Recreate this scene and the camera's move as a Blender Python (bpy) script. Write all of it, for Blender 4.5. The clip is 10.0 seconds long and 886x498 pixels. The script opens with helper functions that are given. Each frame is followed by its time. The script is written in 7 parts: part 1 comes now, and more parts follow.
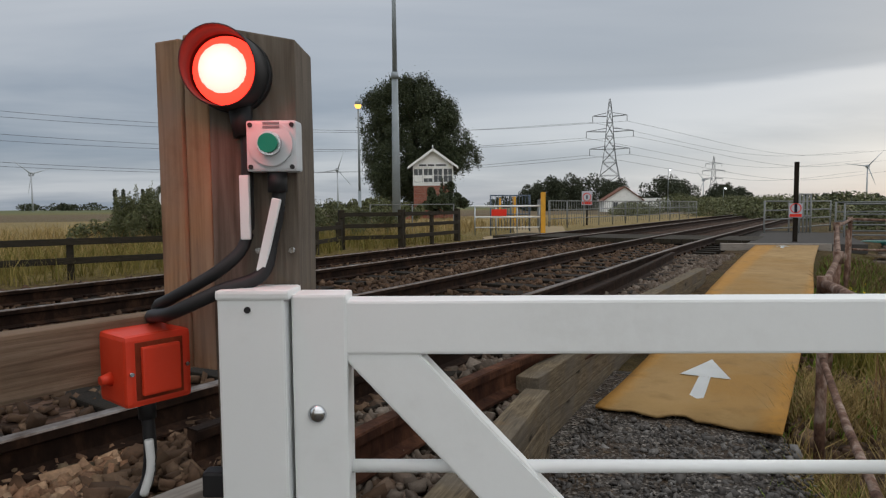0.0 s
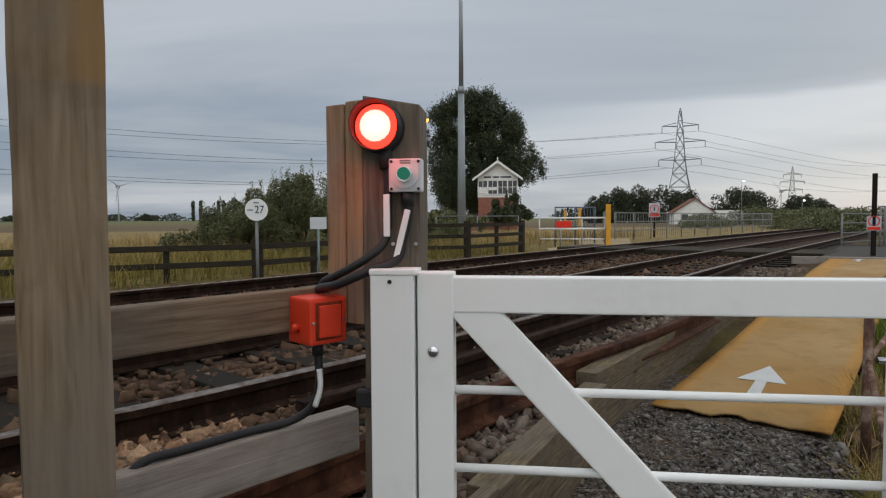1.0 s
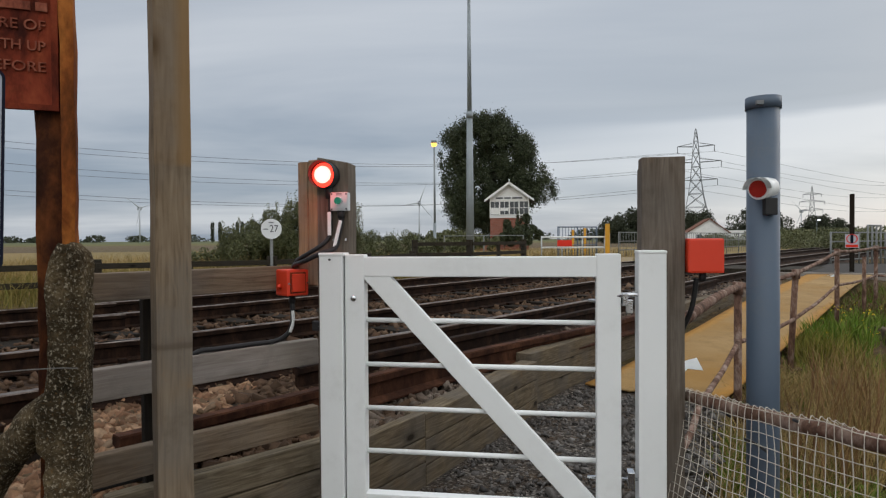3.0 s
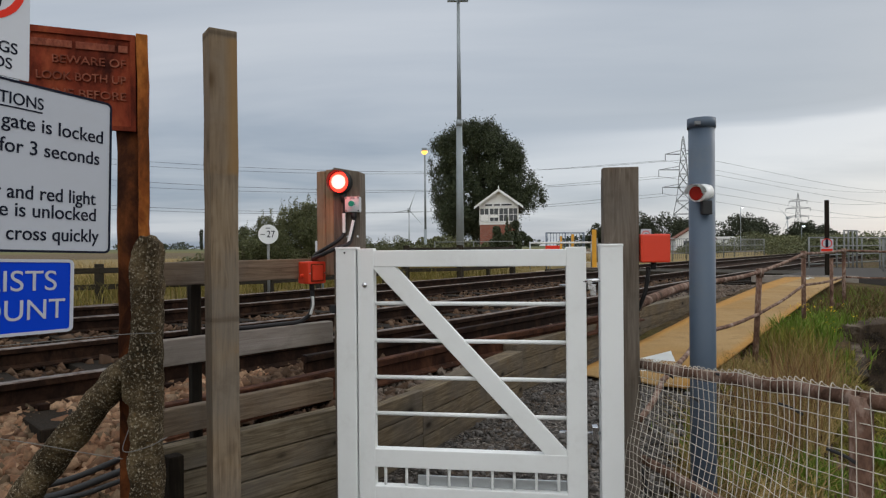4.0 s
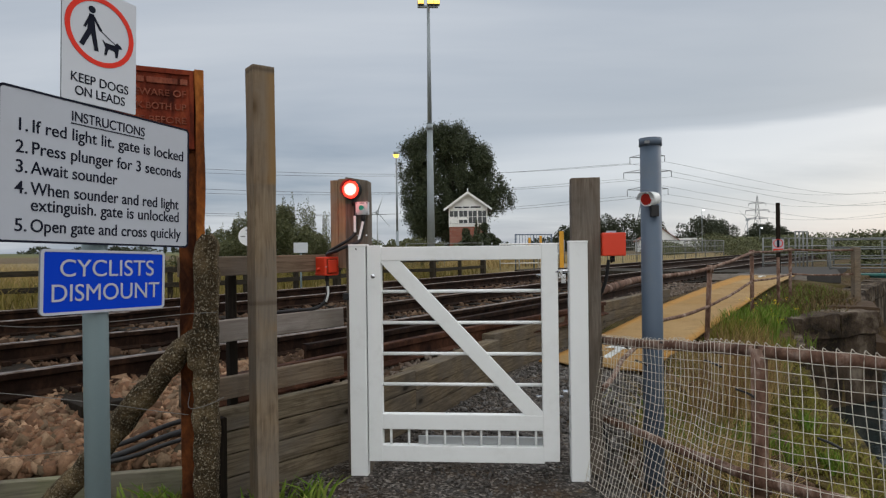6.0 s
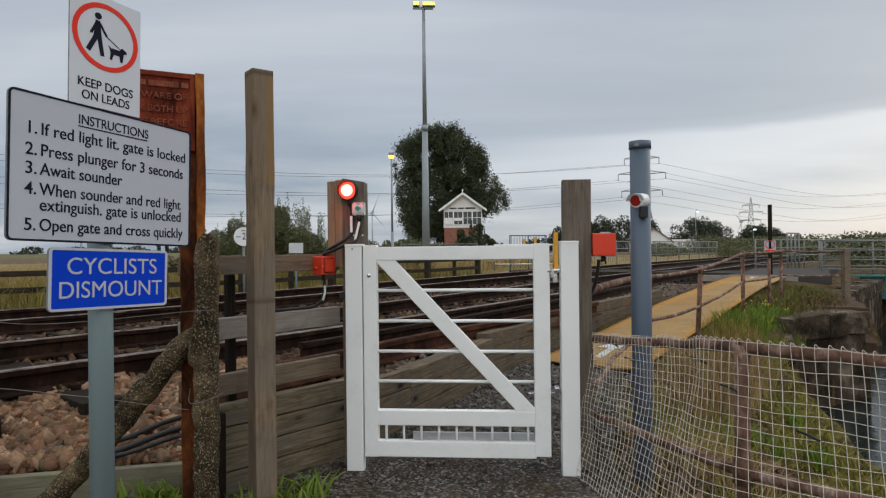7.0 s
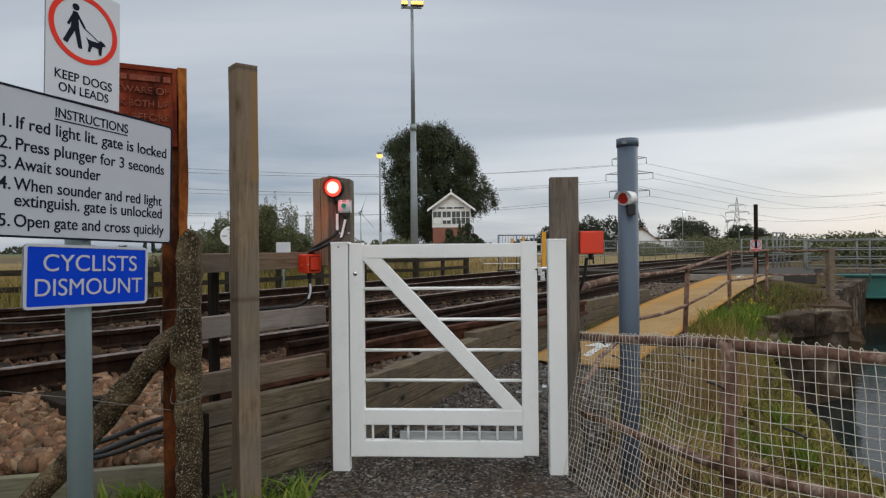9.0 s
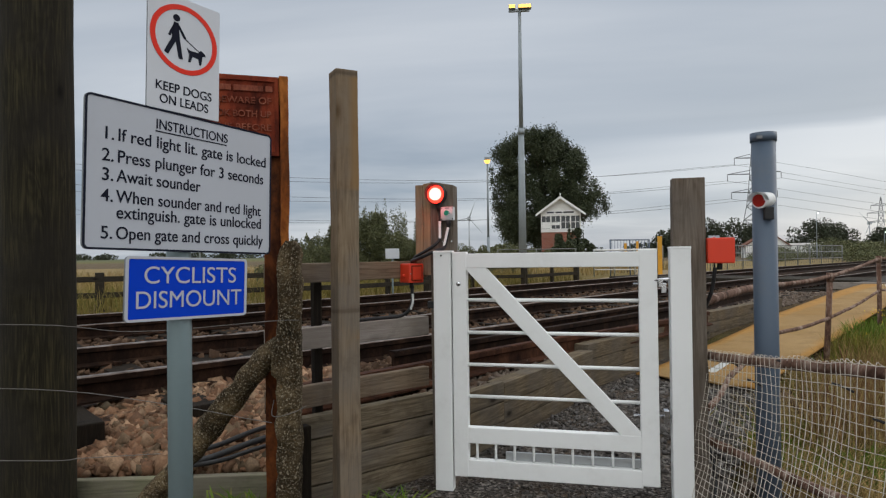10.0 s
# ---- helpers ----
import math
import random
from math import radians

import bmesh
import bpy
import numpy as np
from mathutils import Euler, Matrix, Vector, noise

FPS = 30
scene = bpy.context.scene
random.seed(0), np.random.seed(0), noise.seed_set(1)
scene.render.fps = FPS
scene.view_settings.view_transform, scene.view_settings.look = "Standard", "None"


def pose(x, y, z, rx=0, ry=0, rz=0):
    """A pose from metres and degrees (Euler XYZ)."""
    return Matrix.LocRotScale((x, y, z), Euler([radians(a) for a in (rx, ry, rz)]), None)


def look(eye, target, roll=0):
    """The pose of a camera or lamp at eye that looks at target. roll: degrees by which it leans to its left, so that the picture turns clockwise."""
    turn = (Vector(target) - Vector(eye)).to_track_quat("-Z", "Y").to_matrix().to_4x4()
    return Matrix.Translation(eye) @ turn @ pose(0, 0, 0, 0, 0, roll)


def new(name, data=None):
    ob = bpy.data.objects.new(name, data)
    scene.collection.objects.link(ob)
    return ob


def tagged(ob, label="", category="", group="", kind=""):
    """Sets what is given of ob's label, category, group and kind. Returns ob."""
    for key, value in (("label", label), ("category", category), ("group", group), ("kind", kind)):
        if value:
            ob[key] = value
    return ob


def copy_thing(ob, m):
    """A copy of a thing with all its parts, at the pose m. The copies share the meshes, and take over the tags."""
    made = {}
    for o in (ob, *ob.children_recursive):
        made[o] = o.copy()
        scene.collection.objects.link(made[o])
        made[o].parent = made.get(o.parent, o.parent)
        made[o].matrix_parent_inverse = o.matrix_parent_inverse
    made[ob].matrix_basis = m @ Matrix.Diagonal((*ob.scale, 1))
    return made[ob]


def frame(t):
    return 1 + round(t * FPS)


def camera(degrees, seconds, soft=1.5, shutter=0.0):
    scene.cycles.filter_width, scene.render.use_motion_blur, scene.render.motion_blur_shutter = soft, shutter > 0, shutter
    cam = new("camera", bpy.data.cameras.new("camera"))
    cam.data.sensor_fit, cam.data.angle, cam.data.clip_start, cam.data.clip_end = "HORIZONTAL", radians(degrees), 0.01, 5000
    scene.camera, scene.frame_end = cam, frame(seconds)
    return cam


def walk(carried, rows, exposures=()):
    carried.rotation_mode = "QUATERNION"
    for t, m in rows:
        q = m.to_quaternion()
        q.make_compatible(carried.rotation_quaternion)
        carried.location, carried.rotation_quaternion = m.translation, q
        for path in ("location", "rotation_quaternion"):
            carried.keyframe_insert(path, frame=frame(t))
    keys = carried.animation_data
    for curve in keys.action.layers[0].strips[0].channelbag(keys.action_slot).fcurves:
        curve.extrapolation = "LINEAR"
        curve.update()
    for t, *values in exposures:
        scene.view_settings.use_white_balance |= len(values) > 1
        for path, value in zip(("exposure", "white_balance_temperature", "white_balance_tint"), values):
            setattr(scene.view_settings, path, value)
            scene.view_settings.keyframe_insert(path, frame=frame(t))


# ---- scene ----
cam = camera(70.0, 10.0, soft=1.25)
PATH = [
    (0, (0.147, 0.046, 1.308), (0.378, 2.028, 1.174), -0.5),
    (0.5, (0.134, -0.189, 1.321), (0.246, 1.805, 1.215), -0.4),
    (1, (0.077, -0.371, 1.302), (0.108, 1.627, 1.206), -0.3),
    (1.5, (0.185, -0.593, 1.276), (0.136, 1.405, 1.199), -0.5),
    (2, (0.342, -0.85, 1.274), (0.266, 1.148, 1.228), -0.6),
    (2.5, (0.402, -1.144, 1.245), (0.33, 0.854, 1.216), -0.5),
    (2.7, (0.416, -1.251, 1.26), (0.378, 0.748, 1.225), -0.2),
    (3.8, (0.43, -1.778, 1.196), (0.426, 0.222, 1.188), -0.5),
    (4, (0.401, -1.86, 1.202), (0.412, 0.14, 1.194), -0.5),
    (4.5, (0.391, -2.059, 1.196), (0.419, -0.059, 1.192), -0.5),
    (5, (0.332, -2.197, 1.184), (0.392, -0.198, 1.181), -0.6),
    (5.5, (0.262, -2.304, 1.179), (0.355, -0.306, 1.176), -0.7),
    (7, (0.254, -2.461, 1.171), (0.381, -0.465, 1.172), -0.6),
    (7.5, (0.255, -2.457, 1.168), (0.396, -0.461, 1.169), -0.6),
    (8, (0.252, -2.45, 1.166), (0.408, -0.456, 1.171), -0.6),
    (8.5, (0.259, -2.452, 1.163), (0.43, -0.459, 1.164), -0.6),
    (9, (0.264, -2.435, 1.161), (0.427, -0.441, 1.161), -0.6),
    (9.5, (0.284, -2.383, 1.168), (0.293, -0.383, 1.17), -0.7),
    (10, (0.281, -2.254, 1.18), (0.103, -0.262, 1.2), -0.7),
]
walk(cam, [(t, look(eye, target, roll)) for t, eye, target, roll in PATH], exposures=((0, -0.13), (1.5, -0.08), (2.5, 0.0), (4, 0.05), (10, 0.07)))

# ---- light ----
world = bpy.data.worlds.new("overcast")
scene.world = world
world.use_nodes = True
wn, wl = world.node_tree.nodes, world.node_tree.links
wn.clear()
w_out, w_bg = wn.new("ShaderNodeOutputWorld"), wn.new("ShaderNodeBackground")
w_sky = wn.new("ShaderNodeTexSky")
w_sky.sky_type, w_sky.sun_disc = "NISHITA", False
SUN_AZ, SUN_EL = 58.0, 16.0
w_sky.sun_elevation, w_sky.sun_rotation = radians(SUN_EL), radians(SUN_AZ)
w_tc = wn.new("ShaderNodeTexCoord")
w_sep = wn.new("ShaderNodeSeparateXYZ")
wl.new(w_tc.outputs["Generated"], w_sep.inputs[0])


def wmath(op, a, b=None, clamp=False):
    n = wn.new("ShaderNodeMath")
    n.operation, n.use_clamp = op, clamp
    for i, v in enumerate((a, b)):
        if v is None:
            continue
        if isinstance(v, (int, float)):
            n.inputs[i].default_value = v
        else:
            wl.new(v, n.inputs[i])
    return n.outputs[0]


# the cloud sheet lies flat overhead, so that its streaks close up towards the horizon
w_h = wmath("MAXIMUM", wmath("ADD", w_sep.outputs[2], 0.10), 0.03)
w_com = wn.new("ShaderNodeCombineXYZ")
wl.new(wmath("DIVIDE", w_sep.outputs[0], w_h), w_com.inputs[0])
wl.new(wmath("DIVIDE", w_sep.outputs[1], w_h), w_com.inputs[1])
w_map = wn.new("ShaderNodeMapping")
w_map.inputs["Rotation"].default_value = (0, 0, radians(-18))
w_map.inputs["Scale"].default_value = (0.30, 0.52, 1)
w_map.inputs["Location"].default_value = (3.1, 1.4, 0)
wl.new(w_com.outputs[0], w_map.inputs[0])
w_n1 = wn.new("ShaderNodeTexNoise")
w_n1.inputs["Scale"].default_value, w_n1.inputs["Detail"].default_value, w_n1.inputs["Roughness"].default_value = 0.9, 6, 0.52
w_n1.inputs["Distortion"].default_value = 0.4
wl.new(w_map.outputs[0], w_n1.inputs["Vector"])
w_r1 = wn.new("ShaderNodeValToRGB")
w_r1.color_ramp.elements[0].position, w_r1.color_ramp.elements[0].color = 0.37, (0.255, 0.308, 0.385, 1)
w_r1.color_ramp.elements[1].position, w_r1.color_ramp.elements[1].color = 0.63, (0.505, 0.540, 0.590, 1)
wl.new(w_n1.outputs[0], w_r1.inputs[0])
# thin cloud low over the horizon on the sun's side lets more light through
w_dir = wn.new("ShaderNodeVectorMath")
w_dir.operation = "DOT_PRODUCT"
w_dir.inputs[1].default_value = (math.sin(radians(SUN_AZ)), math.cos(radians(SUN_AZ)), 0)
wl.new(w_tc.outputs["Generated"], w_dir.inputs[0])
w_side = wmath("MULTIPLY", wmath("SUBTRACT", w_dir.outputs["Value"], 0.50, False), 2.9, True)
w_band = wn.new("ShaderNodeValToRGB")
w_band.color_ramp.elements[0].position, w_band.color_ramp.elements[0].color = 0.0, (0.40, 0.40, 0.40, 1)
w_band.color_ramp.elements[1].position, w_band.color_ramp.elements[1].color = 0.26, (0, 0, 0, 1)
for at, v in ((0.05, 0.55), (0.085, 0.70), (0.115, 1.0), (0.150, 0.95), (0.172, 0.30)):
    w_band.color_ramp.elements.new(at).color = (v, v, v, 1)
w_elev = wmath("ADD", w_sep.outputs[2], wmath("MULTIPLY", wmath("SUBTRACT", w_n1.outputs[0], 0.5), 0.20))
wl.new(w_elev, w_band.inputs[0])
w_glow = wmath("MULTIPLY", wmath("MULTIPLY", w_band.outputs[0], w_side), 0.86)
w_mix = wn.new("ShaderNodeMix")
w_mix.data_type = "RGBA"
w_mix.inputs[7].default_value = (0.655, 0.68, 0.715, 1)
wl.new(w_glow, w_mix.inputs[0])
wl.new(w_r1.outputs[0], w_mix.inputs[6])
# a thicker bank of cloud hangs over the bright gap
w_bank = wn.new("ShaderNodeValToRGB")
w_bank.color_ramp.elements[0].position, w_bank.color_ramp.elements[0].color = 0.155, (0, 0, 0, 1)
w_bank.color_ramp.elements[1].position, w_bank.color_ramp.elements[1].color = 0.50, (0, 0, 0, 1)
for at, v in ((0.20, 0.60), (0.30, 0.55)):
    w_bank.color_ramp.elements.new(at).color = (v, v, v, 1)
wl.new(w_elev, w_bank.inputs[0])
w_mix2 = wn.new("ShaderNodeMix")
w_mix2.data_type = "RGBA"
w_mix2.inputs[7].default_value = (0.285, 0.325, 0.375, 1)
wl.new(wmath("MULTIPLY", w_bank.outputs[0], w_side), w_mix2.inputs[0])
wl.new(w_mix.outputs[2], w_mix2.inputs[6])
# a little of the clear sky's colour shows through the cloud
w_add = wn.new("ShaderNodeMix")
w_add.data_type, w_add.blend_type = "RGBA", "ADD"
w_add.inputs[0].default_value = 0.012
wl.new(w_mix2.outputs[2], w_add.inputs[6])
wl.new(w_sky.outputs[0], w_add.inputs[7])
# sky out of view overhead and behind is made neutral to warm its light
w_pale = wn.new("ShaderNodeMix")
w_pale.data_type = "RGBA"
w_pale.inputs[7].default_value = (0.45, 0.449, 0.438, 1)
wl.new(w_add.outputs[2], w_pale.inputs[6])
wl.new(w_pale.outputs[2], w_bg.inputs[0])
# brightest overhead, as overcast is; unseen sky behind raised to fill the gate's front
w_up = wmath("MULTIPLY", wmath("SUBTRACT", w_sep.outputs[2], 0.42), 1.8, True)
w_back = wmath("MULTIPLY", wmath("SUBTRACT", wmath("MULTIPLY", w_sep.outputs[1], -1.0), 0.05), 1.6, True)
wl.new(wmath("MULTIPLY", wmath("MAXIMUM", w_up, w_back), 0.9), w_pale.inputs[0])
wl.new(wmath("ADD", 1.0, wmath("ADD", wmath("MULTIPLY", w_up, 2.2), wmath("MULTIPLY", w_back, 1.5))), w_bg.inputs[1])
wl.new(w_bg.outputs[0], w_out.inputs[0])

sun = new("sun", bpy.data.lights.new("sun", "SUN"))
sun.data.energy, sun.data.angle, sun.data.color = 0.55, radians(25), (1.0, 0.95, 0.88)
sa, se = radians(SUN_AZ), radians(SUN_EL + 14)
sun.matrix_world = look((0, 0, 30), (-math.sin(sa) * math.cos(se) * 10, -math.cos(sa) * math.cos(se) * 10, 30 - math.sin(se) * 10))

# ---- materials ----


class Mat:
    """A node material with short-hand for the usual nodes."""

    def __init__(self, name, rough=0.7, metal=0.0):
        self.m = bpy.data.materials.new(name)
        self.m.use_nodes = True
        self.n, self.l = self.m.node_tree.nodes, self.m.node_tree.links
        self.b = self.n["Principled BSDF"]
        self.b.inputs["Roughness"].default_value = rough
        self.b.inputs["Metallic"].default_value = metal
        self.b.inputs["Specular IOR Level"].default_value = 0.12 if rough >= 0.75 else 0.4
        self.tc = self.n.new("ShaderNodeTexCoord")
        self.rnd = None

    def plug(self, v, socket):
        if isinstance(v, bpy.types.NodeSocket):
            self.l.new(v, socket)
        else:
            socket.default_value = v

    def coords(self, scale=(1, 1, 1), space="Object", shift=True):
        mp = self.n.new("ShaderNodeMapping")
        mp.inputs["Scale"].default_value = scale
        self.l.new(self.tc.outputs[space], mp.inputs[0])
        if shift:
            oi = self.n.new("ShaderNodeObjectInfo")
            sc = self.n.new("ShaderNodeVectorMath")
            sc.operation = "SCALE"
            sc.inputs[0].default_value = (37.0, 19.0, 53.0)
            self.l.new(oi.outputs["Random"], sc.inputs["Scale"])
            self.l.new(sc.outputs[0], mp.inputs["Location"])
        return mp.outputs[0]

    def world(self, scale=(1, 1, 1)):
        g = self.n.new("ShaderNodeNewGeometry")
        mp = self.n.new("ShaderNodeMapping")
        mp.inputs["Scale"].default_value = scale
        self.l.new(g.outputs["Position"], mp.inputs[0])
        return mp.outputs[0]

    def noise(self, vec, scale, detail=5, rough=0.55, dist=0.0):
        t = self.n.new("ShaderNodeTexNoise")
        t.inputs["Scale"].default_value, t.inputs["Detail"].default_value = scale, detail
        t.inputs["Roughness"].default_value, t.inputs["Distortion"].default_value = rough, dist
        self.l.new(vec, t.inputs["Vector"])
        return t.outputs[0]

    def voronoi(self, vec, scale, feature="F1", out="Distance"):
        t = self.n.new("ShaderNodeTexVoronoi")
        t.feature = feature
        t.inputs["Scale"].default_value = scale
        self.l.new(vec, t.inputs["Vector"])
        return t.outputs[out]

    def ramp(self, fac, stops):
        r = self.n.new("ShaderNodeValToRGB")
        els = r.color_ramp.elements
        while len(els) < len(stops):
            els.new(0.5)
        for el, (p, c) in zip(els, stops):
            el.position = p
            el.color = (*c, 1) if len(c) == 3 else (c[0], c[0], c[0], 1)
        self.plug(fac, r.inputs[0])
        return r.outputs[0]

    def mix(self, fac, a, b, mode="MIX"):
        x = self.n.new("ShaderNodeMix")
        x.data_type, x.blend_type = "RGBA", mode
        for v, i in ((fac, 0), (a, 6), (b, 7)):
            if isinstance(v, tuple) and len(v) == 3:
                v = (*v, 1)
            self.plug(v, x.inputs[i])
        return x.outputs[2]

    def math(self, op, a, b=0.0):
        x = self.n.new("ShaderNodeMath")
        x.operation = op
        self.plug(a, x.inputs[0])
        self.plug(b, x.inputs[1])
        return x.outputs[0]

    def island(self):
        g = self.n.new("ShaderNodeNewGeometry")
        return g.outputs["Random Per Island"]

    def random(self):
        return self.n.new("ShaderNodeObjectInfo").outputs["Random"]

    def bump(self, height, dist=0.01, strength=0.6):
        x = self.n.new("ShaderNodeBump")
        x.inputs["Distance"].default_value, x.inputs["Strength"].default_value = dist, strength
        self.l.new(height, x.inputs["Height"])
        self.l.new(x.outputs[0], self.b.inputs["Normal"])

    def color(self, v):
        self.plug(v if isinstance(v, bpy.types.NodeSocket) else (*v, 1), self.b.inputs["Base Color"])
        return self

    def rough(self, v):
        self.plug(v, self.b.inputs["Roughness"])
        return self


def timber(name, dark, mid, light, grain=(26, 26, 1.1), knots=True, rough=0.85, patch=None):
    """Weathered sawn timber with its grain along the local z (or the axis with the small scale)."""
    t = Mat(name, rough)
    fine = t.noise(t.coords(tuple(g * 2.4 for g in grain)), 1.6, 5, 0.65, 0.3)
    rings = t.noise(t.coords(tuple(g * 0.42 if g > 5 else g for g in grain)), 1.5, 2, 0.45, 1.1)
    saw = t.math("SINE", t.math("MULTIPLY", rings, 46.0))
    n1 = t.math("ADD", t.math("MULTIPLY", fine, 0.72), t.math("ADD", 0.14, t.math("MULTIPLY", saw, 0.045)))
    n2 = t.noise(t.coords((2.2, 2.2, 2.2)), 1.3, 4, 0.6)
    n3 = t.noise(t.coords((5, 5, 5)), 1.7, 6, 0.65)
    col = t.ramp(n1, [(0.27, dark), (0.48, mid), (0.76, light)])
    grey = sum(mid) / 3
    col = t.mix(t.ramp(n2, [(0.42, (0.0,)), (0.62, (0.6,))]), col, (grey * 1.17, grey * 1.03, grey * 0.88))
    col = t.mix(t.ramp(n3, [(0.52, (0.0,)), (0.74, (0.55,))]), col, tuple(c * 0.5 for c in mid))
    col = t.mix(t.ramp(n3, [(0.26, (0.5,)), (0.40, (0.0,))]), col, (mid[0] * 1.35, mid[1] * 1.08, mid[2] * 0.8))
    if knots:
        k = t.voronoi(t.coords(tuple(5.5 if g > 5 else 2.6 for g in grain)), 1.0)
        col = t.mix(t.ramp(k, [(0.06, (0.95,)), (0.11, (0.35,)), (0.20, (0.0,))]), col, tuple(c * 0.55 for c in dark))
    if patch:
        # a tan band from z0 to z1, stronger towards +x, with thin dark bands
        s = t.n.new("ShaderNodeSeparateXYZ")
        t.l.new(t.tc.outputs["Object"], s.inputs[0])
        zz_ = t.math("ADD", s.outputs[2], t.math("MULTIPLY", t.math("SUBTRACT", n3, 0.5), 0.03))
        z0, z1 = patch
        side = t.ramp(t.math("ADD", s.outputs[0], 0.5), [(0.50, (0.25,)), (0.53, (1.0,))])
        tan = t.ramp(t.math("DIVIDE", zz_, 2.0), [(z0 / 2, (0.0,)), (z0 / 2 + 0.006, (0.75,)), (z1 / 2 - 0.006, (0.75,)), (z1 / 2, (0.0,))])
        col = t.mix(t.math("MULTIPLY", tan, side), col, (0.23, 0.135, 0.055))
        rim = t.ramp(t.math("DIVIDE", zz_, 2.0), [(0.468, (0.0,)), (0.474, (0.6,)), (0.481, (0.1,)), (0.490, (0.0,)), (z1 / 2 - 0.004, (0.0,)), (z1 / 2 + 0.003, (0.7,)), (z1 / 2 + 0.010, (0.0,))])
        col = t.mix(rim, col, tuple(c * 0.5 for c in dark))
    t.color(col)
    t.bump(n1, 0.004, 0.6)
    return t.m


WOOD_GREY = timber("grey_timber", (0.058, 0.044, 0.033), (0.126, 0.101, 0.079), (0.205, 0.172, 0.14))
WOOD_BROWN = timber("brown_timber", (0.13, 0.062, 0.028), (0.30, 0.165, 0.082), (0.43, 0.265, 0.15))
WOOD_TALL = timber("post_timber", (0.08, 0.052, 0.030), (0.175, 0.128, 0.082), (0.27, 0.21, 0.145), patch=(1.46, 1.95))
WOOD_BOARD = timber("board_timber", (0.075, 0.050, 0.032), (0.155, 0.114, 0.076), (0.25, 0.198, 0.145), grain=(1.1, 26, 26))
WOOD_PALE = timber("pale_grey_timber", (0.14, 0.115, 0.095), (0.235, 0.205, 0.18), (0.32, 0.295, 0.27), grain=(1.1, 26, 26))
WOOD_OLD = timber("old_board_timber", (0.036, 0.027, 0.016), (0.140, 0.110, 0.072), (0.265, 0.22, 0.155), grain=(1.1, 22, 22))
# darker version of the old board timber, for the boards along the path
WOOD_OLD_DARK = timber("darker_old_board_timber", (0.024, 0.017, 0.010), (0.106, 0.080, 0.050), (0.22, 0.175, 0.115), grain=(1.1, 18, 18))
KERBWOOD = timber("kerb_timber", (0.07, 0.07, 0.04), (0.17, 0.165, 0.105), (0.26, 0.25, 0.17), grain=(1.1, 22, 22))
WOOD_DARK = timber("dark_timber", (0.006, 0.005, 0.0035), (0.015, 0.011, 0.0075), (0.034, 0.025, 0.016))
WOOD_POLE = timber("tarred_pole_timber", (0.007, 0.006, 0.004), (0.020, 0.017, 0.010), (0.065, 0.056, 0.028))
WOOD_FENCE = timber("fence_timber", (0.012, 0.010, 0.007), (0.030, 0.024, 0.016), (0.06, 0.05, 0.034), grain=(1.1, 20, 20))


def paint(name, col, rough=0.4, dirt=0.25, dirt_col=(0.28, 0.26, 0.22), metal=0.0, scale=6):
    t = Mat(name, rough, metal)
    v = t.coords((1, 1, 1))
    n1 = t.noise(v, scale, 6, 0.6)
    n2 = t.noise(v, scale * 7, 4, 0.6)
    m = t.math("MULTIPLY", t.ramp(n1, [(0.48, (0.0,)), (0.78, (1.0,))]), t.ramp(n2, [(0.35, (0.2,)), (0.7, (1.0,))]))
    t.color(t.mix(t.math("MULTIPLY", m, dirt), col, dirt_col))
    t.rough(t.ramp(n1, [(0.3, (max(rough - 0.08, 0.05),)), (0.7, (min(rough + 0.15, 1),))]))
    t.bump(n2, 0.0012, 0.25)
    return t.m


WHITE = paint("white_paint", (0.725, 0.74, 0.735), 0.40, 0.22)
WHITE_FAR = paint("white_weatherboard", (0.72, 0.72, 0.70), 0.6, 0.5, scale=2)
RED = paint("red_plastic", (0.60, 0.040, 0.012), 0.45, 0.3, (0.22, 0.05, 0.03))
GREYBOX = paint("grey_plastic", (0.52, 0.54, 0.56), 0.45, 0.2)
BLACK = paint("black_rubber", (0.012, 0.012, 0.013), 0.55, 0.3, (0.06, 0.055, 0.05))
GREEN = paint("green_plastic", (0.0, 0.22, 0.13), 0.3, 0.1)
BLUEGREY = paint("blue_grey_paint", (0.066, 0.092, 0.130), 0.5, 0.6, (0.11, 0.115, 0.115), scale=9)
SIGNPOLE = paint("sign_pole_paint", (0.15, 0.20, 0.21), 0.5, 0.35, (0.14, 0.16, 0.15))
SIGNWHITE = paint("sign_face_white", (0.40, 0.42, 0.465), 0.5, 0.18, scale=4)
SIGNPALE = paint("sign_face_pale", (0.53, 0.55, 0.59), 0.6, 0.12, scale=4)
SIGNBACK = paint("sign_back_grey", (0.16, 0.17, 0.18), 0.5, 0.3)
SIGNBLUE = paint("sign_face_blue", (0.001, 0.040, 0.46), 0.8, 0.06, (0.03, 0.08, 0.3), scale=5)
SIGNRED = paint("sign_red", (0.66, 0.040, 0.024), 0.8, 0.12)
INK = paint("sign_ink", (0.010, 0.012, 0.022), 0.85, 0.05, (0.05, 0.05, 0.06))
TEAL = paint("teal_girder_paint", (0.018, 0.11, 0.095), 0.5, 0.5, (0.05, 0.05, 0.04), scale=1.2)
YELLOW = paint("yellow_paint", (0.62, 0.30, 0.02), 0.55, 0.5, (0.25, 0.13, 0.04), scale=3)
STEELFAR = paint("mast_steel", (0.23, 0.26, 0.275), 0.5, 0.5, (0.14, 0.15, 0.15), 0.3, 1.0)
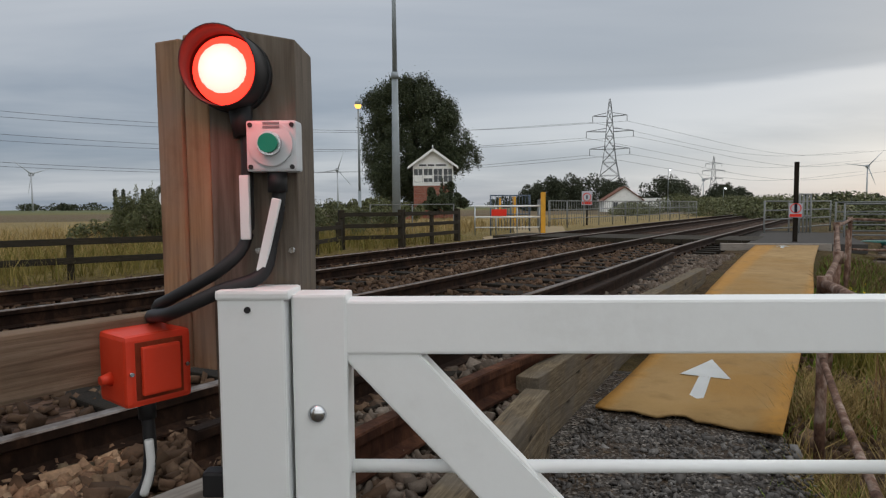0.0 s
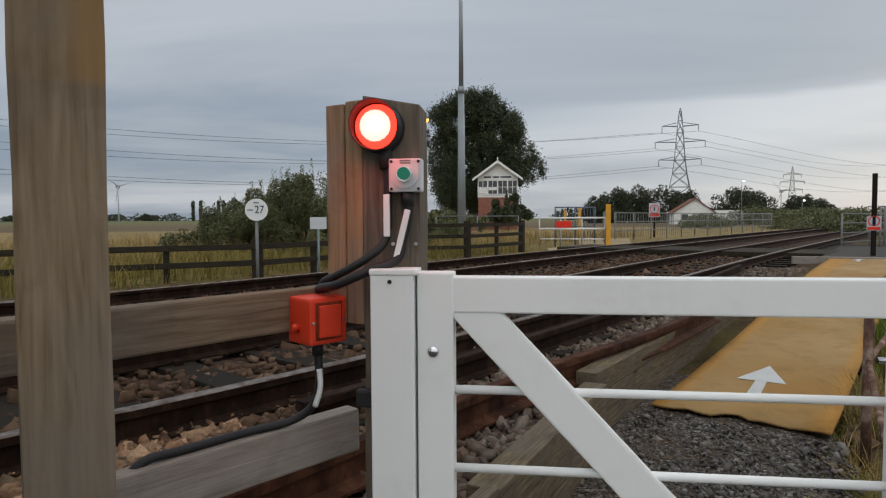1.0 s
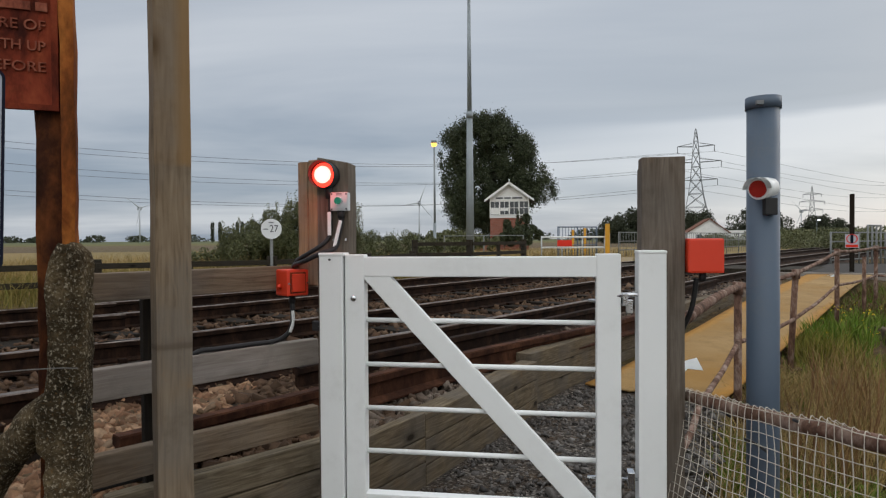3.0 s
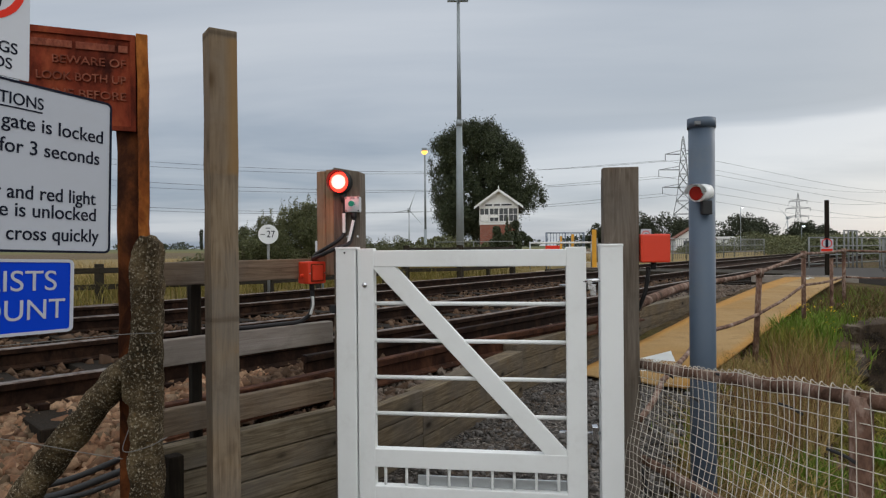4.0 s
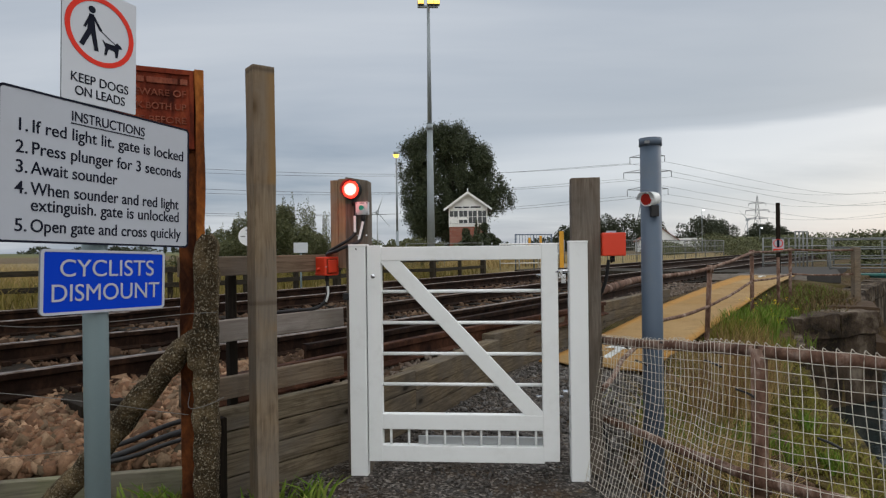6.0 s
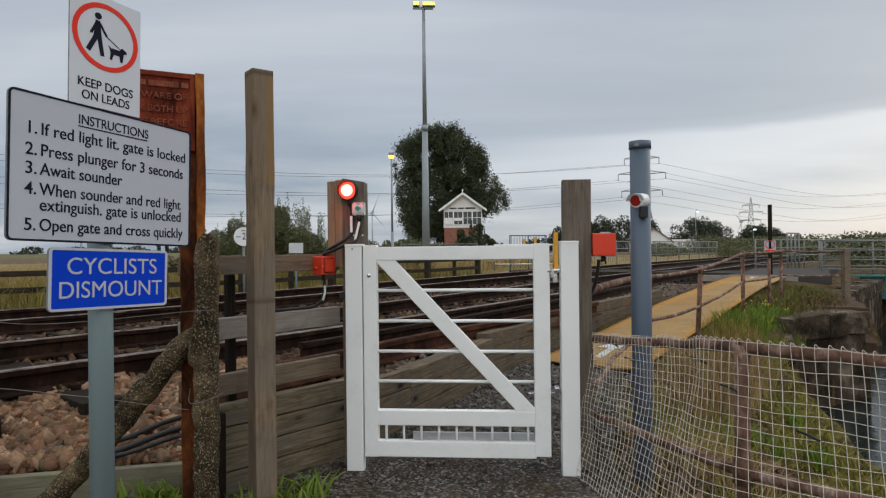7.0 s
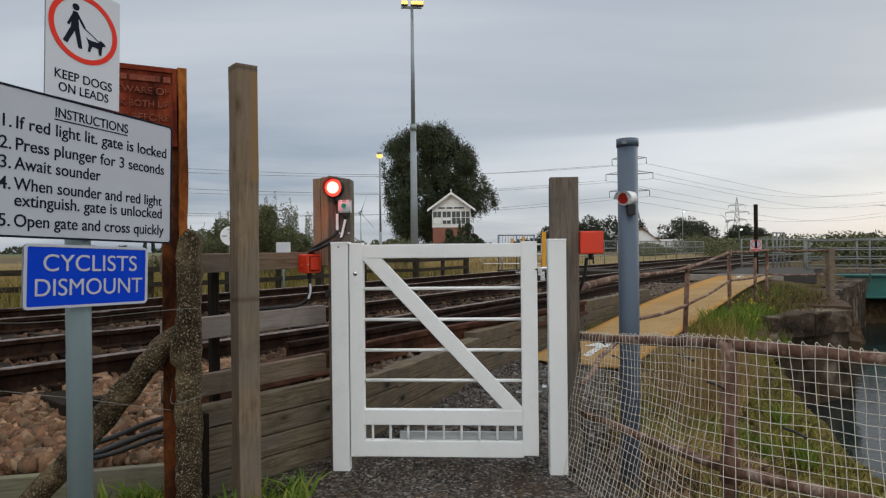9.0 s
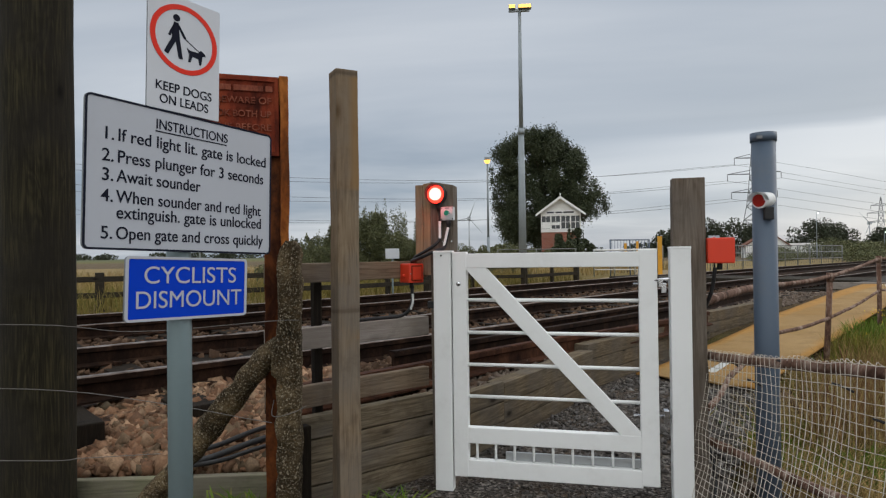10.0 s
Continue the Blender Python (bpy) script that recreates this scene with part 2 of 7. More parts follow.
GALV = paint("galvanised_steel", (0.42, 0.44, 0.45), 0.42, 0.5, (0.24, 0.24, 0.23), 0.75)
CHROME = paint("bright_steel", (0.62, 0.63, 0.65), 0.18, 0.1, (0.4, 0.4, 0.4), 1.0)
WIRE = paint("wire", (0.54, 0.50, 0.43), 0.55, 0.9, (0.19, 0.13, 0.09), 0.1, 9)
WIRE_OLD = paint("old_strand_wire", (0.16, 0.15, 0.14), 0.6, 0.6, (0.08, 0.06, 0.05), 0.3, 20)
RAILING = paint("dull_railing_steel", (0.17, 0.175, 0.17), 0.6, 0.6, (0.10, 0.095, 0.085), 0.2, 3)
CABLE_FAR = paint("overhead_wire", (0.10, 0.105, 0.11), 0.6, 0.1)


def rusty(name, a, b, c, scale=9, rough=0.85):
    t = Mat(name, rough, 0.15)
    v = t.coords((1, 1, 0.5))
    n1 = t.noise(v, scale, 8, 0.65, 0.4)
    n2 = t.noise(v, scale * 6, 5, 0.6)
    col = t.ramp(n1, [(0.30, a), (0.5, b), (0.68, c)])
    col = t.mix(t.ramp(n2, [(0.45, (0.0,)), (0.75, (0.5,))]), col, tuple(x * 0.4 for x in a))
    t.color(col)
    t.bump(n2, 0.004, 0.7)
    return t.m


RUST = rusty("orange_rust", (0.035, 0.013, 0.007), (0.24, 0.070, 0.016), (0.46, 0.17, 0.036), 7)
RUSTPLATE = rusty("rust_plate", (0.045, 0.011, 0.007), (0.20, 0.036, 0.017), (0.31, 0.075, 0.03), 8)
RUSTLETTER = rusty("worn_rust_letter", (0.09, 0.03, 0.02), (0.25, 0.072, 0.042), (0.34, 0.13, 0.08), 20)
RUSTDARK = rusty("dark_flaking_rust", (0.012, 0.006, 0.004), (0.05, 0.018, 0.009), (0.19, 0.06, 0.018), 8)
RUSTPIPE = rusty("rust_pipe", (0.04, 0.021, 0.014), (0.15, 0.085, 0.06), (0.35, 0.27, 0.225), 13)
RAILRUST = rusty("rail_rust", (0.006, 0.003, 0.002), (0.018, 0.009, 0.0055), (0.046, 0.023, 0.013), 6)
RAILRED = rusty("rail_red_rust", (0.016, 0.006, 0.0035), (0.048, 0.019, 0.010), (0.10, 0.042, 0.022), 6)


def rail_head():
    t = Mat("rail_head_steel", 0.32, 0.9)
    n = t.noise(t.world((1, 1, 1)), 14, 5)
    t.color(t.ramp(n, [(0.35, (0.09, 0.064, 0.05)), (0.7, (0.25, 0.21, 0.185))]))
    t.rough(t.ramp(n, [(0.3, (0.6,)), (0.7, (0.38,))]))
    return t.m


RAILHEAD = rail_head()


def concrete_old():
    t = Mat("lichened_concrete", 0.92)
    v = t.coords((1, 1, 1))
    n1 = t.noise(v, 9, 8, 0.68)
    k = t.voronoi(v, 75)
    n3 = t.noise(v, 130, 6, 0.7)
    col = t.ramp(n1, [(0.32, (0.014, 0.011, 0.006)), (0.5, (0.060, 0.043, 0.023)), (0.68, (0.17, 0.125, 0.068))])
    col = t.mix(t.ramp(n3, [(0.55, (0.0,)), (0.61, (0.95,))]), col, (0.34, 0.29, 0.21))
    col = t.mix(t.ramp(n3, [(0.34, (0.7,)), (0.41, (0.0,))]), col, (0.14, 0.075, 0.028))
    t.color(col)
    t.bump(t.math("ADD", k, n3), 0.012, 0.9)
    return t.m


CONCRETE = concrete_old()


def quay_stone():
    t = Mat("quay_stone", 0.9)
    v = t.world()
    n1 = t.noise(v, 2.2, 8, 0.62)
    n2 = t.noise(v, 24, 6, 0.65)
    col = t.ramp(n1, [(0.38, (0.013, 0.009, 0.006)), (0.53, (0.060, 0.042, 0.029)), (0.68, (0.17, 0.14, 0.108))])
    col = t.mix(t.ramp(n2, [(0.56, (0.0,)), (0.70, (0.35,))]), col, (0.14, 0.12, 0.03))
    t.color(col)
    t.bump(n2, 0.02, 0.7)
    return t.m


QUAY = quay_stone()
RUBBLE = paint("broken_brown_concrete", (0.062, 0.040, 0.025), 0.95, 0.85, (0.014, 0.010, 0.007), scale=4)


def moss():
    t = Mat("moss_mat", 0.95)
    n1 = t.noise(t.world(), 6, 8, 0.7)
    n2 = t.noise(t.world(), 45, 5, 0.7)
    col = t.ramp(n1, [(0.34, (0.025, 0.018, 0.009)), (0.5, (0.088, 0.062, 0.018)), (0.68, (0.21, 0.155, 0.045))])
    t.color(t.mix(t.ramp(n2, [(0.4, (0.0,)), (0.7, (0.5,))]), col, (0.055, 0.048, 0.012)))
    t.bump(n2, 0.03, 0.9)
    return t.m


MOSS = moss()


def stones(name, cols):
    t = Mat(name, 0.85)
    i = t.island()
    col = t.ramp(i, [(j / (len(cols) - 1), c) for j, c in enumerate(cols)])
    n = t.noise(t.world(), 60, 5, 0.65)
    t.color(t.mix(t.ramp(n, [(0.35, (0.45,)), (0.65, (0.0,))]), col, (0.05, 0.035, 0.025)))
    t.bump(n, 0.004, 0.6)
    return t.m


BALLAST = stones("ballast_stone", [(0.08, 0.043, 0.024), (0.25, 0.132, 0.075), (0.11, 0.06, 0.035), (0.43, 0.275, 0.17), (0.065, 0.052, 0.032), (0.30, 0.165, 0.094), (0.17, 0.12, 0.078)])
BALLAST_MID = stones("brown_ballast_stone", [(0.035, 0.020, 0.012), (0.105, 0.060, 0.036), (0.055, 0.033, 0.020), (0.165, 0.105, 0.066)])
BALLAST_GREY = stones("dark_ballast_stone", [(0.05, 0.038, 0.029), (0.125, 0.10, 0.08), (0.08, 0.052, 0.036), (0.21, 0.175, 0.145), (0.12, 0.08, 0.056)])
CHIPS = stones("path_chip", [(0.05, 0.048, 0.047), (0.12, 0.115, 0.11), (0.075, 0.07, 0.066), (0.22, 0.21, 0.20)])


def ballast_bed():
    t = Mat("ballast_bed", 0.95)
    v = t.world()
    k = t.voronoi(v, 17)
    c = t.voronoi(v, 17, out="Color")
    n = t.noise(v, 0.7, 4)
    bw = t.n.new("ShaderNodeRGBToBW")
    t.l.new(c, bw.inputs[0])
    col = t.ramp(bw.outputs[0], [(0.1, (0.02, 0.012, 0.008)), (0.5, (0.06, 0.034, 0.023)), (0.9, (0.12, 0.072, 0.05))])
    col = t.mix(t.ramp(n, [(0.35, (0.75,)), (0.65, (0.1,))]), col, (0.025, 0.017, 0.012))
    t.color(col)
    t.bump(k, 0.035, 1.0)
    return t.m


BED = ballast_bed()


def path_mat():
    t = Mat("path_grit", 0.8)
    v = t.world()
    k = t.voronoi(v, 70)
    c = t.voronoi(v, 70, out="Color")
    bw = t.n.new("ShaderNodeRGBToBW")
    t.l.new(c, bw.inputs[0])
    n = t.noise(v, 2.5, 5)
    col = t.ramp(bw.outputs[0], [(0.15, (0.014, 0.012, 0.010)), (0.6, (0.056, 0.048, 0.041)), (0.92, (0.26, 0.235, 0.21))])
    col = t.mix(t.ramp(n, [(0.42, (0.0,)), (0.62, (0.6,))]), col, (0.052, 0.034, 0.021))
    col = t.mix(t.ramp(t.noise(v, 11, 6, 0.7), [(0.56, (0.0,)), (0.66, (0.7,))]), col, (0.105, 0.07, 0.04))
    t.color(col)
    t.rough(t.ramp(n, [(0.35, (0.5,)), (0.65, (0.9,))]))
    t.bump(k, 0.012, 0.9)
    return t.m


PATH_MAT = path_mat()


def mat_mat():
    t = Mat("anti_slip_sheet", 0.8)
    v = t.world()
    n1 = t.noise(v, 0.9, 5, 0.55)
    n2 = t.noise(v, 160, 3, 0.7)
    n3 = t.noise(v, 5, 6, 0.65)
    col = t.ramp(n1, [(0.32, (0.28, 0.155, 0.045)), (0.5, (0.30, 0.19, 0.080)), (0.7, (0.37, 0.245, 0.112))])
    s = t.n.new("ShaderNodeSeparateXYZ")
    t.l.new(v, s.inputs[0])
    across = t.math("ADD", t.math("MULTIPLY", s.outputs[0], 0.78), t.math("ADD", t.math("MULTIPLY", s.outputs[1], -0.63), 0.68))
    edge = t.math("ADD", t.math("ABSOLUTE", across), t.math("MULTIPLY", t.math("SUBTRACT", n3, 0.5), 0.25))
    # the worn middle has lost its colour; the margins keep their orange
    col = t.mix(t.ramp(edge, [(0.38, (0.0,)), (0.47, (0.7,))]), col, (0.42, 0.20, 0.035))
    col = t.mix(t.ramp(n3, [(0.50, (0.0,)), (0.70, (0.65,))]), col, (0.19, 0.115, 0.045))
    col = t.mix(t.ramp(n2, [(0.35, (0.35,)), (0.65, (0.0,))]), col, (0.14, 0.085, 0.03))
    t.color(col)
    t.bump(n2, 0.004, 0.5)
    return t.m


MAT_SHEET = mat_mat()


def ground_mat():
    """Grass and earth near the line; stubble, plough and pasture in long strips far out."""
    t = Mat("ground_cover", 0.95)
    v = t.world()
    n1 = t.noise(v, 0.55, 7, 0.62)
    n2 = t.noise(v, 7, 6, 0.7)
    n3 = t.noise(v, 40, 4, 0.7)
    near = t.ramp(n2, [(0.3, (0.032, 0.020, 0.011)), (0.5, (0.088, 0.057, 0.029)), (0.7, (0.17, 0.115, 0.055))])
    near = t.mix(t.ramp(n1, [(0.48, (0.0,)), (0.66, (0.7,))]), near, (0.10, 0.09, 0.022))
    near = t.mix(t.ramp(n3, [(0.3, (0.55,)), (0.6, (0.0,))]), near, (0.028, 0.021, 0.011))
    # strips across the view, in metres out along y
    g = t.n.new("ShaderNodeNewGeometry")
    s = t.n.new("ShaderNodeSeparateXYZ")
    t.l.new(g.outputs["Position"], s.inputs[0])
    yy = t.math("ADD", s.outputs[1], t.math("MULTIPLY", s.outputs[0], -0.25))
    f = t.math("DIVIDE", yy, 400.0)
    far = t.ramp(f, [(0.0, (0.20, 0.155, 0.06)), (0.10, (0.25, 0.185, 0.085)), (0.16, (0.26, 0.19, 0.09)), (0.17, (0.12, 0.086, 0.055)), (0.42, (0.13, 0.095, 0.06)), (0.44, (0.135, 0.12, 0.047)), (1.0, (0.10, 0.11, 0.06))])
    far = t.mix(t.ramp(t.noise(v, 0.05, 5), [(0.4, (0.0,)), (0.7, (0.45,))]), far, (0.11, 0.105, 0.05))
    straw = t.mix(t.ramp(n2, [(0.35, (0.0,)), (0.65, (1.0,))]), (0.10, 0.078, 0.022), (0.23, 0.17, 0.058))
    # straw and stubble lie beyond the lines; the canal's side is dark earth and rough pasture
    over = t.math("ADD", t.math("MULTIPLY", s.outputs[0], -0.0075), t.math("MULTIPLY", s.outputs[1], 0.0066))
    beyond = t.ramp(over, [(0.085, (0.0,)), (0.105, (1.0,))])
    near = t.mix(t.math("MULTIPLY", t.ramp(f, [(0.018, (0.0,)), (0.03, (0.8,))]), beyond), near, straw)
    far = t.mix(beyond, t.mix(n1, (0.055, 0.050, 0.022), (0.10, 0.082, 0.045)), far)
    col = t.mix(t.ramp(f, [(0.05, (0.0,)), (0.075, (1.0,))]), near, far)
    t.color(col)
    t.bump(t.math("ADD", n2, n3), 0.06, 0.8)
    return t.m


GROUND = ground_mat()


def grass_mat(name, cols, rough=0.75):
    t = Mat(name, rough)
    t.color(t.ramp(t.island(), [(j / (len(cols) - 1), c) for j, c in enumerate(cols)]))
    t.b.inputs["Subsurface Weight"].default_value = 0.0
    return t.m


GRASS_DRY = grass_mat("dry_grass_blade", [(0.24, 0.155, 0.055), (0.36, 0.255, 0.10), (0.14, 0.092, 0.035), (0.40, 0.30, 0.14), (0.13, 0.11, 0.03)])
GRASS_GREEN = grass_mat("green_grass_blade", [(0.06, 0.115, 0.012), (0.11, 0.19, 0.022), (0.16, 0.21, 0.035), (0.08, 0.135, 0.016), (0.24, 0.21, 0.06)])
GRASS_MIX = grass_mat("mixed_grass_blade", [(0.19, 0.145, 0.04), (0.10, 0.095, 0.02), (0.27, 0.205, 0.068), (0.12, 0.11, 0.024), (0.22, 0.17, 0.055)])
GRASS_TUFT = grass_mat("moss_tuft_blade", [(0.13, 0.12, 0.02), (0.20, 0.185, 0.035), (0.085, 0.085, 0.016), (0.25, 0.205, 0.05)])
SCRUB = grass_mat("brown_scrub_blade", [(0.09, 0.055, 0.026), (0.16, 0.10, 0.05), (0.06, 0.05, 0.02), (0.11, 0.11, 0.03)])
SEED = grass_mat("seed_head", [(0.16, 0.085, 0.035), (0.22, 0.13, 0.06), (0.12, 0.06, 0.03)])
LEAF_TREE = grass_mat("tree_leaf", [(0.018, 0.026, 0.011), (0.042, 0.055, 0.022), (0.028, 0.038, 0.016), (0.075, 0.088, 0.04)], 0.65)
LEAF_BUSH = grass_mat("bush_leaf", [(0.04, 0.050, 0.018), (0.075, 0.088, 0.028), (0.12, 0.125, 0.048), (0.06, 0.066, 0.026), (0.16, 0.15, 0.07)], 0.65)
LEAF_FAR = grass_mat("far_leaf", [(0.035, 0.044, 0.028), (0.058, 0.064, 0.04), (0.046, 0.054, 0.034)], 0.8)
FLOWER = grass_mat("yellow_flower", [(0.6, 0.42, 0.02), (0.7, 0.5, 0.04)])


def bark():
    t = Mat("bark", 0.95)
    n = t.noise(t.coords((6, 6, 1)), 3, 6, 0.7)
    t.color(t.ramp(n, [(0.3, (0.025, 0.02, 0.016)), (0.7, (0.085, 0.07, 0.055))]))
    t.bump(n, 0.03, 0.8)
    return t.m


BARK = bark()


def brick_mat():
    t = Mat("red_brickwork", 0.9)
    b = t.n.new("ShaderNodeTexBrick")
    b.inputs["Scale"].default_value = 1.0
    b.inputs["Brick Width"].default_value, b.inputs["Row Height"].default_value = 0.225, 0.075
    b.inputs["Mortar Size"].default_value = 0.006
    b.inputs["Color1"].default_value, b.inputs["Color2"].default_value = (0.20, 0.062, 0.04, 1), (0.29, 0.10, 0.065, 1)
    b.inputs["Mortar"].default_value = (0.25, 0.22, 0.19, 1)
    mp = t.n.new("ShaderNodeMapping")
    mp.inputs["Rotation"].default_value = (radians(90), 0, 0)
    t.l.new(t.tc.outputs["Object"], mp.inputs[0])
    t.l.new(mp.outputs[0], b.inputs["Vector"])
    t.color(b.outputs[0])
    return t.m


BRICK = brick_mat()
ASPHALT = paint("worn_asphalt", (0.050, 0.046, 0.043), 0.9, 0.7, (0.10, 0.085, 0.07), scale=3)
SAND = paint("sandy_track", (0.27, 0.21, 0.125), 0.9, 0.6, (0.14, 0.10, 0.06), scale=1.5)
SLATE = paint("slate_roof", (0.055, 0.05, 0.05), 0.7, 0.5, (0.10, 0.09, 0.07), scale=1.5)
TILE = paint("clay_tile_roof", (0.16, 0.075, 0.05), 0.8, 0.5, (0.08, 0.05, 0.04), scale=1.5)
PYLON = paint("pylon_steel", (0.16, 0.17, 0.175), 0.6, 0.3, (0.1, 0.1, 0.1))
TURBINE = paint("turbine_white", (0.42, 0.44, 0.47), 0.6, 0.1)


def glass_dark():
    t = Mat("window_glass", 0.08)
    t.color((0.05, 0.055, 0.06))
    t.b.inputs["IOR"].default_value = 1.5
    return t.m


GLASS = glass_dark()


def water_mat():
    t = Mat("canal_water", 0.06)
    t.color((0.012, 0.018, 0.018))
    t.b.inputs["IOR"].default_value = 1.33
    n = t.noise(t.world((1, 1, 1)), 5, 4, 0.6)
    t.bump(n, 0.02, 0.35)
    return t.m


WATER = water_mat()


def lamp_mat(name, col, strength):
    t = Mat(name, 0.4)
    t.color(tuple(min(c, 0.8) for c in col))
    t.b.inputs["Emission Color"].default_value = (*col, 1)
    t.b.inputs["Emission Strength"].default_value = strength
    return t.m


RED_LIT = lamp_mat("lit_red_lens", (1.0, 0.035, 0.02), 3.2)
RED_CORE = lamp_mat("overexposed_lens_middle", (1.0, 0.58, 0.50), 1.5)
RED_LENS = paint("unlit_red_lens", (0.30, 0.02, 0.015), 0.15, 0.1)
SODIUM = lamp_mat("lit_sodium_lamp", (1.0, 0.50, 0.09), 2.4)
WHITE_LIT = lamp_mat("lit_white_lamp", (0.9, 0.95, 1.0), 6.0)

# ---- builders ----


def part(name, bm, material, parent, label=""):
    """Link a bmesh as one mesh object under a thing or a part."""
    me = bpy.data.meshes.new(name)
    bm.to_mesh(me)
    bm.free()
    me.materials.append(material)
    ob = new(name, me)
    if parent is not None:
        ob.parent = parent
    if label:
        ob["label"] = label
    return ob


def solo(name, bm, material, label, category, group="", kind="", at=None):
    ob = part(name, bm, material, None)
    if at is not None:
        ob.matrix_world = at
    return tagged(ob, label, category, group, kind)


def thing(name, label, category, at=None, group="", kind=""):
    ob = new(name)
    ob.empty_display_size = 0.1
    if at is not None:
        ob.matrix_world = at
    return tagged(ob, label, category, group, kind)


def box(bm, lo, hi, bev=0.0, m=None):
    lo, hi = Vector(lo), Vector(hi)
    c, s = (lo + hi) / 2, hi - lo
    geo = bmesh.ops.create_cube(bm, size=1, matrix=Matrix.Translation(c) @ Matrix.Diagonal((*s, 1)))
    vs = geo["verts"]
    if bev > 0:
        es = list({e for v in vs for e in v.link_edges})
        r = bmesh.ops.bevel(bm, geom=es, offset=bev, segments=2, profile=0.6, affect="EDGES")
        vs = list({v for f in r["faces"] for v in f.verts} | {v for v in vs if v.is_valid})
    if m is not None:
        bmesh.ops.transform(bm, matrix=m, verts=[v for v in vs if v.is_valid])
    return vs


def B(*boxes, bev=0.0):
    """A bmesh of boxes, each (lo, hi)."""
    bm = bmesh.new()
    for lo, hi in boxes:
        box(bm, lo, hi, bev)
    return bm


def tube(bm, a, b, r0, r1=None, seg=10, caps=True):
    a, b = Vector(a), Vector(b)
    d = b - a
    m = Matrix.Translation((a + b) / 2) @ d.to_track_quat("Z", "Y").to_matrix().to_4x4()
    g = bmesh.ops.create_cone(bm, cap_ends=caps, segments=seg, radius1=r0, radius2=r0 if r1 is None else r1, depth=d.length, matrix=m)
    for v in g["verts"]:
        for f in v.link_faces:
            if len(f.verts) == 4:
                f.smooth = True
    return g["verts"]


def T(a, b, r0, r1=None, seg=10):
    bm = bmesh.new()
    tube(bm, a, b, r0, r1, seg)
    return bm


def smooth_line(pts, n=8):
    """A Catmull-Rom line through the points."""
    P = [Vector(p) for p in pts]
    P = [2 * P[0] - P[1], *P, 2 * P[-1] - P[-2]]
    out = []
    for i in range(1, len(P) - 2):
        for k in range(n):
            t = k / n
            a, b, c, d = P[i - 1], P[i], P[i + 1], P[i + 2]
            out.append(0.5 * (2 * b + (c - a) * t + (2 * a - 5 * b + 4 * c - d) * t * t + (3 * b - a - 3 * c + d) * t ** 3))
    out.append(P[-2])
    return out


def hose(bm, pts, r, seg=8, n=8, taper=None):
    """A round bar bent along the points."""
    line = smooth_line(pts, n) if n > 1 else [Vector(p) for p in pts]
    rings, up = [], Vector((0.13, 0.07, 0.99)).normalized()
    for i, p in enumerate(line):
        d = (line[min(i + 1, len(line) - 1)] - line[max(i - 1, 0)]).normalized()
        x = d.cross(up)
        if x.length < 1e-3:
            x = d.cross(Vector((1, 0, 0)))
        x.normalize()
        y = x.cross(d)
        rr = r if taper is None else r + (taper - r) * i / (len(line) - 1)
        rings.append([bm.verts.new(p + rr * (math.cos(2 * math.pi * k / seg) * x + math.sin(2 * math.pi * k / seg) * y)) for k in range(seg)])
    for a, b in zip(rings, rings[1:]):
        for k in range(seg):
            f = bm.faces.new((a[k], a[(k + 1) % seg], b[(k + 1) % seg], b[k]))
            f.smooth = True
    bm.faces.new(rings[0])
    bm.faces.new(list(reversed(rings[-1])))
    return bm


def H(pts, r, seg=8, n=8):
    bm = bmesh.new()
    hose(bm, pts, r, seg, n)
    bmesh.ops.recalc_face_normals(bm, faces=bm.faces)
    return bm


def prism(bm, pts, d0, d1, plane="xz"):
    """A flat outline made solid: pts in the plane, d0 to d1 across it."""
    rows = []
    for d in (d0, d1):
        rows.append([bm.verts.new((a, d, b) if plane == "xz" else (a, b, d)) for a, b in pts])
    n = len(pts)
    bm.faces.new(rows[0])
    bm.faces.new(list(reversed(rows[1])))
    for i in range(n):
        bm.faces.new((rows[0][i], rows[1][i], rows[1][(i + 1) % n], rows[0][(i + 1) % n]))
    bmesh.ops.recalc_face_normals(bm, faces=bm.faces)
    return bm


def words(text, size, material, parent, m, name="lettering", depth=0.0006, align="LEFT", width=None):
    """Letters as a thin mesh, in the plane x to the right and z up of m, facing -y."""
    cu = bpy.data.curves.new(name, "FONT")
    cu.body, cu.size, cu.extrude, cu.align_x, cu.offset = text, size, depth, align, (size * 0.005 if size < 0.06 else 0.0)
    tmp = bpy.data.objects.new(name, cu)
    me = bpy.data.meshes.new_from_object(tmp)
    bpy.data.objects.remove(tmp)
    wide = 1.0
    if width is not None:
        xs = [v.co.x for v in me.vertices]
        wide = width / (max(xs) - min(xs))
    me.transform(m @ Matrix.Rotation(radians(90), 4, "X") @ Matrix.Diagonal((wide, 1, 1, 1)))
    me.materials.clear()
    me.materials.append(material)
    ob = new(name, me)
    ob.parent = parent
    return ob


def mesh_arrays(name, verts, faces, material, smooth=False):
    me = bpy.data.meshes.new(name)
    nf, k = faces.shape
    me.vertices.add(len(verts))
    me.vertices.foreach_set("co", verts.astype(np.float32).ravel())
    me.loops.add(nf * k)
    me.loops.foreach_set("vertex_index", faces.astype(np.int32).ravel())
    me.polygons.add(nf)
    me.polygons.foreach_set("loop_start", np.arange(0, nf * k, k, dtype=np.int32))
    me.update(calc_edges=True)
    me.materials.append(material)
    if smooth:
        me.polygons.foreach_set("use_smooth", np.ones(nf, dtype=bool))
    return new(name, me)


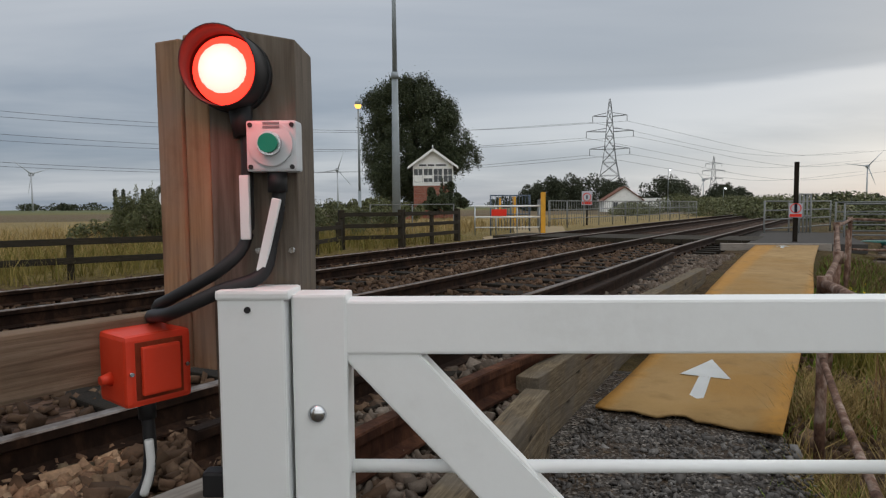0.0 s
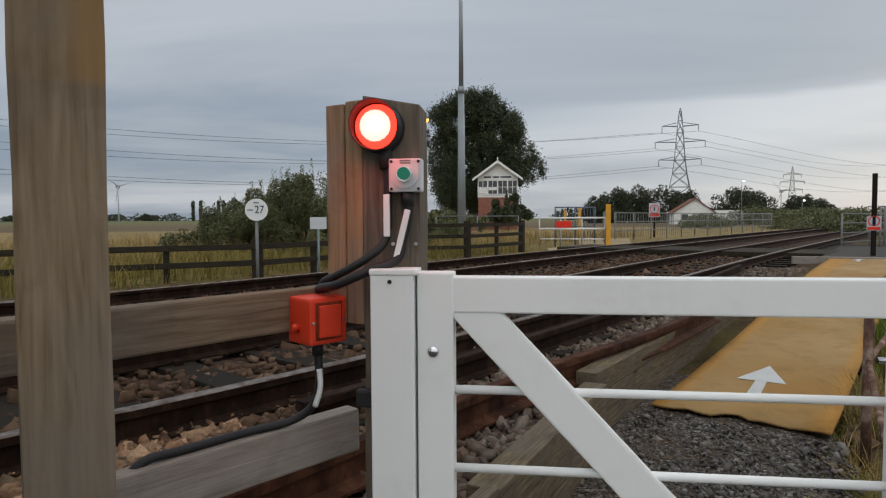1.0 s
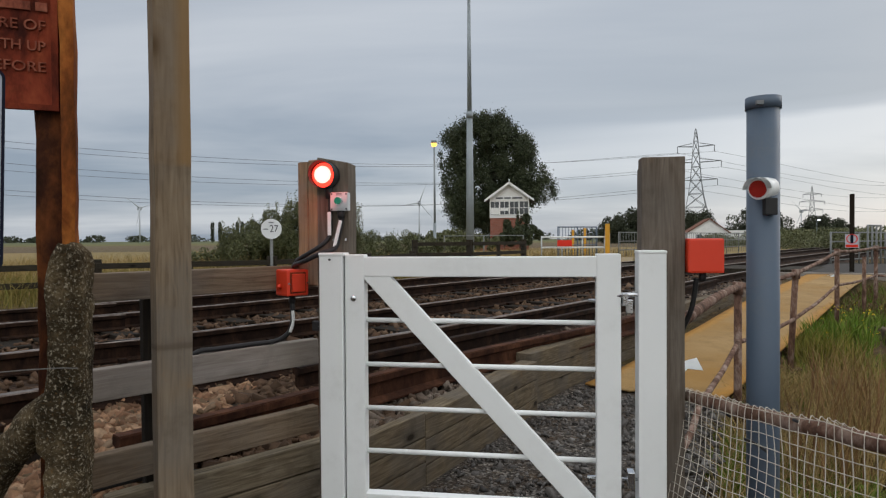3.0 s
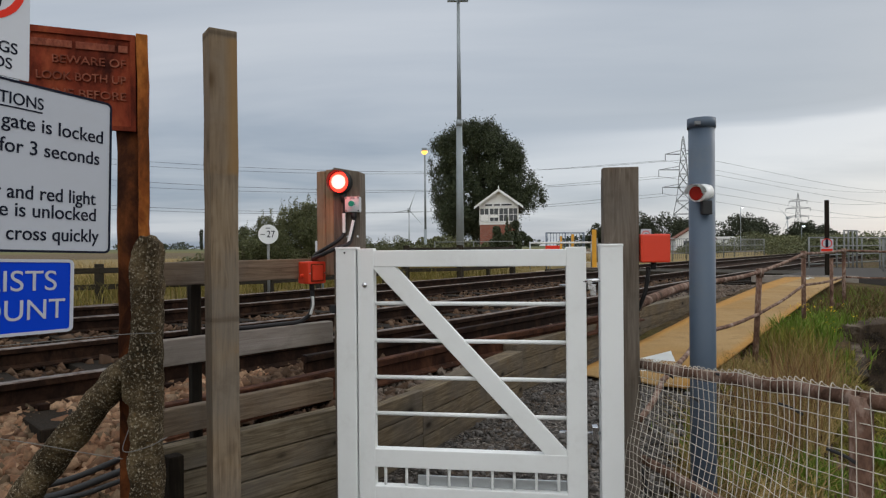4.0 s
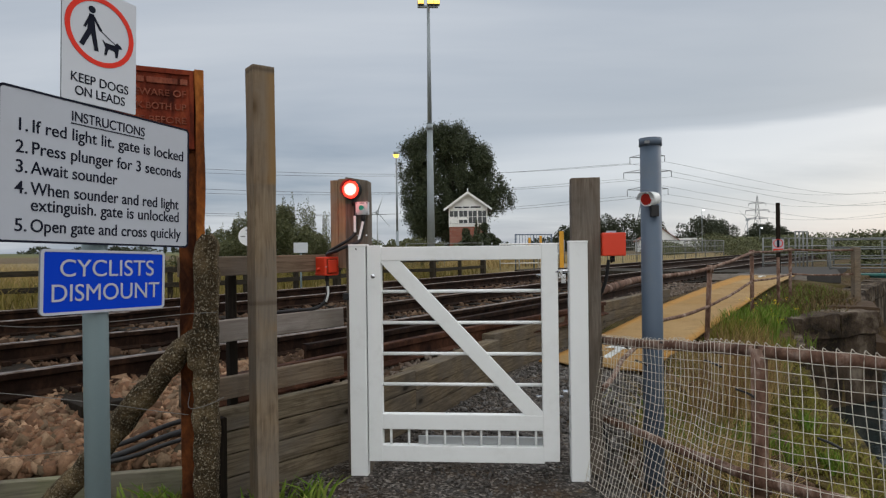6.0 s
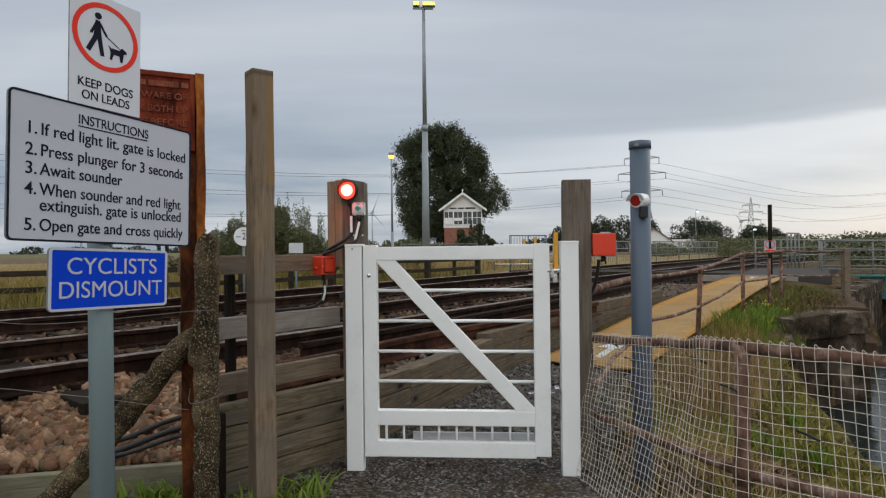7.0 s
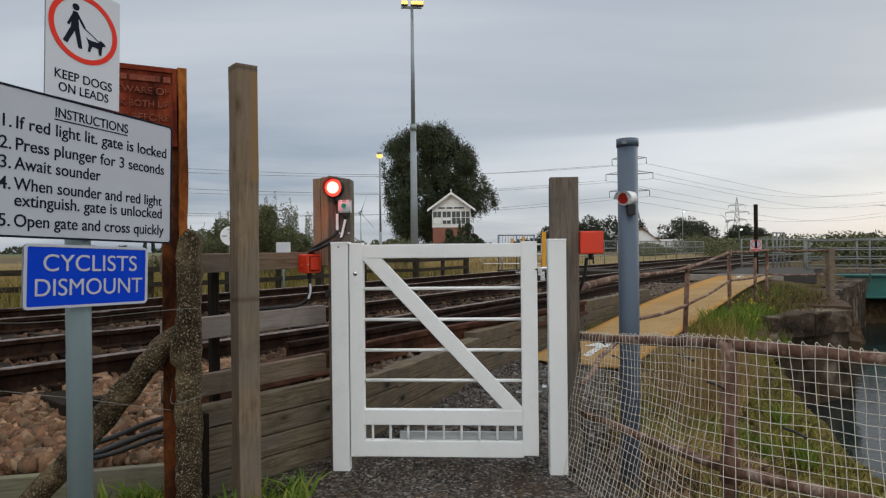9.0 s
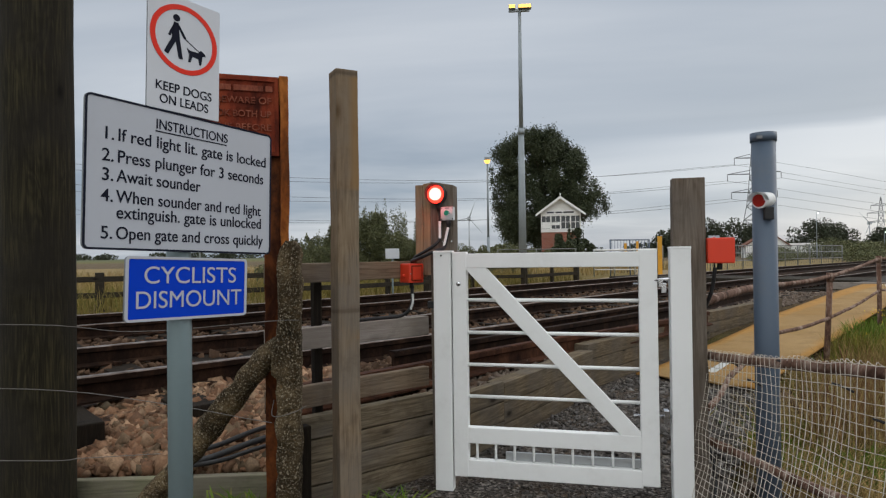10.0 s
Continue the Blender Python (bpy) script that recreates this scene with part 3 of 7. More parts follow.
def jitter(bm, amount, scale=6.0, seed=0.0):
    for v in bm.verts:
        v.co += amount * noise.noise_vector(v.co * scale + Vector((seed, seed * 2, seed * 3)))
    return bm


def worn_post(lo, hi, bev, cuts=10, amount=0.004, seed=0.0, top=None):
    """A sawn post with slightly uneven faces."""
    bm = bmesh.new()
    box(bm, lo, hi, bev)
    for k in range(1, cuts):
        z = lo[2] + (hi[2] - lo[2]) * k / cuts
        bmesh.ops.bisect_plane(bm, geom=bm.verts[:] + bm.edges[:] + bm.faces[:], plane_co=(0, 0, z), plane_no=(0, 0, 1))
    return jitter(bm, amount, 5.0, seed)


# ---- the lie of the land ----
NEAR_RAIL = [(-60, -63), (-20, -18.6), (-9, -5.85), (-2.2, 1.45), (-1.2, 2.5), (-0.62, 3.14), (0.4, 4.33), (1.51, 5.74), (2.6, 7.17), (6.8, 12.7), (13, 20.4), (30, 41.2), (70, 90), (170, 212)]
NEAR_LINE = smooth_line([(x, y, 0) for x, y in NEAR_RAIL], 10)


def offset_line(line, d):
    """The line moved d metres to its left."""
    out = []
    for i, p in enumerate(line):
        t = (line[min(i + 1, len(line) - 1)] - line[max(i - 1, 0)]).normalized()
        out.append(p + d * Vector((-t.y, t.x, 0)))
    return out


RAIL_TOP, BED_Z = 0.47, 0.27
NL = np.array([(p.x, p.y) for p in NEAR_LINE])


def rail_side(x, y):
    """Metres to the left of the near rail (negative on the path's side)."""
    i = int(np.argmin((NL[:, 0] - x) ** 2 + (NL[:, 1] - y) ** 2))
    i = min(max(i, 1), len(NL) - 2)
    t = NL[i + 1] - NL[i - 1]
    t = t / np.hypot(*t)
    return float(-t[1] * (x - NL[i, 0]) + t[0] * (y - NL[i, 1]))


def along(p, q, t):
    return tuple(a + (b - a) * t for a, b in zip(p, q))


# edge of the boards that hold up the ballast beside the path, from behind the posts to the crossing
KERB = [(-30, -3.6), (-2.9, 0.47), (-0.80, 0.80), (-0.60, 0.66), (-0.1, 1.10), (0.30, 1.75), (1.05, 3.15), (2.79, 5.75), (4.6, 8.0), (8.0, 12.3)]
# edge of the quay over the water
QUAY_EDGE = [(3.7, -40.0), (3.7, -2.8), (3.0, -0.8), (2.85, 0.4), (3.05, 1.22), (3.53, 2.34), (3.85, 3.1), (4.55, 4.4), (5.75, 6.35), (7.42, 7.02), (9.6, 10.4), (14.5, 15.6)]


def side_of(line, x, y):
    """Signed distance to a broken line: positive on its left."""
    best, sign = 1e9, 1.0
    for (ax, ay), (bx, by) in zip(line, line[1:]):
        dx, dy = bx - ax, by - ay
        k = max(0.0, min(1.0, ((x - ax) * dx + (y - ay) * dy) / (dx * dx + dy * dy)))
        qx, qy = ax + k * dx, ay + k * dy
        d = math.hypot(x - qx, y - qy)
        if d < best - 1e-9:
            best = d
            sign = 1.0 if dx * (y - ay) - dy * (x - ax) > 0 else -1.0
    return best * sign


def path_z(x, y):
    """The walked surface climbs from the gate to the crossing."""
    k = x * 0.63 + y * 0.78
    return float(np.interp(k, (3.2, 4.2, 8.2, 12.5, 16.5), (0.0, 0.02, 0.25, 0.36, 0.41)))


def land_z(x, y):
    d = side_of(KERB, x, y)
    q = side_of(QUAY_EDGE, x, y)
    if q < 0:
        return -2.6
    s = rail_side(x, y)
    if d > (0.17 if x > -0.75 else 0.03) and y < 14 and s < 9.0:
        z = min(BED_Z - 0.04, 0.05 + 0.16 * d) if x < -0.6 else BED_Z - 0.04
    elif s > 9.0:
        z = 0.24
    elif y > 14 and s > -2.0:
        z = BED_Z - 0.04
    else:
        z = path_z(x, y) - 0.015
        drop = max(0.0, min(1.0, (1.9 - q) / 1.7)) if y > -4 else 0.0
        if x > 1.25:
            z -= 0.22 * drop + 0.05 * min(1.0, max(0.0, (x - 1.25) / 0.6)) * (1 if y < 3 else 0.4)
    return z


def ground_sheet():
    xs = np.unique(np.concatenate([np.arange(-7, 10.01, 0.14), np.linspace(-60, -7, 40), np.linspace(10, 60, 44), -np.geomspace(60, 4000, 16), np.geomspace(60, 4000, 16)]))
    ys = np.unique(np.concatenate([np.arange(-6, 13.01, 0.14), np.linspace(-60, -6, 24), np.linspace(13, 80, 60), -np.geomspace(60, 4000, 14), np.geomspace(80, 4000, 18)]))
    nx, ny = len(xs), len(ys)
    co = np.zeros((ny, nx, 3))
    for j, y in enumerate(ys):
        for i, x in enumerate(xs):
            if abs(x) > 60 or y > 80 or y < -60:
                z = 0.2 if side_of(QUAY_EDGE, x, y) > 0 or y > 16 else 0.15
            elif x > 26 or (y > 15.6 and side_of(QUAY_EDGE, x, y) < 0):
                z = 0.15
            else:
                z = land_z(x, y)
                if z > -1 and (-7 < x < 10):
                    z -= 0.03 if x < 1.9 and -0.5 < y < 5 and side_of(KERB, x, y) < 0.1 else 0.0
                    z += 0.02 * noise.noise((x * 2.1, y * 2.1, 0)) + (0.04 * noise.noise((x * 0.7, y * 0.7, 3)) if x > 1.4 else 0)
            co[j, i] = (x, y, z)
    idx = np.arange(nx * ny).reshape(ny, nx)
    faces = np.stack([idx[:-1, :-1], idx[:-1, 1:], idx[1:, 1:], idx[1:, :-1]], -1).reshape(-1, 4)
    return tagged(mesh_arrays("ground", co.reshape(-1, 3), faces, GROUND, True), "rough grass and earth beside the line, fields far out", "ground", kind="structure")


ground_sheet()

bm = bmesh.new()
vs = [bm.verts.new(p) for p in ((-30, -60, -1.25), (90, -60, -1.25), (90, 60, -1.25), (-30, 60, -1.25))]
bm.faces.new(vs)
solo("water", bm, WATER, "dark still canal water below the quay", "water", kind="structure")


def ribbon(name, left, right, zs, material, label, category, thick=0.03, kind="structure"):
    """A strip between two lines with a thickness."""
    bm = bmesh.new()
    rows = []
    for (a, b), z in zip(zip(left, right), zs):
        rows.append([bm.verts.new((a[0], a[1], z)), bm.verts.new((b[0], b[1], z)), bm.verts.new((b[0], b[1], z - thick)), bm.verts.new((a[0], a[1], z - thick))])
    for r, s in zip(rows, rows[1:]):
        for k in range(4):
            bm.faces.new((r[k], r[(k + 1) % 4], s[(k + 1) % 4], s[k]))
    bm.faces.new(rows[0])
    bm.faces.new(list(reversed(rows[-1])))
    bmesh.ops.recalc_face_normals(bm, faces=bm.faces)
    return solo(name, bm, material, label, category, kind=kind)


# path of dark grit, through the gate to the sheet
def grit_path():
    bm = bmesh.new()
    left = [(-1.6, -6), (-1.35, -2.6), (-1.1, -0.6), (-0.66, 0.50), (-0.12, 1.12), (-0.02, 1.86), (1.04, 3.40), (1.9, 4.6)]
    right = [(1.0, -6), (1.2, -2.6), (1.3, -0.5), (1.34, 0.4), (1.42, 1.0), (1.75, 1.9), (2.35, 3.1), (2.9, 4.0)]
    rows = []
    n, w = 70, 26
    L = smooth_line([(*p, 0) for p in left], 10)
    R = smooth_line([(*p, 0) for p in right], 10)
    for a, b in zip(L, R):
        rows.append([])
        for k in range(w + 1):
            p = a + (b - a) * k / w
            z = path_z(p.x, p.y) + 0.012 + 0.012 * noise.noise((p.x * 3, p.y * 3, 1)) - (0.03 * (k / w * 2 - 1) ** 6 if k > w / 2 else 0.0)
            rows[-1].append(bm.verts.new((p.x, p.y, z)))
    for r, s in zip(rows, rows[1:]):
        for k in range(w):
            f = bm.faces.new((r[k], r[k + 1], s[k + 1], s[k]))
            f.smooth = True
    return solo("path", bm, PATH_MAT, "dark grey gritty path worn through the gate", "path", kind="structure")


grit_path()

# ballast beds of the two lines
bm = bmesh.new()
lines = [offset_line(NEAR_LINE, d) for d in (-0.75, -0.3, 0.0, 0.7, 1.43, 2.4, 3.4, 4.1, 4.85, 5.9, 6.6, 7.4)]
zz = (0.12, 0.24, BED_Z, BED_Z, BED_Z, 0.25, BED_Z, BED_Z, BED_Z, 0.26, 0.22, 0.10)
rows = [[bm.verts.new((p.x, p.y, z + 0.012 * noise.noise((p.x * 2, p.y * 2, 5)))) for p in ln] for ln, z in zip(lines, zz)]
for r, s in zip(rows, rows[1:]):
    for k in range(len(r) - 1):
        f = bm.faces.new((r[k], r[k + 1], s[k + 1], s[k]))
        f.smooth = True
bmesh.ops.recalc_face_normals(bm, faces=bm.faces)
solo("ballast_bed", bm, BED, "brown stone ballast under the railway lines", "ballast", kind="structure")

# ---- rails ----
def rail(name, line, top, label, head=RAILHEAD, body=RAILRUST, group="running rails"):
    """Flat-bottom rail: foot, web and head drawn along the line."""
    t = thing(name, label, "rail", group=group)
    prof = [(-0.07, 0.0), (0.07, 0.0), (0.07, 0.012), (0.012, 0.03), (0.010, 0.105), (0.035, 0.118), (0.035, 0.152), (-0.035, 0.152), (-0.035, 0.118), (-0.010, 0.105), (-0.012, 0.03), (-0.07, 0.012)]
    for nm, pr, mt in (("rail_body", prof, body), ("rail_head", [(-0.033, 0.150), (0.033, 0.150), (0.029, 0.159), (-0.029, 0.159)], head)):
        bm = bmesh.new()
        rings = []
        for i, p in enumerate(line):
            d = (line[min(i + 1, len(line) - 1)] - line[max(i - 1, 0)]).normalized()
            s = Vector((d.y, -d.x, 0))
            rings.append([bm.verts.new((p.x + s.x * a, p.y + s.y * a, top - 0.159 + b)) for a, b in pr])
        for a, b in zip(rings, rings[1:]):
            for k in range(len(pr)):
                bm.faces.new((a[k], a[(k + 1) % len(pr)], b[(k + 1) % len(pr)], b[k]))
        bm.faces.new(rings[0])
        bm.faces.new(list(reversed(rings[-1])))
        bmesh.ops.recalc_face_normals(bm, faces=bm.faces)
        part(nm, bm, mt, t)
    return t


for d in (0.0, 1.435):
    rail("rail", offset_line(NEAR_LINE, d), RAIL_TOP, "rusty steel running rail with a bright worn head")
for d in (3.42, 4.855):
    rail("rail", offset_line(NEAR_LINE, d), RAIL_TOP, "rusty steel running rail with a bright worn head")
rail("switch_rail", smooth_line([(-0.55, 2.56, 0), (-0.14, 3.05, 0), (0.36, 3.66, 0), (0.89, 4.33, 0), (2.14, 5.95, 0), (3.6, 8.0, 0), (5.6, 10.9, 0)], 6), RAIL_TOP - 0.02, "dull brown inner rail of the points", RAILRUST, RAILRUST, "points rails")
rail("switch_rail", smooth_line([(-0.92, 1.11, 0), (-0.58, 1.52, 0), (-0.16, 2.06, 0), (0.25, 2.6, 0), (0.74, 3.2, 0), (1.67, 4.22, 0), (2.75, 5.6, 0)], 6), RAIL_TOP, "red-rusted outer rail of the points", RAILRED, RAILRED, "points rails")

# ---- boards that hold the ballast back ----
def plank(name, a, b, z0, z1, thick, material, label, category="board", group="", seed=0.0, lift=0.0):
    """A board on edge from a to b (x, y), its near face on the line."""
    a, b = Vector((*a, 0)), Vector((*b, 0))
    d = b - a
    ang = math.atan2(d.y, d.x)
    bm = bmesh.new()
    box(bm, (0, 0, z0), (d.length, thick, z1), 0.006)
    cuts = max(2, int(d.length / 0.25))
    for k in range(1, cuts):
        bmesh.ops.bisect_plane(bm, geom=bm.verts[:] + bm.edges[:] + bm.faces[:], plane_co=(d.length * k / cuts, 0, 0), plane_no=(1, 0, 0))
    jitter(bm, 0.004, 3.0, seed)
    ob = solo(name, bm, material, label, category, group)
    ob.matrix_world = Matrix.Translation(a) @ Matrix.Rotation(ang, 4, "Z")
    return ob


FENCE_A, FENCE_B = (-0.73, 0.435), (-0.10, 1.10)
for i, (z0, z1) in enumerate(((1.063, 1.152), (0.757, 0.857), (0.49, 0.59))):
    plank("fence_rail", FENCE_A, FENCE_B, z0, z1, 0.045, WOOD_PALE if i == 1 else WOOD_BOARD, "pale grey weathered fence rail fixed between posts" if i == 1 else "weathered grey-brown fence rail fixed between posts", "fence rail", "fence rails by the gate", i * 3.1)
KB = [(-0.66, 0.57), (-0.07, 1.16)]
for i, (z0, z1) in enumerate(((0.0, 0.106), (0.112, 0.216), (0.221, 0.324), (0.331, 0.436))):
    plank("retaining_board", KB[0], KB[1], z0, z1, 0.06, WOOD_OLD, "old mossy board holding back the ballast", "board", "retaining boards", 10 + i)
for i, (a, b, top) in enumerate((((0.30, 1.75), (1.05, 3.13), 0.37), ((1.02, 3.24), (2.85, 5.80), 0.40), ((2.85, 5.80), (4.7, 8.15), 0.44))):
    for k in range(3):
        plank("retaining_board", a, b, top - 0.13 * (k + 1) + 0.004, top - 0.13 * k, 0.09 if k else 0.13, WOOD_OLD_DARK, "old darker board holding back the ballast beside the path", "board", "retaining boards", 20 + i * 3 + k)
for k in range(3):
    plank("retaining_board", (-0.05, 1.16), (0.30, 1.75), 0.01 + 0.126 * k, 0.132 + 0.126 * k, 0.06, WOOD_OLD_DARK, "old board turning the corner behind the gate post", "board", "retaining boards", 40 + k)
plank("post_stub", (-0.615, 0.50), (-0.575, 0.54), -0.05, 0.42, 0.06, WOOD_DARK, "short dark stub post at the end of the boards", "timber post", "", 61)
plank("kerb_board", (-2.9, 0.455), (-0.72, 0.80), -0.05, 0.112, 0.05, KERBWOOD, "long low greenish board along the ballast", "board", "retaining boards", 50)

# ---- the anti-slip walkway sheet ----
ML = smooth_line([(1.53, 3.78, 0), (3.1, 5.75, 0), (4.05, 7.0, 0), (6.0, 9.6, 0), (8.5, 12.9, 0)], 6)
MR = smooth_line([(2.36, 3.17, 0), (3.95, 5.15, 0), (5.0, 6.45, 0), (7.0, 9.1, 0), (9.6, 12.4, 0)], 6)


def walk_sheet():
    t = thing("walkway_sheet", "ochre anti-slip walkway sheet with a curled torn end", "walkway sheet")
    bm = bmesh.new()
    rows = []
    w = 14
    for i, (a, b) in enumerate(zip(ML, MR)):
        row = []
        for k in range(w + 1):
            p = a + (b - a) * k / w
            if i == 0:
                nib = -0.09 * math.exp(-((k / w - 0.47) / 0.07) ** 2)
                p = p + Vector((0.63, 0.78, 0)) * (0.02 * noise.noise((k * 0.9, 0, 7)) - nib)
            curl = 0.02 * math.exp(-i / 1.2) * (1 + noise.noise((k * 0.5, 2, 0)))
            row.append(bm.verts.new((p.x, p.y, path_z(p.x, p.y) + 0.03 + curl + 0.003 * noise.noise((p.x * 1.5, p.y * 1.5, 9)))))
        rows.append(row)
    for r, s in zip(rows, rows[1:]):
        for k in range(w):
            bm.faces.new((r[k], r[k + 1], s[k + 1], s[k])).smooth = True
    bmesh.ops.recalc_face_normals(bm, faces=bm.faces)
    bmesh.ops.solidify(bm, geom=bm.faces[:], thickness=0.018)
    part("sheet", bm, MAT_SHEET, t)
    for (cx, cy), s in (((2.485, 4.20), 0.96), ((8.6, 12.15), 0.75)):
        bm = bmesh.new()
        u, v = Vector((0.583, 0.812, 0)), Vector((0.812, -0.583, 0))

        def spot(a, b):
            p = Vector((cx, cy, 0)) + s * (u * a + v * b)
            return bm.verts.new((p.x, p.y, path_z(p.x, p.y) + 0.0370))

        shaft = [(spot(a, -0.048 + 0.014 * (a + 0.56)), spot(a, 0.048 - 0.014 * (a + 0.56))) for a in (-0.56, -0.40, -0.24, -0.10, 0.0)]
        for (p0, p1), (q0, q1) in zip(shaft, shaft[1:]):
            bm.faces.new((p0, p1, q1, q0))
        head = [(spot(a, -w), spot(a, w)) for a, w in ((0.002, 0.175), (0.12, 0.131), (0.24, 0.085), (0.36, 0.040), (0.46, 0.003))]
        for (p0, p1), (q0, q1) in zip(head, head[1:]):
            bm.faces.new((p0, p1, q1, q0))
        bmesh.ops.solidify(bm, geom=bm.faces[:], thickness=-0.004)
        bmesh.ops.recalc_face_normals(bm, faces=bm.faces)
        part("arrow_marking", bm, WHITE, t, "white painted direction arrow")
    return t


walk_sheet()

# ---- the wicket gate ----
GATE = pose(-0.049, 0.879, 0, 0, 0, -8.2)
POST = GATE @ pose(0.006, -0.030, 0.004)


def white_gate():
    hp = thing("gate_post", "white painted hollow steel hinge post of the gate", "gate post", GATE, "white gate posts")
    part("post", B(((0.0, 0.0, -0.05), (0.088, 0.062, 1.195)), bev=0.004), WHITE, hp)
    part("cap", B(((-0.002, -0.002, 1.190), (0.094, 0.064, 1.203)), bev=0.004), WHITE, hp)
    part("hinge_strap", B(((-0.040, 0.030, 0.915), (-0.0005, 0.056, 0.950)), bev=0.004), BLACK, hp, "black hinge strap")
    # black disc painted in for the shade inside a bolt hole
    part("bolt_hole", T((0.040, -0.0025, 1.178), (0.040, 0.004, 1.178), 0.0042, seg=12), BLACK, hp)
    lp = thing("gate_post", "white painted steel latch post of the gate", "gate post", GATE, "white gate posts")
    part("post", B(((1.117, 0.0, -0.05), (1.208, 0.085, 1.200)), bev=0.004), WHITE, lp)
    part("cap", B(((1.115, -0.002, 1.196), (1.210, 0.087, 1.207)), bev=0.004), WHITE, lp)
    g = thing("wicket_gate", "white painted steel wicket gate with round bars, closed", "gate", GATE)
    y0, y1 = 0.012, 0.062
    part("hinge_stile", B(((0.0925, y0, 0.088), (0.165, y1, 1.196)), bev=0.004), WHITE, g)
    part("latch_stile", B(((0.980, y0, 0.100), (1.062, y1, 1.196)), bev=0.004), WHITE, g)
    part("top_rail", B(((0.158, y0 + 0.002, 1.116), (0.987, y1 - 0.002, 1.187)), bev=0.004), WHITE, g)
    part("middle_rail", B(((0.158, y0 + 0.002, 0.253), (0.987, y1 - 0.002, 0.331)), bev=0.004), WHITE, g)
    part("bottom_rail", B(((0.158, y0 + 0.002, 0.089), (0.987, y1 - 0.002, 0.171)), bev=0.004), WHITE, g)
    bm = bmesh.new()
    prism(bm, [(0.160, 1.120), (0.256, 1.120), (0.984, 0.340), (0.984, 0.326), (0.894, 0.326), (0.160, 1.110)], y0 + 0.004, y1 - 0.010)
    bmesh.ops.bevel(bm, geom=bm.edges[:], offset=0.003, segments=2, affect="EDGES")
    part("brace", bm, WHITE, g)
    for z in (0.957, 0.796, 0.637, 0.480):
        part("bar", T((0.16, 0.040, z), (0.985, 0.040, z), 0.0088, seg=14), WHITE, g)
    for k in range(9):
        x = 0.205 + k * 0.0925
        part("short_bar", T((x, 0.036, 0.168), (x, 0.036, 0.256), 0.0065, seg=10), WHITE, g)
    t = part("toe_plate", B(((0.345, 0.044, 0.173), (0.978, 0.056, 0.213)), bev=0.002), GALV, g, "galvanised steel plate bolted along the bottom")
    for k in range(7):
        x = 0.385 + k * 0.092
        part("bolt", T((x, 0.0445, 0.196), (x, 0.038, 0.196), 0.007, seg=6), GALV, t)
    bm = bmesh.new()
    bmesh.ops.create_uvsphere(bm, u_segments=16, v_segments=8, radius=0.0125, matrix=pose(0.124, y0, 1.038) @ Matrix.Diagonal((1, 0.6, 1, 1)))
    for f in bm.faces:
        f.smooth = True
    part("hinge_bolt", bm, CHROME, g, "domed bright steel bolt head")
    bm = bmesh.new()
    tube(bm, (1.05, 0.02, 1.052), (1.125, 0.01, 1.060), 0.0085)
    tube(bm, (0.955, 0.04, 1.034), (1.09, 0.04, 1.034), 0.006)
    box(bm, (1.066, 0.0, 1.02), (1.084, 0.05, 1.062), 0.002)
    box(bm, (1.078, 0.006, 0.995), (1.10, 0.03, 1.040), 0.002)
    part("latch", bm, CHROME, g, "steel bolt latch with a lever")
    bm = bmesh.new()
    tube(bm, (0.95, 0.04, 0.422), (1.12, 0.03, 0.425), 0.006)
    box(bm, (1.082, 0.004, 0.40), (1.106, 0.05, 0.455), 0.002)
    part("lower_latch", bm, CHROME, g, "bright steel lower catch")


white_gate()


# ---- timber posts beside the gate ----
def lamp_post_left():
    t = thing("timber_post", "stout weathered timber post with grey and brown halves", "timber post", POST, "timber gate posts")
    bm = worn_post((-0.036, 0.100, -0.1), (0.084, 0.20, 1.554), 0.003, 12, 0.003, 1)
    for v in bm.verts:
        if v.co.z > 1.5 and v.co.x > 0.070:
            v.co.z -= 0.022
    part("grey_half", bm, WOOD_GREY, t)
    bm = bmesh.new()
    box(bm, (-0.098, 0.0, 1.075), (-0.050, 0.10, 1.541), 0.003)
    box(bm, (-0.048, 0.004, 1.075), (-0.003, 0.10, 1.546), 0.003)
    bmesh.ops.transform(bm, matrix=pose(-0.037, 0.101, 0, 0, 0, -24), verts=bm.verts[:])
    part("brown_half", bm, WOOD_BROWN, t, "newer orange-brown timber half")


lamp_post_left()


def wood_post_right():
    t = thing("timber_post", "stout weathered grey timber post behind the latch post", "timber post", GATE, "timber gate posts")
    bm = worn_post((1.142, 0.092, -0.1), (1.286, 0.165, 1.53), 0.003, 12, 0.003, 4)
    part("front_half", bm, WOOD_GREY, t)
    bm = worn_post((1.146, 0.168, -0.1), (1.288, 0.235, 1.50), 0.003, 12, 0.003, 6)
    part("rear_half", bm, WOOD_GREY, t)


wood_post_right()


def tall_post():
    bm = worn_post((-0.048, -0.048, -0.2), (0.048, 0.048, 1.973), 0.003, 14, 0.004, 9)
    solo("tall_timber_post", bm, WOOD_TALL, "tall square sawn timber post standing beside the path", "timber post", at=pose(-0.380, 0.412, 0, 0, 0, 33))


tall_post()
plank("dark_post", (-0.602, 0.70), (-0.572, 0.73), 0.0, 1.06, 0.04, WOOD_DARK, "dark narrow post behind the fence rails", "timber post")


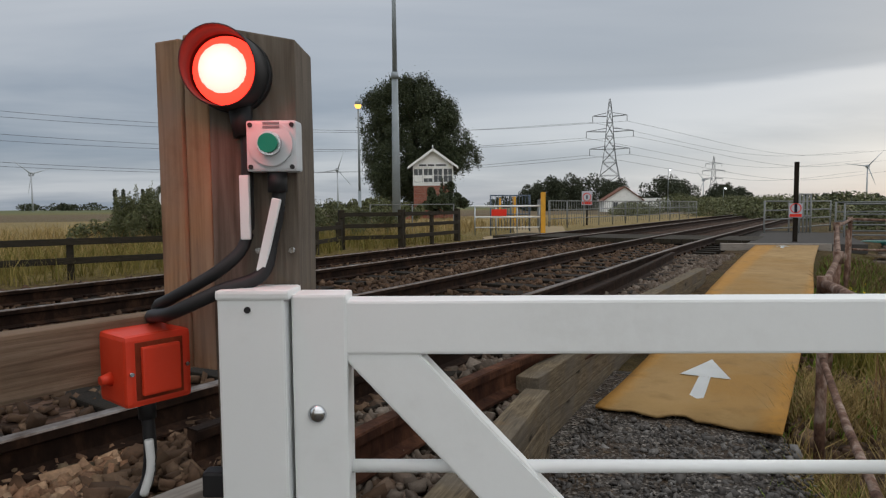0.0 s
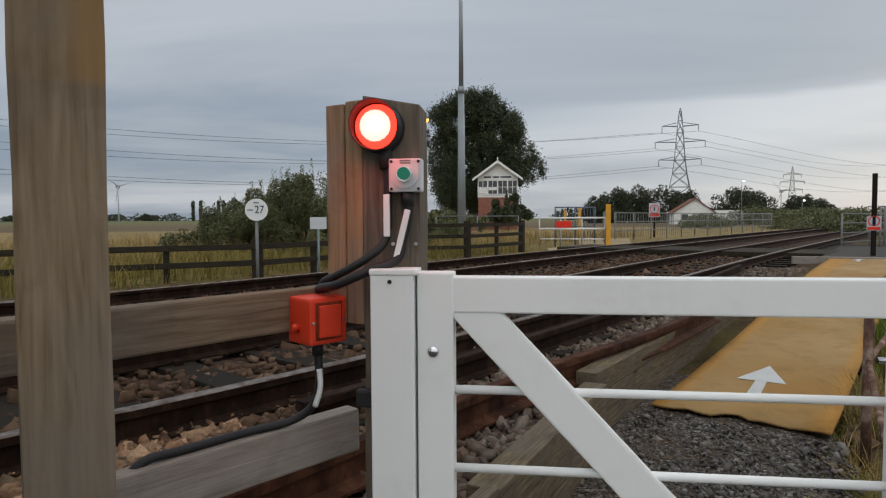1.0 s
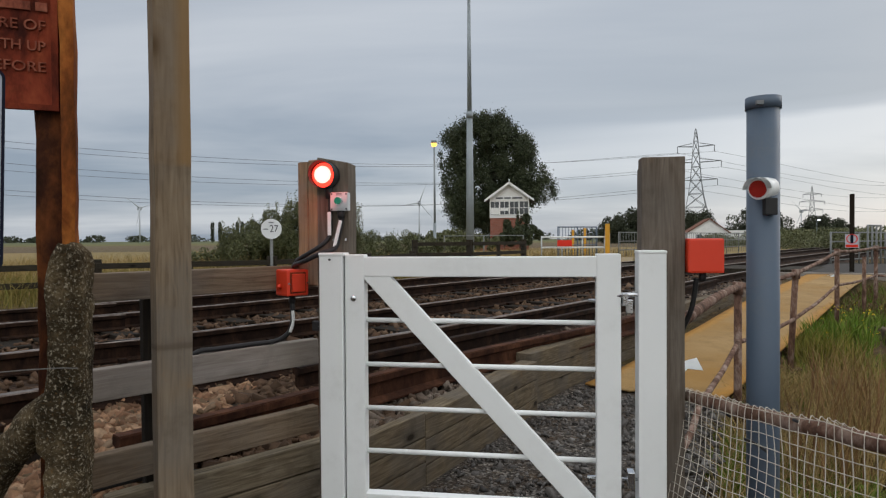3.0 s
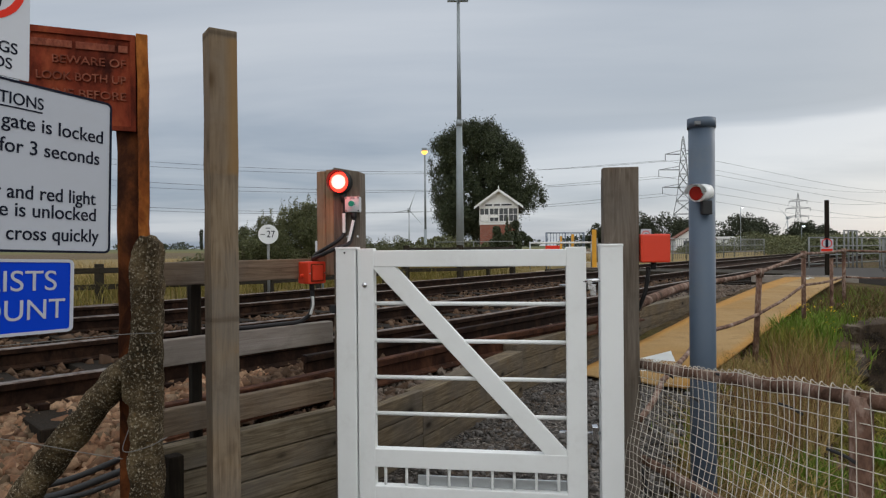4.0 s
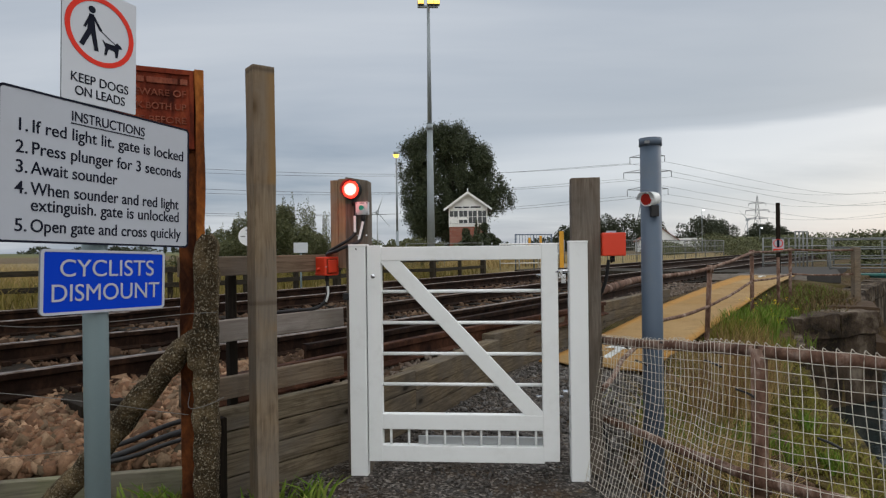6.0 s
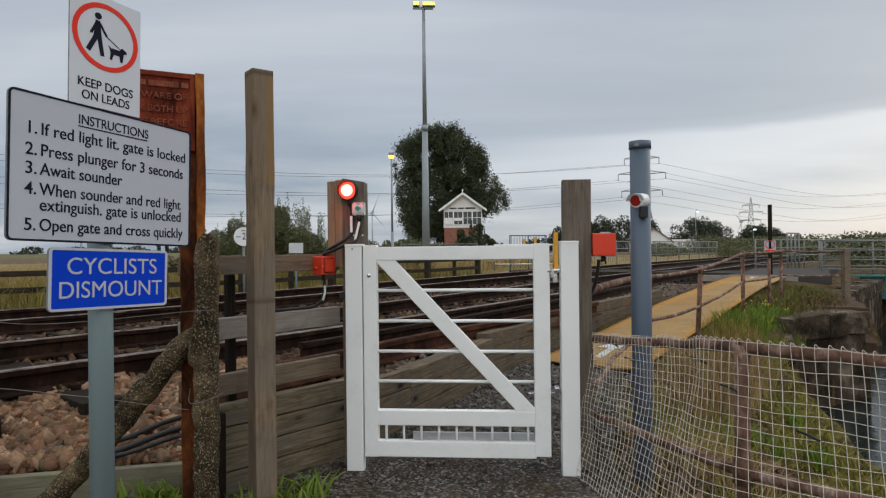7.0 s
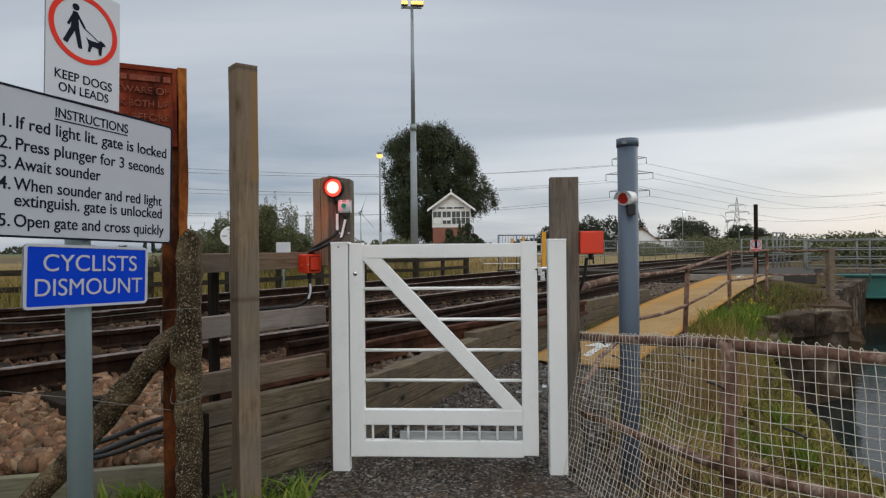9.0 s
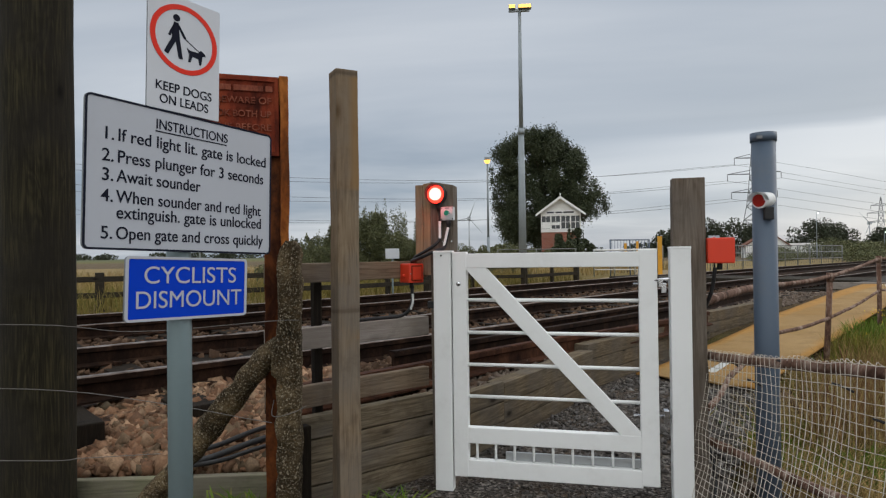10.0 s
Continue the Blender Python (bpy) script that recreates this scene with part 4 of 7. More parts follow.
# ---- red warning lamp, push button and sounders ----
def red_lamp():
    t = thing("warning_lamp", "lit red warning lamp in a black hooded housing", "warning lamp", POST)
    c = (0.002, 0.098, 1.484)
    bm = bmesh.new()
    n = 40
    rings = []
    for r, y in ((0.050, 0.0), (0.050, -0.060), (0.048, -0.062), (0.046, -0.036)):
        rings.append([bm.verts.new((c[0] + r * math.cos(2 * math.pi * k / n), c[1] + y - (0.012 * math.sin(2 * math.pi * k / n) if y < -0.05 else 0), c[2] + r * math.sin(2 * math.pi * k / n))) for k in range(n)])
    for a, b in zip(rings, rings[1:]):
        for k in range(n):
            bm.faces.new((a[k], a[(k + 1) % n], b[(k + 1) % n], b[k])).smooth = True
    bmesh.ops.recalc_face_normals(bm, faces=bm.faces)
    part("hood", bm, BLACK, t)
    part("back_plate", T((c[0], c[1] + 0.002, c[2]), (c[0], c[1] - 0.012, c[2]), 0.052, seg=32), BLACK, t)
    bm = bmesh.new()
    bmesh.ops.create_uvsphere(bm, u_segments=32, v_segments=14, radius=0.0450, matrix=Matrix.Translation((c[0], c[1] - 0.026, c[2])) @ Matrix.Diagonal((1, 0.55, 1, 1)))
    for f in bm.faces:
        f.smooth = True
    part("lens", bm, RED_LIT, t, "glowing red domed lens")
    # pale glowing dome added over the red lens for its overexposed middle
    bm = bmesh.new()
    bmesh.ops.create_uvsphere(bm, u_segments=28, v_segments=12, radius=0.0345, matrix=Matrix.Translation((c[0], c[1] - 0.036, c[2])) @ Matrix.Diagonal((1, 0.55, 1, 1)))
    for f in bm.faces:
        f.smooth = True
    part("overexposed_middle", bm, RED_CORE, t, "pale dome added for the overexposed middle of the lit lens")


red_lamp()
# red fill added ahead of the hood, to redden the post as glare does
glow = new("warning_lamp_red_fill", bpy.data.lights.new("warning_lamp_red_fill", "POINT"))
glow.data.energy, glow.data.color, glow.data.shadow_soft_size = 0.85, (1.0, 0.05, 0.03), 0.03
glow.matrix_world = POST @ pose(0.002, 0.0, 1.484)


def push_button():
    t = thing("push_button_box", "pale grey push-button box with a green plunger", "button box", POST)
    x0, z0 = 0.026, 1.352
    part("box_body", B(((x0, 0.066, z0), (x0 + 0.067, 0.099, z0 + 0.067)), bev=0.004), GREYBOX, t)
    part("button_plate", T((x0 + 0.0335, 0.067, z0 + 0.036), (x0 + 0.0335, 0.062, z0 + 0.036), 0.029, seg=32), GREYBOX, t)
    part("button_ring", T((x0 + 0.0335, 0.064, z0 + 0.036), (x0 + 0.0335, 0.054, z0 + 0.036), 0.0155, seg=24), CHROME, t)
    part("plunger", T((x0 + 0.0335, 0.056, z0 + 0.036), (x0 + 0.0335, 0.048, z0 + 0.036), 0.0125, seg=24), GREEN, t, "green plunger")
    for dx in (0.006, 0.061):
        for dz in (0.006, 0.061):
            part("screw", T((x0 + dx, 0.0665, z0 + dz), (x0 + dx, 0.0645, z0 + dz), 0.0032, seg=10), BLACK, t)
    for k in range(2):
        part("label_bar", B(((x0 + 0.024, 0.0612, z0 + 0.056 + k * 0.005), (x0 + 0.046, 0.0620, z0 + 0.059 + k * 0.005))), SIGNBACK, t)


push_button()


def post_cables():
    t = thing("lamp_cables", "black cables with white tape strips down the post", "cable", POST)
    part("cable", H([(0.020, 0.088, 1.445), (0.022, 0.084, 1.40), (0.020, 0.084, 1.33), (0.018, 0.080, 1.262), (-0.01, 0.066, 1.225), (-0.08, 0.07, 1.185), (-0.13, 0.13, 1.165), (-0.16, 0.19, 1.14)], 0.0085), BLACK, t)
    part("cable", H([(0.062, 0.085, 1.352), (0.062, 0.084, 1.31), (0.052, 0.082, 1.26), (0.040, 0.072, 1.215), (-0.01, 0.052, 1.195), (-0.08, 0.06, 1.165), (-0.14, 0.13, 1.15), (-0.17, 0.20, 1.13)], 0.0095), BLACK, t)
    part("gland", T((0.062, 0.082, 1.352), (0.062, 0.082, 1.325), 0.013, seg=14), BLACK, t)
    part("gland", T((0.010, 0.085, 1.445), (0.018, 0.085, 1.40), 0.014, seg=14), BLACK, t)
    part("tape_strip", B(((0.0135, 0.070, 1.262), (0.0265, 0.0785, 1.348)), bev=0.002), WHITE, t, "white tape strip")
    bm = B(((-0.006, -0.004, -0.05), (0.006, 0.004, 0.05)), bev=0.002)
    bmesh.ops.transform(bm, matrix=pose(0.052, 0.070, 1.268, 0, 14, 0), verts=bm.verts[:])
    part("tape_strip", bm, WHITE, t, "white tape strip")
    for x, z in ((0.029, 1.246), (0.076, 1.246)):
        bm = T((x, 0.101, z), (x, 0.093, z), 0.0042, seg=10)
        part("cable_clip", bm, CHROME, t, "screw-fixed cable clip")


post_cables()


def sounder(name, at, label, w=0.092, d=0.085, h=0.098, insert=True):
    """A red sounder box; its cover faces local -y."""
    t = thing(name, label, "sounder", at, "sounders")
    part("housing", B(((-w / 2, -d, 0), (w / 2, 0, h)), bev=0.007), RED, t)
    if insert:
        # no recess is cut: this plate's dark colour gives its shade
        f = part("cover_frame", B(((-w * 0.36, -d - 0.001, h * 0.10), (w * 0.36, -d + 0.004, h * 0.90)), bev=0.001), RUSTPLATE, t, "flat plate coloured dark as a shaded recess round the cover")
        part("cover", B(((-w * 0.29, -d - 0.008, h * 0.16), (w * 0.29, -d, h * 0.84)), bev=0.003), RED, t)
        for sx in (-1, 1):
            part("screw", T((sx * w * 0.42, -d + 0.002, h * 0.48), (sx * w * 0.42, -d - 0.003, h * 0.48), 0.003, seg=8), CHROME, t)
        bm = T((-w / 2, -d * 0.45, h * 0.36), (-w / 2 - 0.014, -d * 0.45, h * 0.36), 0.010, 0.006, seg=12)
        part("side_boss", bm, RED, t)
    part("gland", T((0.0, -d * 0.5, 0.0), (0.0, -d * 0.5, -0.03), 0.012, seg=12), BLACK, t)
    return t


SL = pose(-0.200, 1.002, 1.042, 0, 0, 44)
sounder("sounder_box", SL, "red plastic sounder box on the end of the fence rail")
sl = thing("sounder_cable", "black cable hanging from the sounder, bound with white tape", "cable")
p0 = SL @ Vector((0, -0.043, -0.02))
part("cable", H([p0, (-0.168, 0.968, 0.955), (-0.182, 0.972, 0.905), (-0.228, 0.968, 0.872), (-0.305, 0.915, 0.867), (-0.40, 0.815, 0.867), (-0.455, 0.762, 0.862), (-0.50, 0.74, 0.80)], 0.009), BLACK, sl)
part("tape_strip", H([(-0.165, 0.957, 0.985), (-0.164, 0.957, 0.945), (-0.176, 0.961, 0.905)], 0.006), WHITE, sl, "white tape strip")

SR = GATE @ pose(1.348, 0.16, 1.128, 0, 0, 0)
sounder("sounder_box", SR, "plain red sounder box on the side of the timber post", 0.118, 0.10, 0.118, False)
sr = thing("sounder_cable", "thin dark cable running down the back of the timber post", "cable")
q0 = SR @ Vector((-0.02, -0.05, -0.02))
part("cable", H([q0, (q0.x - 0.01, q0.y + 0.02, 1.0), (q0.x - 0.045, q0.y + 0.06, 0.85), (q0.x - 0.03, q0.y + 0.05, 0.6), (q0.x - 0.05, q0.y + 0.05, 0.35), (q0.x - 0.01, q0.y + 0.03, 0.18), (q0.x - 0.03, q0.y - 0.05, 0.01)], 0.009), BLACK, sr)


# ---- steel pole with the hooded lamp ----
def camera_pole():
    t = thing("steel_pole", "blue-grey painted steel pole with a capped top", "pole", pose(1.489, 0.755, 0))
    part("pole_body", T((0, 0, -0.3), (0, 0, 1.705), 0.0515, seg=28), BLUEGREY, t)
    bm = T((0, 0, 1.680), (0, 0, 1.720), 0.0562, seg=28)
    part("cap", bm, BLUEGREY, t)
    part("cap_screw", B(((-0.05, -0.062, 1.687), (-0.028, -0.05, 1.700))), SIGNBACK, t)
    u = thing("hooded_lamp", "small white hooded lamp with a red lens on the pole", "lamp", pose(1.489, 0.755, 0))
    m = pose(-0.015, -0.045, 1.412, 6, 0, -52) @ Matrix.Scale(0.88, 4)
    bm = bmesh.new()
    tube(bm, (0, 0.03, 0), (0, -0.055, 0), 0.040, seg=24)
    bmesh.ops.transform(bm, matrix=m, verts=bm.verts[:])
    part("housing", bm, WHITE, u)
    bm = T((0, -0.050, 0), (0, -0.060, 0), 0.032, seg=24)
    bmesh.ops.transform(bm, matrix=m, verts=bm.verts[:])
    part("lens", bm, RED_LENS, u, "unlit dark red lens")
    bm = bmesh.new()
    n = 14
    ra, rb = [], []
    for k in range(n + 1):
        a = math.pi * k / n
        ra.append(bm.verts.new((0.043 * math.cos(a), -0.04, 0.043 * math.sin(a))))
        rb.append(bm.verts.new((0.044 * math.cos(a), -0.085, 0.044 * math.sin(a))))
    for k in range(n):
        bm.faces.new((ra[k], ra[k + 1], rb[k + 1], rb[k])).smooth = True
    bmesh.ops.solidify(bm, geom=bm.faces[:], thickness=0.004)
    bmesh.ops.transform(bm, matrix=m, verts=bm.verts[:])
    part("hood", bm, WHITE, u)
    part("bracket", B(((-0.028, -0.075, 1.322), (0.012, -0.05, 1.378)), bev=0.003), BLACK, u)


camera_pole()


# ---- signs beside the path ----
SIGN = pose(-0.727, -0.340, 0, 0, 0, 62)


def rounded(w, h, r, n=6):
    pts = []
    for cx, cz, a0 in ((w / 2 - r, h / 2 - r, 0), (-w / 2 + r, h / 2 - r, 90), (-w / 2 + r, -h / 2 + r, 180), (w / 2 - r, -h / 2 + r, 270)):
        for k in range(n + 1):
            a = radians(a0 + 90 * k / n)
            pts.append((cx + r * math.cos(a), cz + r * math.sin(a)))
    return pts


def panel(w, h, r, y0, y1):
    return prism(bmesh.new(), rounded(w, h, r), y0, y1)


def frame_ring(w, h, r, t, y0, y1):
    """A border of width t round a rounded panel."""
    bm = bmesh.new()
    a, b = rounded(w, h, r), rounded(w - 2 * t, h - 2 * t, max(r - t, 0.001))
    n = len(a)
    va = [[bm.verts.new((x, y, z)) for x, z in ring] for ring, y in ((a, y0), (b, y0), (b, y1), (a, y1))]
    for i in range(4):
        p, q = va[i], va[(i + 1) % 4]
        for k in range(n):
            bm.faces.new((p[k], p[(k + 1) % n], q[(k + 1) % n], q[k]))
    bmesh.ops.recalc_face_normals(bm, faces=bm.faces)
    return bm


def disc_ring(r0, r1, y0, y1, cx=0.0, cz=0.0, n=48):
    bm = bmesh.new()
    va = [[bm.verts.new((cx + r * math.cos(2 * math.pi * k / n), y, cz + r * math.sin(2 * math.pi * k / n))) for k in range(n)] for r, y in ((r0, y0), (r1, y0), (r1, y1), (r0, y1))]
    for i in range(4):
        p, q = va[i], va[(i + 1) % 4]
        for k in range(n):
            bm.faces.new((p[k], p[(k + 1) % n], q[(k + 1) % n], q[k]))
    bmesh.ops.recalc_face_normals(bm, faces=bm.faces)
    return bm


def sign_pole():
    t = thing("sign_pole", "pale blue-grey painted tubular sign pole", "sign pole", SIGN)
    part("pole", T((0, 0, -0.2), (0, 0, 1.95), 0.0365, seg=28), SIGNPOLE, t)
    for z in (1.10, 1.30, 1.55, 1.80):
        part("clamp", T((0, 0, z - 0.015), (0, 0, z + 0.015), 0.0385, seg=28), GALV, t)


sign_pole()


def instruction_sign():
    t = thing("instruction_sign", "pale grey sign with black-lettered crossing instructions", "sign", SIGN @ pose(0.0125, -0.043, 1.413, 0, 1.6, 1.8) @ Matrix.Diagonal((0.967, 1, 0.956, 1)))
    w, h = 0.691, 0.447
    part("back_panel", panel(w, h, 0.018, 0.0, 0.006), SIGNBACK, t)
    part("face", panel(w - 0.002, h - 0.002, 0.017, -0.0020, -0.0002), SIGNWHITE, t)
    part("border", frame_ring(w, h, 0.018, 0.0065, -0.0035, -0.0022), INK, t, "thin black border")
    m = lambda x, z: Matrix.Translation((x, -0.0028, z))
    words("INSTRUCTIONS", 0.044, INK, t, m(-0.128, 0.160), width=0.270)
    part("underline", B(((-0.128, -0.0034, 0.150), (0.142, -0.0022, 0.1535))), INK, t)
    rows = (("1.", "If red light lit. gate is locked", 0.099, 0.564), ("2.", "Press plunger for 3 seconds", 0.035, 0.554), ("3.", "Await sounder", -0.022, 0.288),
            ("4.", "When sounder and red light", -0.083, 0.548), ("", "extinguish. gate is unlocked", -0.130, 0.547), ("5.", "Open gate and cross quickly", -0.191, 0.557))
    for num, text, z, wd in rows:
        if num:
            words(num, 0.053, INK, t, m(-0.296, z))
        words(text, 0.053, INK, t, m(-0.250, z), width=wd)


instruction_sign()


def cyclist_sign():
    t = thing("cyclist_sign", "blue sign lettered in white with a pale border", "sign", SIGN @ pose(0.012, -0.043, 1.087, 0, 1.9, 1.0) @ Matrix.Diagonal((1.138, 1, 0.937, 1)))
    w, h = 0.382, 0.204
    part("back_panel", panel(w, h, 0.014, 0.0, 0.005), SIGNBACK, t)
    part("face", panel(w - 0.002, h - 0.002, 0.013, -0.0020, -0.0002), SIGNBLUE, t)
    part("border", frame_ring(w, h, 0.014, 0.0085, -0.0035, -0.0022), SIGNWHITE, t, "pale border")
    m = lambda x, z: Matrix.Translation((x, -0.0028, z))
    words("CYCLISTS", 0.078, SIGNWHITE, t, m(-0.143, 0.017), width=0.290)
    words("DISMOUNT", 0.078, SIGNWHITE, t, m(-0.166, -0.061), width=0.332)


cyclist_sign()


def dog_sign():
    t = thing("dog_sign", "white sign with a red ring and a walker-and-dog symbol", "sign", SIGN @ pose(-0.002, -0.042, 1.810, 0, 1.3, 0) @ Matrix.Diagonal((1.016, 1, 0.93, 1)))
    w, h = 0.249, 0.388
    part("back_panel", panel(w, h, 0.004, 0.0, 0.004), SIGNBACK, t)
    part("face", panel(w - 0.001, h - 0.001, 0.004, -0.0020, -0.0002), SIGNPALE, t)
    cz = 0.055
    part("red_ring", disc_ring(0.099, 0.1155, -0.0035, -0.0022, -0.002, cz), SIGNRED, t)
    m = lambda x, z: Matrix.Translation((x, -0.0028, z))
    words("KEEP DOGS", 0.042, INK, t, m(-0.099, -0.130), width=0.192)
    words("ON LEADS", 0.042, INK, t, m(-0.085, -0.172), width=0.167)
    # the symbol: plain bars and a dog's outline
    def poly(name, pts):
        bm = prism(bmesh.new(), [(x * 1.12, cz + z * 1.12) for x, z in pts], -0.0034, -0.0022)
        bmesh.ops.triangulate(bm, faces=[f for f in bm.faces if len(f.verts) > 4])
        part(name, bm, INK, t)
    poly("symbol_body", [(-0.036, 0.045), (-0.022, 0.045), (-0.018, 0.0), (-0.008, -0.06), (-0.020, -0.06), (-0.030, -0.012), (-0.052, -0.056), (-0.064, -0.050), (-0.042, -0.004)])
    poly("symbol_arm", [(-0.028, 0.040), (-0.020, 0.040), (0.002, 0.006), (-0.004, 0.002)])
    poly("symbol_arm", [(-0.036, 0.040), (-0.030, 0.036), (-0.046, 0.0), (-0.053, 0.002)])
    part("symbol_head", T((-0.031, -0.0022, cz + 0.066), (-0.031, -0.0034, cz + 0.066), 0.0115, seg=20), INK, t)
    poly("symbol_lead", [(-0.002, 0.006), (0.044, -0.022), (0.044, -0.024), (-0.002, 0.003)])
    poly("symbol_dog", [(0.004, -0.020), (0.012, -0.026), (0.040, -0.026), (0.048, -0.016), (0.062, -0.024), (0.064, -0.031), (0.054, -0.033), (0.050, -0.062), (0.044, -0.062), (0.041, -0.044), (0.022, -0.043), (0.016, -0.062), (0.009, -0.062), (0.012, -0.040)])


dog_sign()


# ---- rust-eaten sign post, concrete post and its strut ----
def rust_sign():
    at = pose(-0.643, 0.308, 0, 0, 0, 22)
    t = thing("cast_iron_sign", "rust-red cast iron trespass sign on a rusted rail post", "sign", at)
    for name, lo, hi, mat in (("web", (-0.050, 0.0, 0.0), (0.020, 0.014, 1.93), RUSTDARK), ("flange", (0.016, -0.040, 0.0), (0.050, 0.012, 1.93), RUST)):
        bm = bmesh.new()
        box(bm, lo, hi, 0.003)
        for k in range(1, 24):
            bmesh.ops.bisect_plane(bm, geom=bm.verts[:] + bm.edges[:] + bm.faces[:], plane_co=(0, 0, 1.93 * k / 24), plane_no=(0, 0, 1))
        jitter(bm, 0.006, 9.0, 3)
        part(name, bm, mat, t)
    pl = part("plate", jitter(B(((-0.325, -0.018, 1.60), (0.012, -0.004, 1.925)), bev=0.004), 0.002, 8), RUSTPLATE, t, "rusted cast plate with raised letters")
    part("rim", B(((-0.325, -0.026, 1.905), (0.012, -0.018, 1.925)), ((-0.325, -0.026, 1.60), (0.012, -0.018, 1.615)), ((-0.004, -0.026, 1.615), (0.012, -0.018, 1.905))), RUSTPLATE, pl)
    for text, z, wd in (("BEWARE OF", 1.812, 0.215), ("LOOK BOTH UP", 1.757, 0.26), ("LINE BEFORE", 1.702, 0.235)):
        words(text, 0.038, RUSTLETTER, pl, Matrix.Translation((-0.020 - wd, -0.020, z)), depth=0.004, width=wd)
    for k, (x0, x1) in enumerate(((-0.30, -0.175), (-0.165, -0.05), (-0.04, -0.012))):
        part("worn_letter_bar", B(((x0, -0.024, 1.862), (x1, -0.018, 1.886)), bev=0.002), RUSTLETTER, pl)


rust_sign()


def concrete_post():
    t = thing("concrete_post", "lichen-covered old concrete fence post with a raking strut", "concrete post", pose(-0.562, 0.213, 0, 0, 0, 12))
    bm = bmesh.new()
    n, segs = 26, 54
    rings = []
    for i in range(segs + 1):
        z = -0.1 + 1.34 * i / segs
        w = 0.047 + (0.012 if 0.70 < z < 0.86 else 0.0)
        if z > 1.17:
            w *= math.sqrt(max(0.05, 1 - ((z - 1.17) / 0.075) ** 2))
        cx = 0.012 * (z - 0.6) - (0.012 if 0.70 < z < 0.86 else 0)
        ring = []
        for k in range(n):
            a = 2 * math.pi * k / n
            c, s = math.cos(a), math.sin(a)
            q = (abs(c) ** 5 + abs(s) ** 5) ** -0.2
            p = Vector((cx + w * q * c, 0.045 * q * s, z))
            ring.append(bm.verts.new(p + 0.013 * noise.noise_vector(p * 11) + 0.006 * noise.noise_vector(p * 38)))
        rings.append(ring)
    for a, b in zip(rings, rings[1:]):
        for k in range(n):
            bm.faces.new((a[k], a[(k + 1) % n], b[(k + 1) % n], b[k])).smooth = True
    bm.faces.new(rings[-1])
    part("post", bm, CONCRETE, t)
    bm = bmesh.new()
    hose(bm, [(-0.03, 0.02, 0.82), (-0.10, 0.055, 0.765), (-0.30, 0.146, 0.535), (-0.486, 0.237, 0.30), (-0.66, 0.321, 0.11), (-0.78, 0.38, -0.03)], 0.050, 18, 14)
    bmesh.ops.recalc_face_normals(bm, faces=bm.faces)
    jitter(bm, 0.014, 13, 4)
    part("strut", bm, CONCRETE, t)


concrete_post()

# strand wires round the old posts
w = thing("strand_wires", "thin slack strand wires between the old posts", "wire")
for pts in ([(-3.0, 0.30, 0.90), (-1.75, 0.33, 0.90), (-1.2, 0.2, 0.885), (-0.62, 0.16, 0.93), (-0.50, 0.15, 0.935)], [(-3.0, 0.30, 0.62), (-1.75, 0.33, 0.62), (-1.1, 0.25, 0.58), (-0.75, 0.2, 0.54), (-0.62, 0.17, 0.53)],
            [(-0.64, 0.25, 0.60), (-0.61, 0.155, 0.56), (-0.53, 0.145, 0.575), (-0.49, 0.2, 0.59)], [(-3.0, 0.30, 0.31), (-1.75, 0.33, 0.31), (-1.5, 0.3, 0.335), (-1.15, 0.3, 0.36)]):
    part("wire", H(pts, 0.0016, 6, 6), WIRE_OLD, w)


def pole_wood():
    bm = bmesh.new()
    rings, n = [], 26
    for i in range(15):
        z = -0.2 + 8.4 * i / 14
        ring = []
        for k in range(n):
            a = 2 * math.pi * k / n
            p = Vector((0.150 * math.cos(a), 0.150 * math.sin(a), z)) * 1.0
            ring.append(bm.verts.new(p + 0.008 * noise.noise_vector(Vector((p.x * 9, p.y * 9, z * 0.8)))))
        rings.append(ring)
    for a, b in zip(rings, rings[1:]):
        for k in range(n):
            bm.faces.new((a[k], a[(k + 1) % n], b[(k + 1) % n], b[k])).smooth = True
    bm.faces.new(rings[-1])
    solo("telegraph_pole", bm, WOOD_POLE, "thick dark tarred wooden pole beside the ballast", "pole", at=pose(-1.85, 0.50, 0))


pole_wood()

cb = thing("trackside_cables", "black cables lying loose on the ballast", "cable")
part("cable", H([(-1.32, 0.84, 0.19), (-1.18, 0.90, 0.215), (-1.02, 1.10, 0.25), (-0.80, 1.22, 0.27), (-0.62, 1.25, 0.27)], 0.014), BLACK, cb)
part("cable", H([(-1.34, 0.79, 0.16), (-1.20, 0.80, 0.175), (-1.0, 1.0, 0.215), (-0.82, 1.08, 0.24), (-0.62, 1.12, 0.25)], 0.017), BLACK, cb)
part("cable", H([(-1.28, 0.77, 0.15), (-1.12, 0.80, 0.17), (-0.95, 0.94, 0.20), (-0.78, 1.0, 0.22), (-0.6, 1.03, 0.24)], 0.012), BLACK, cb)


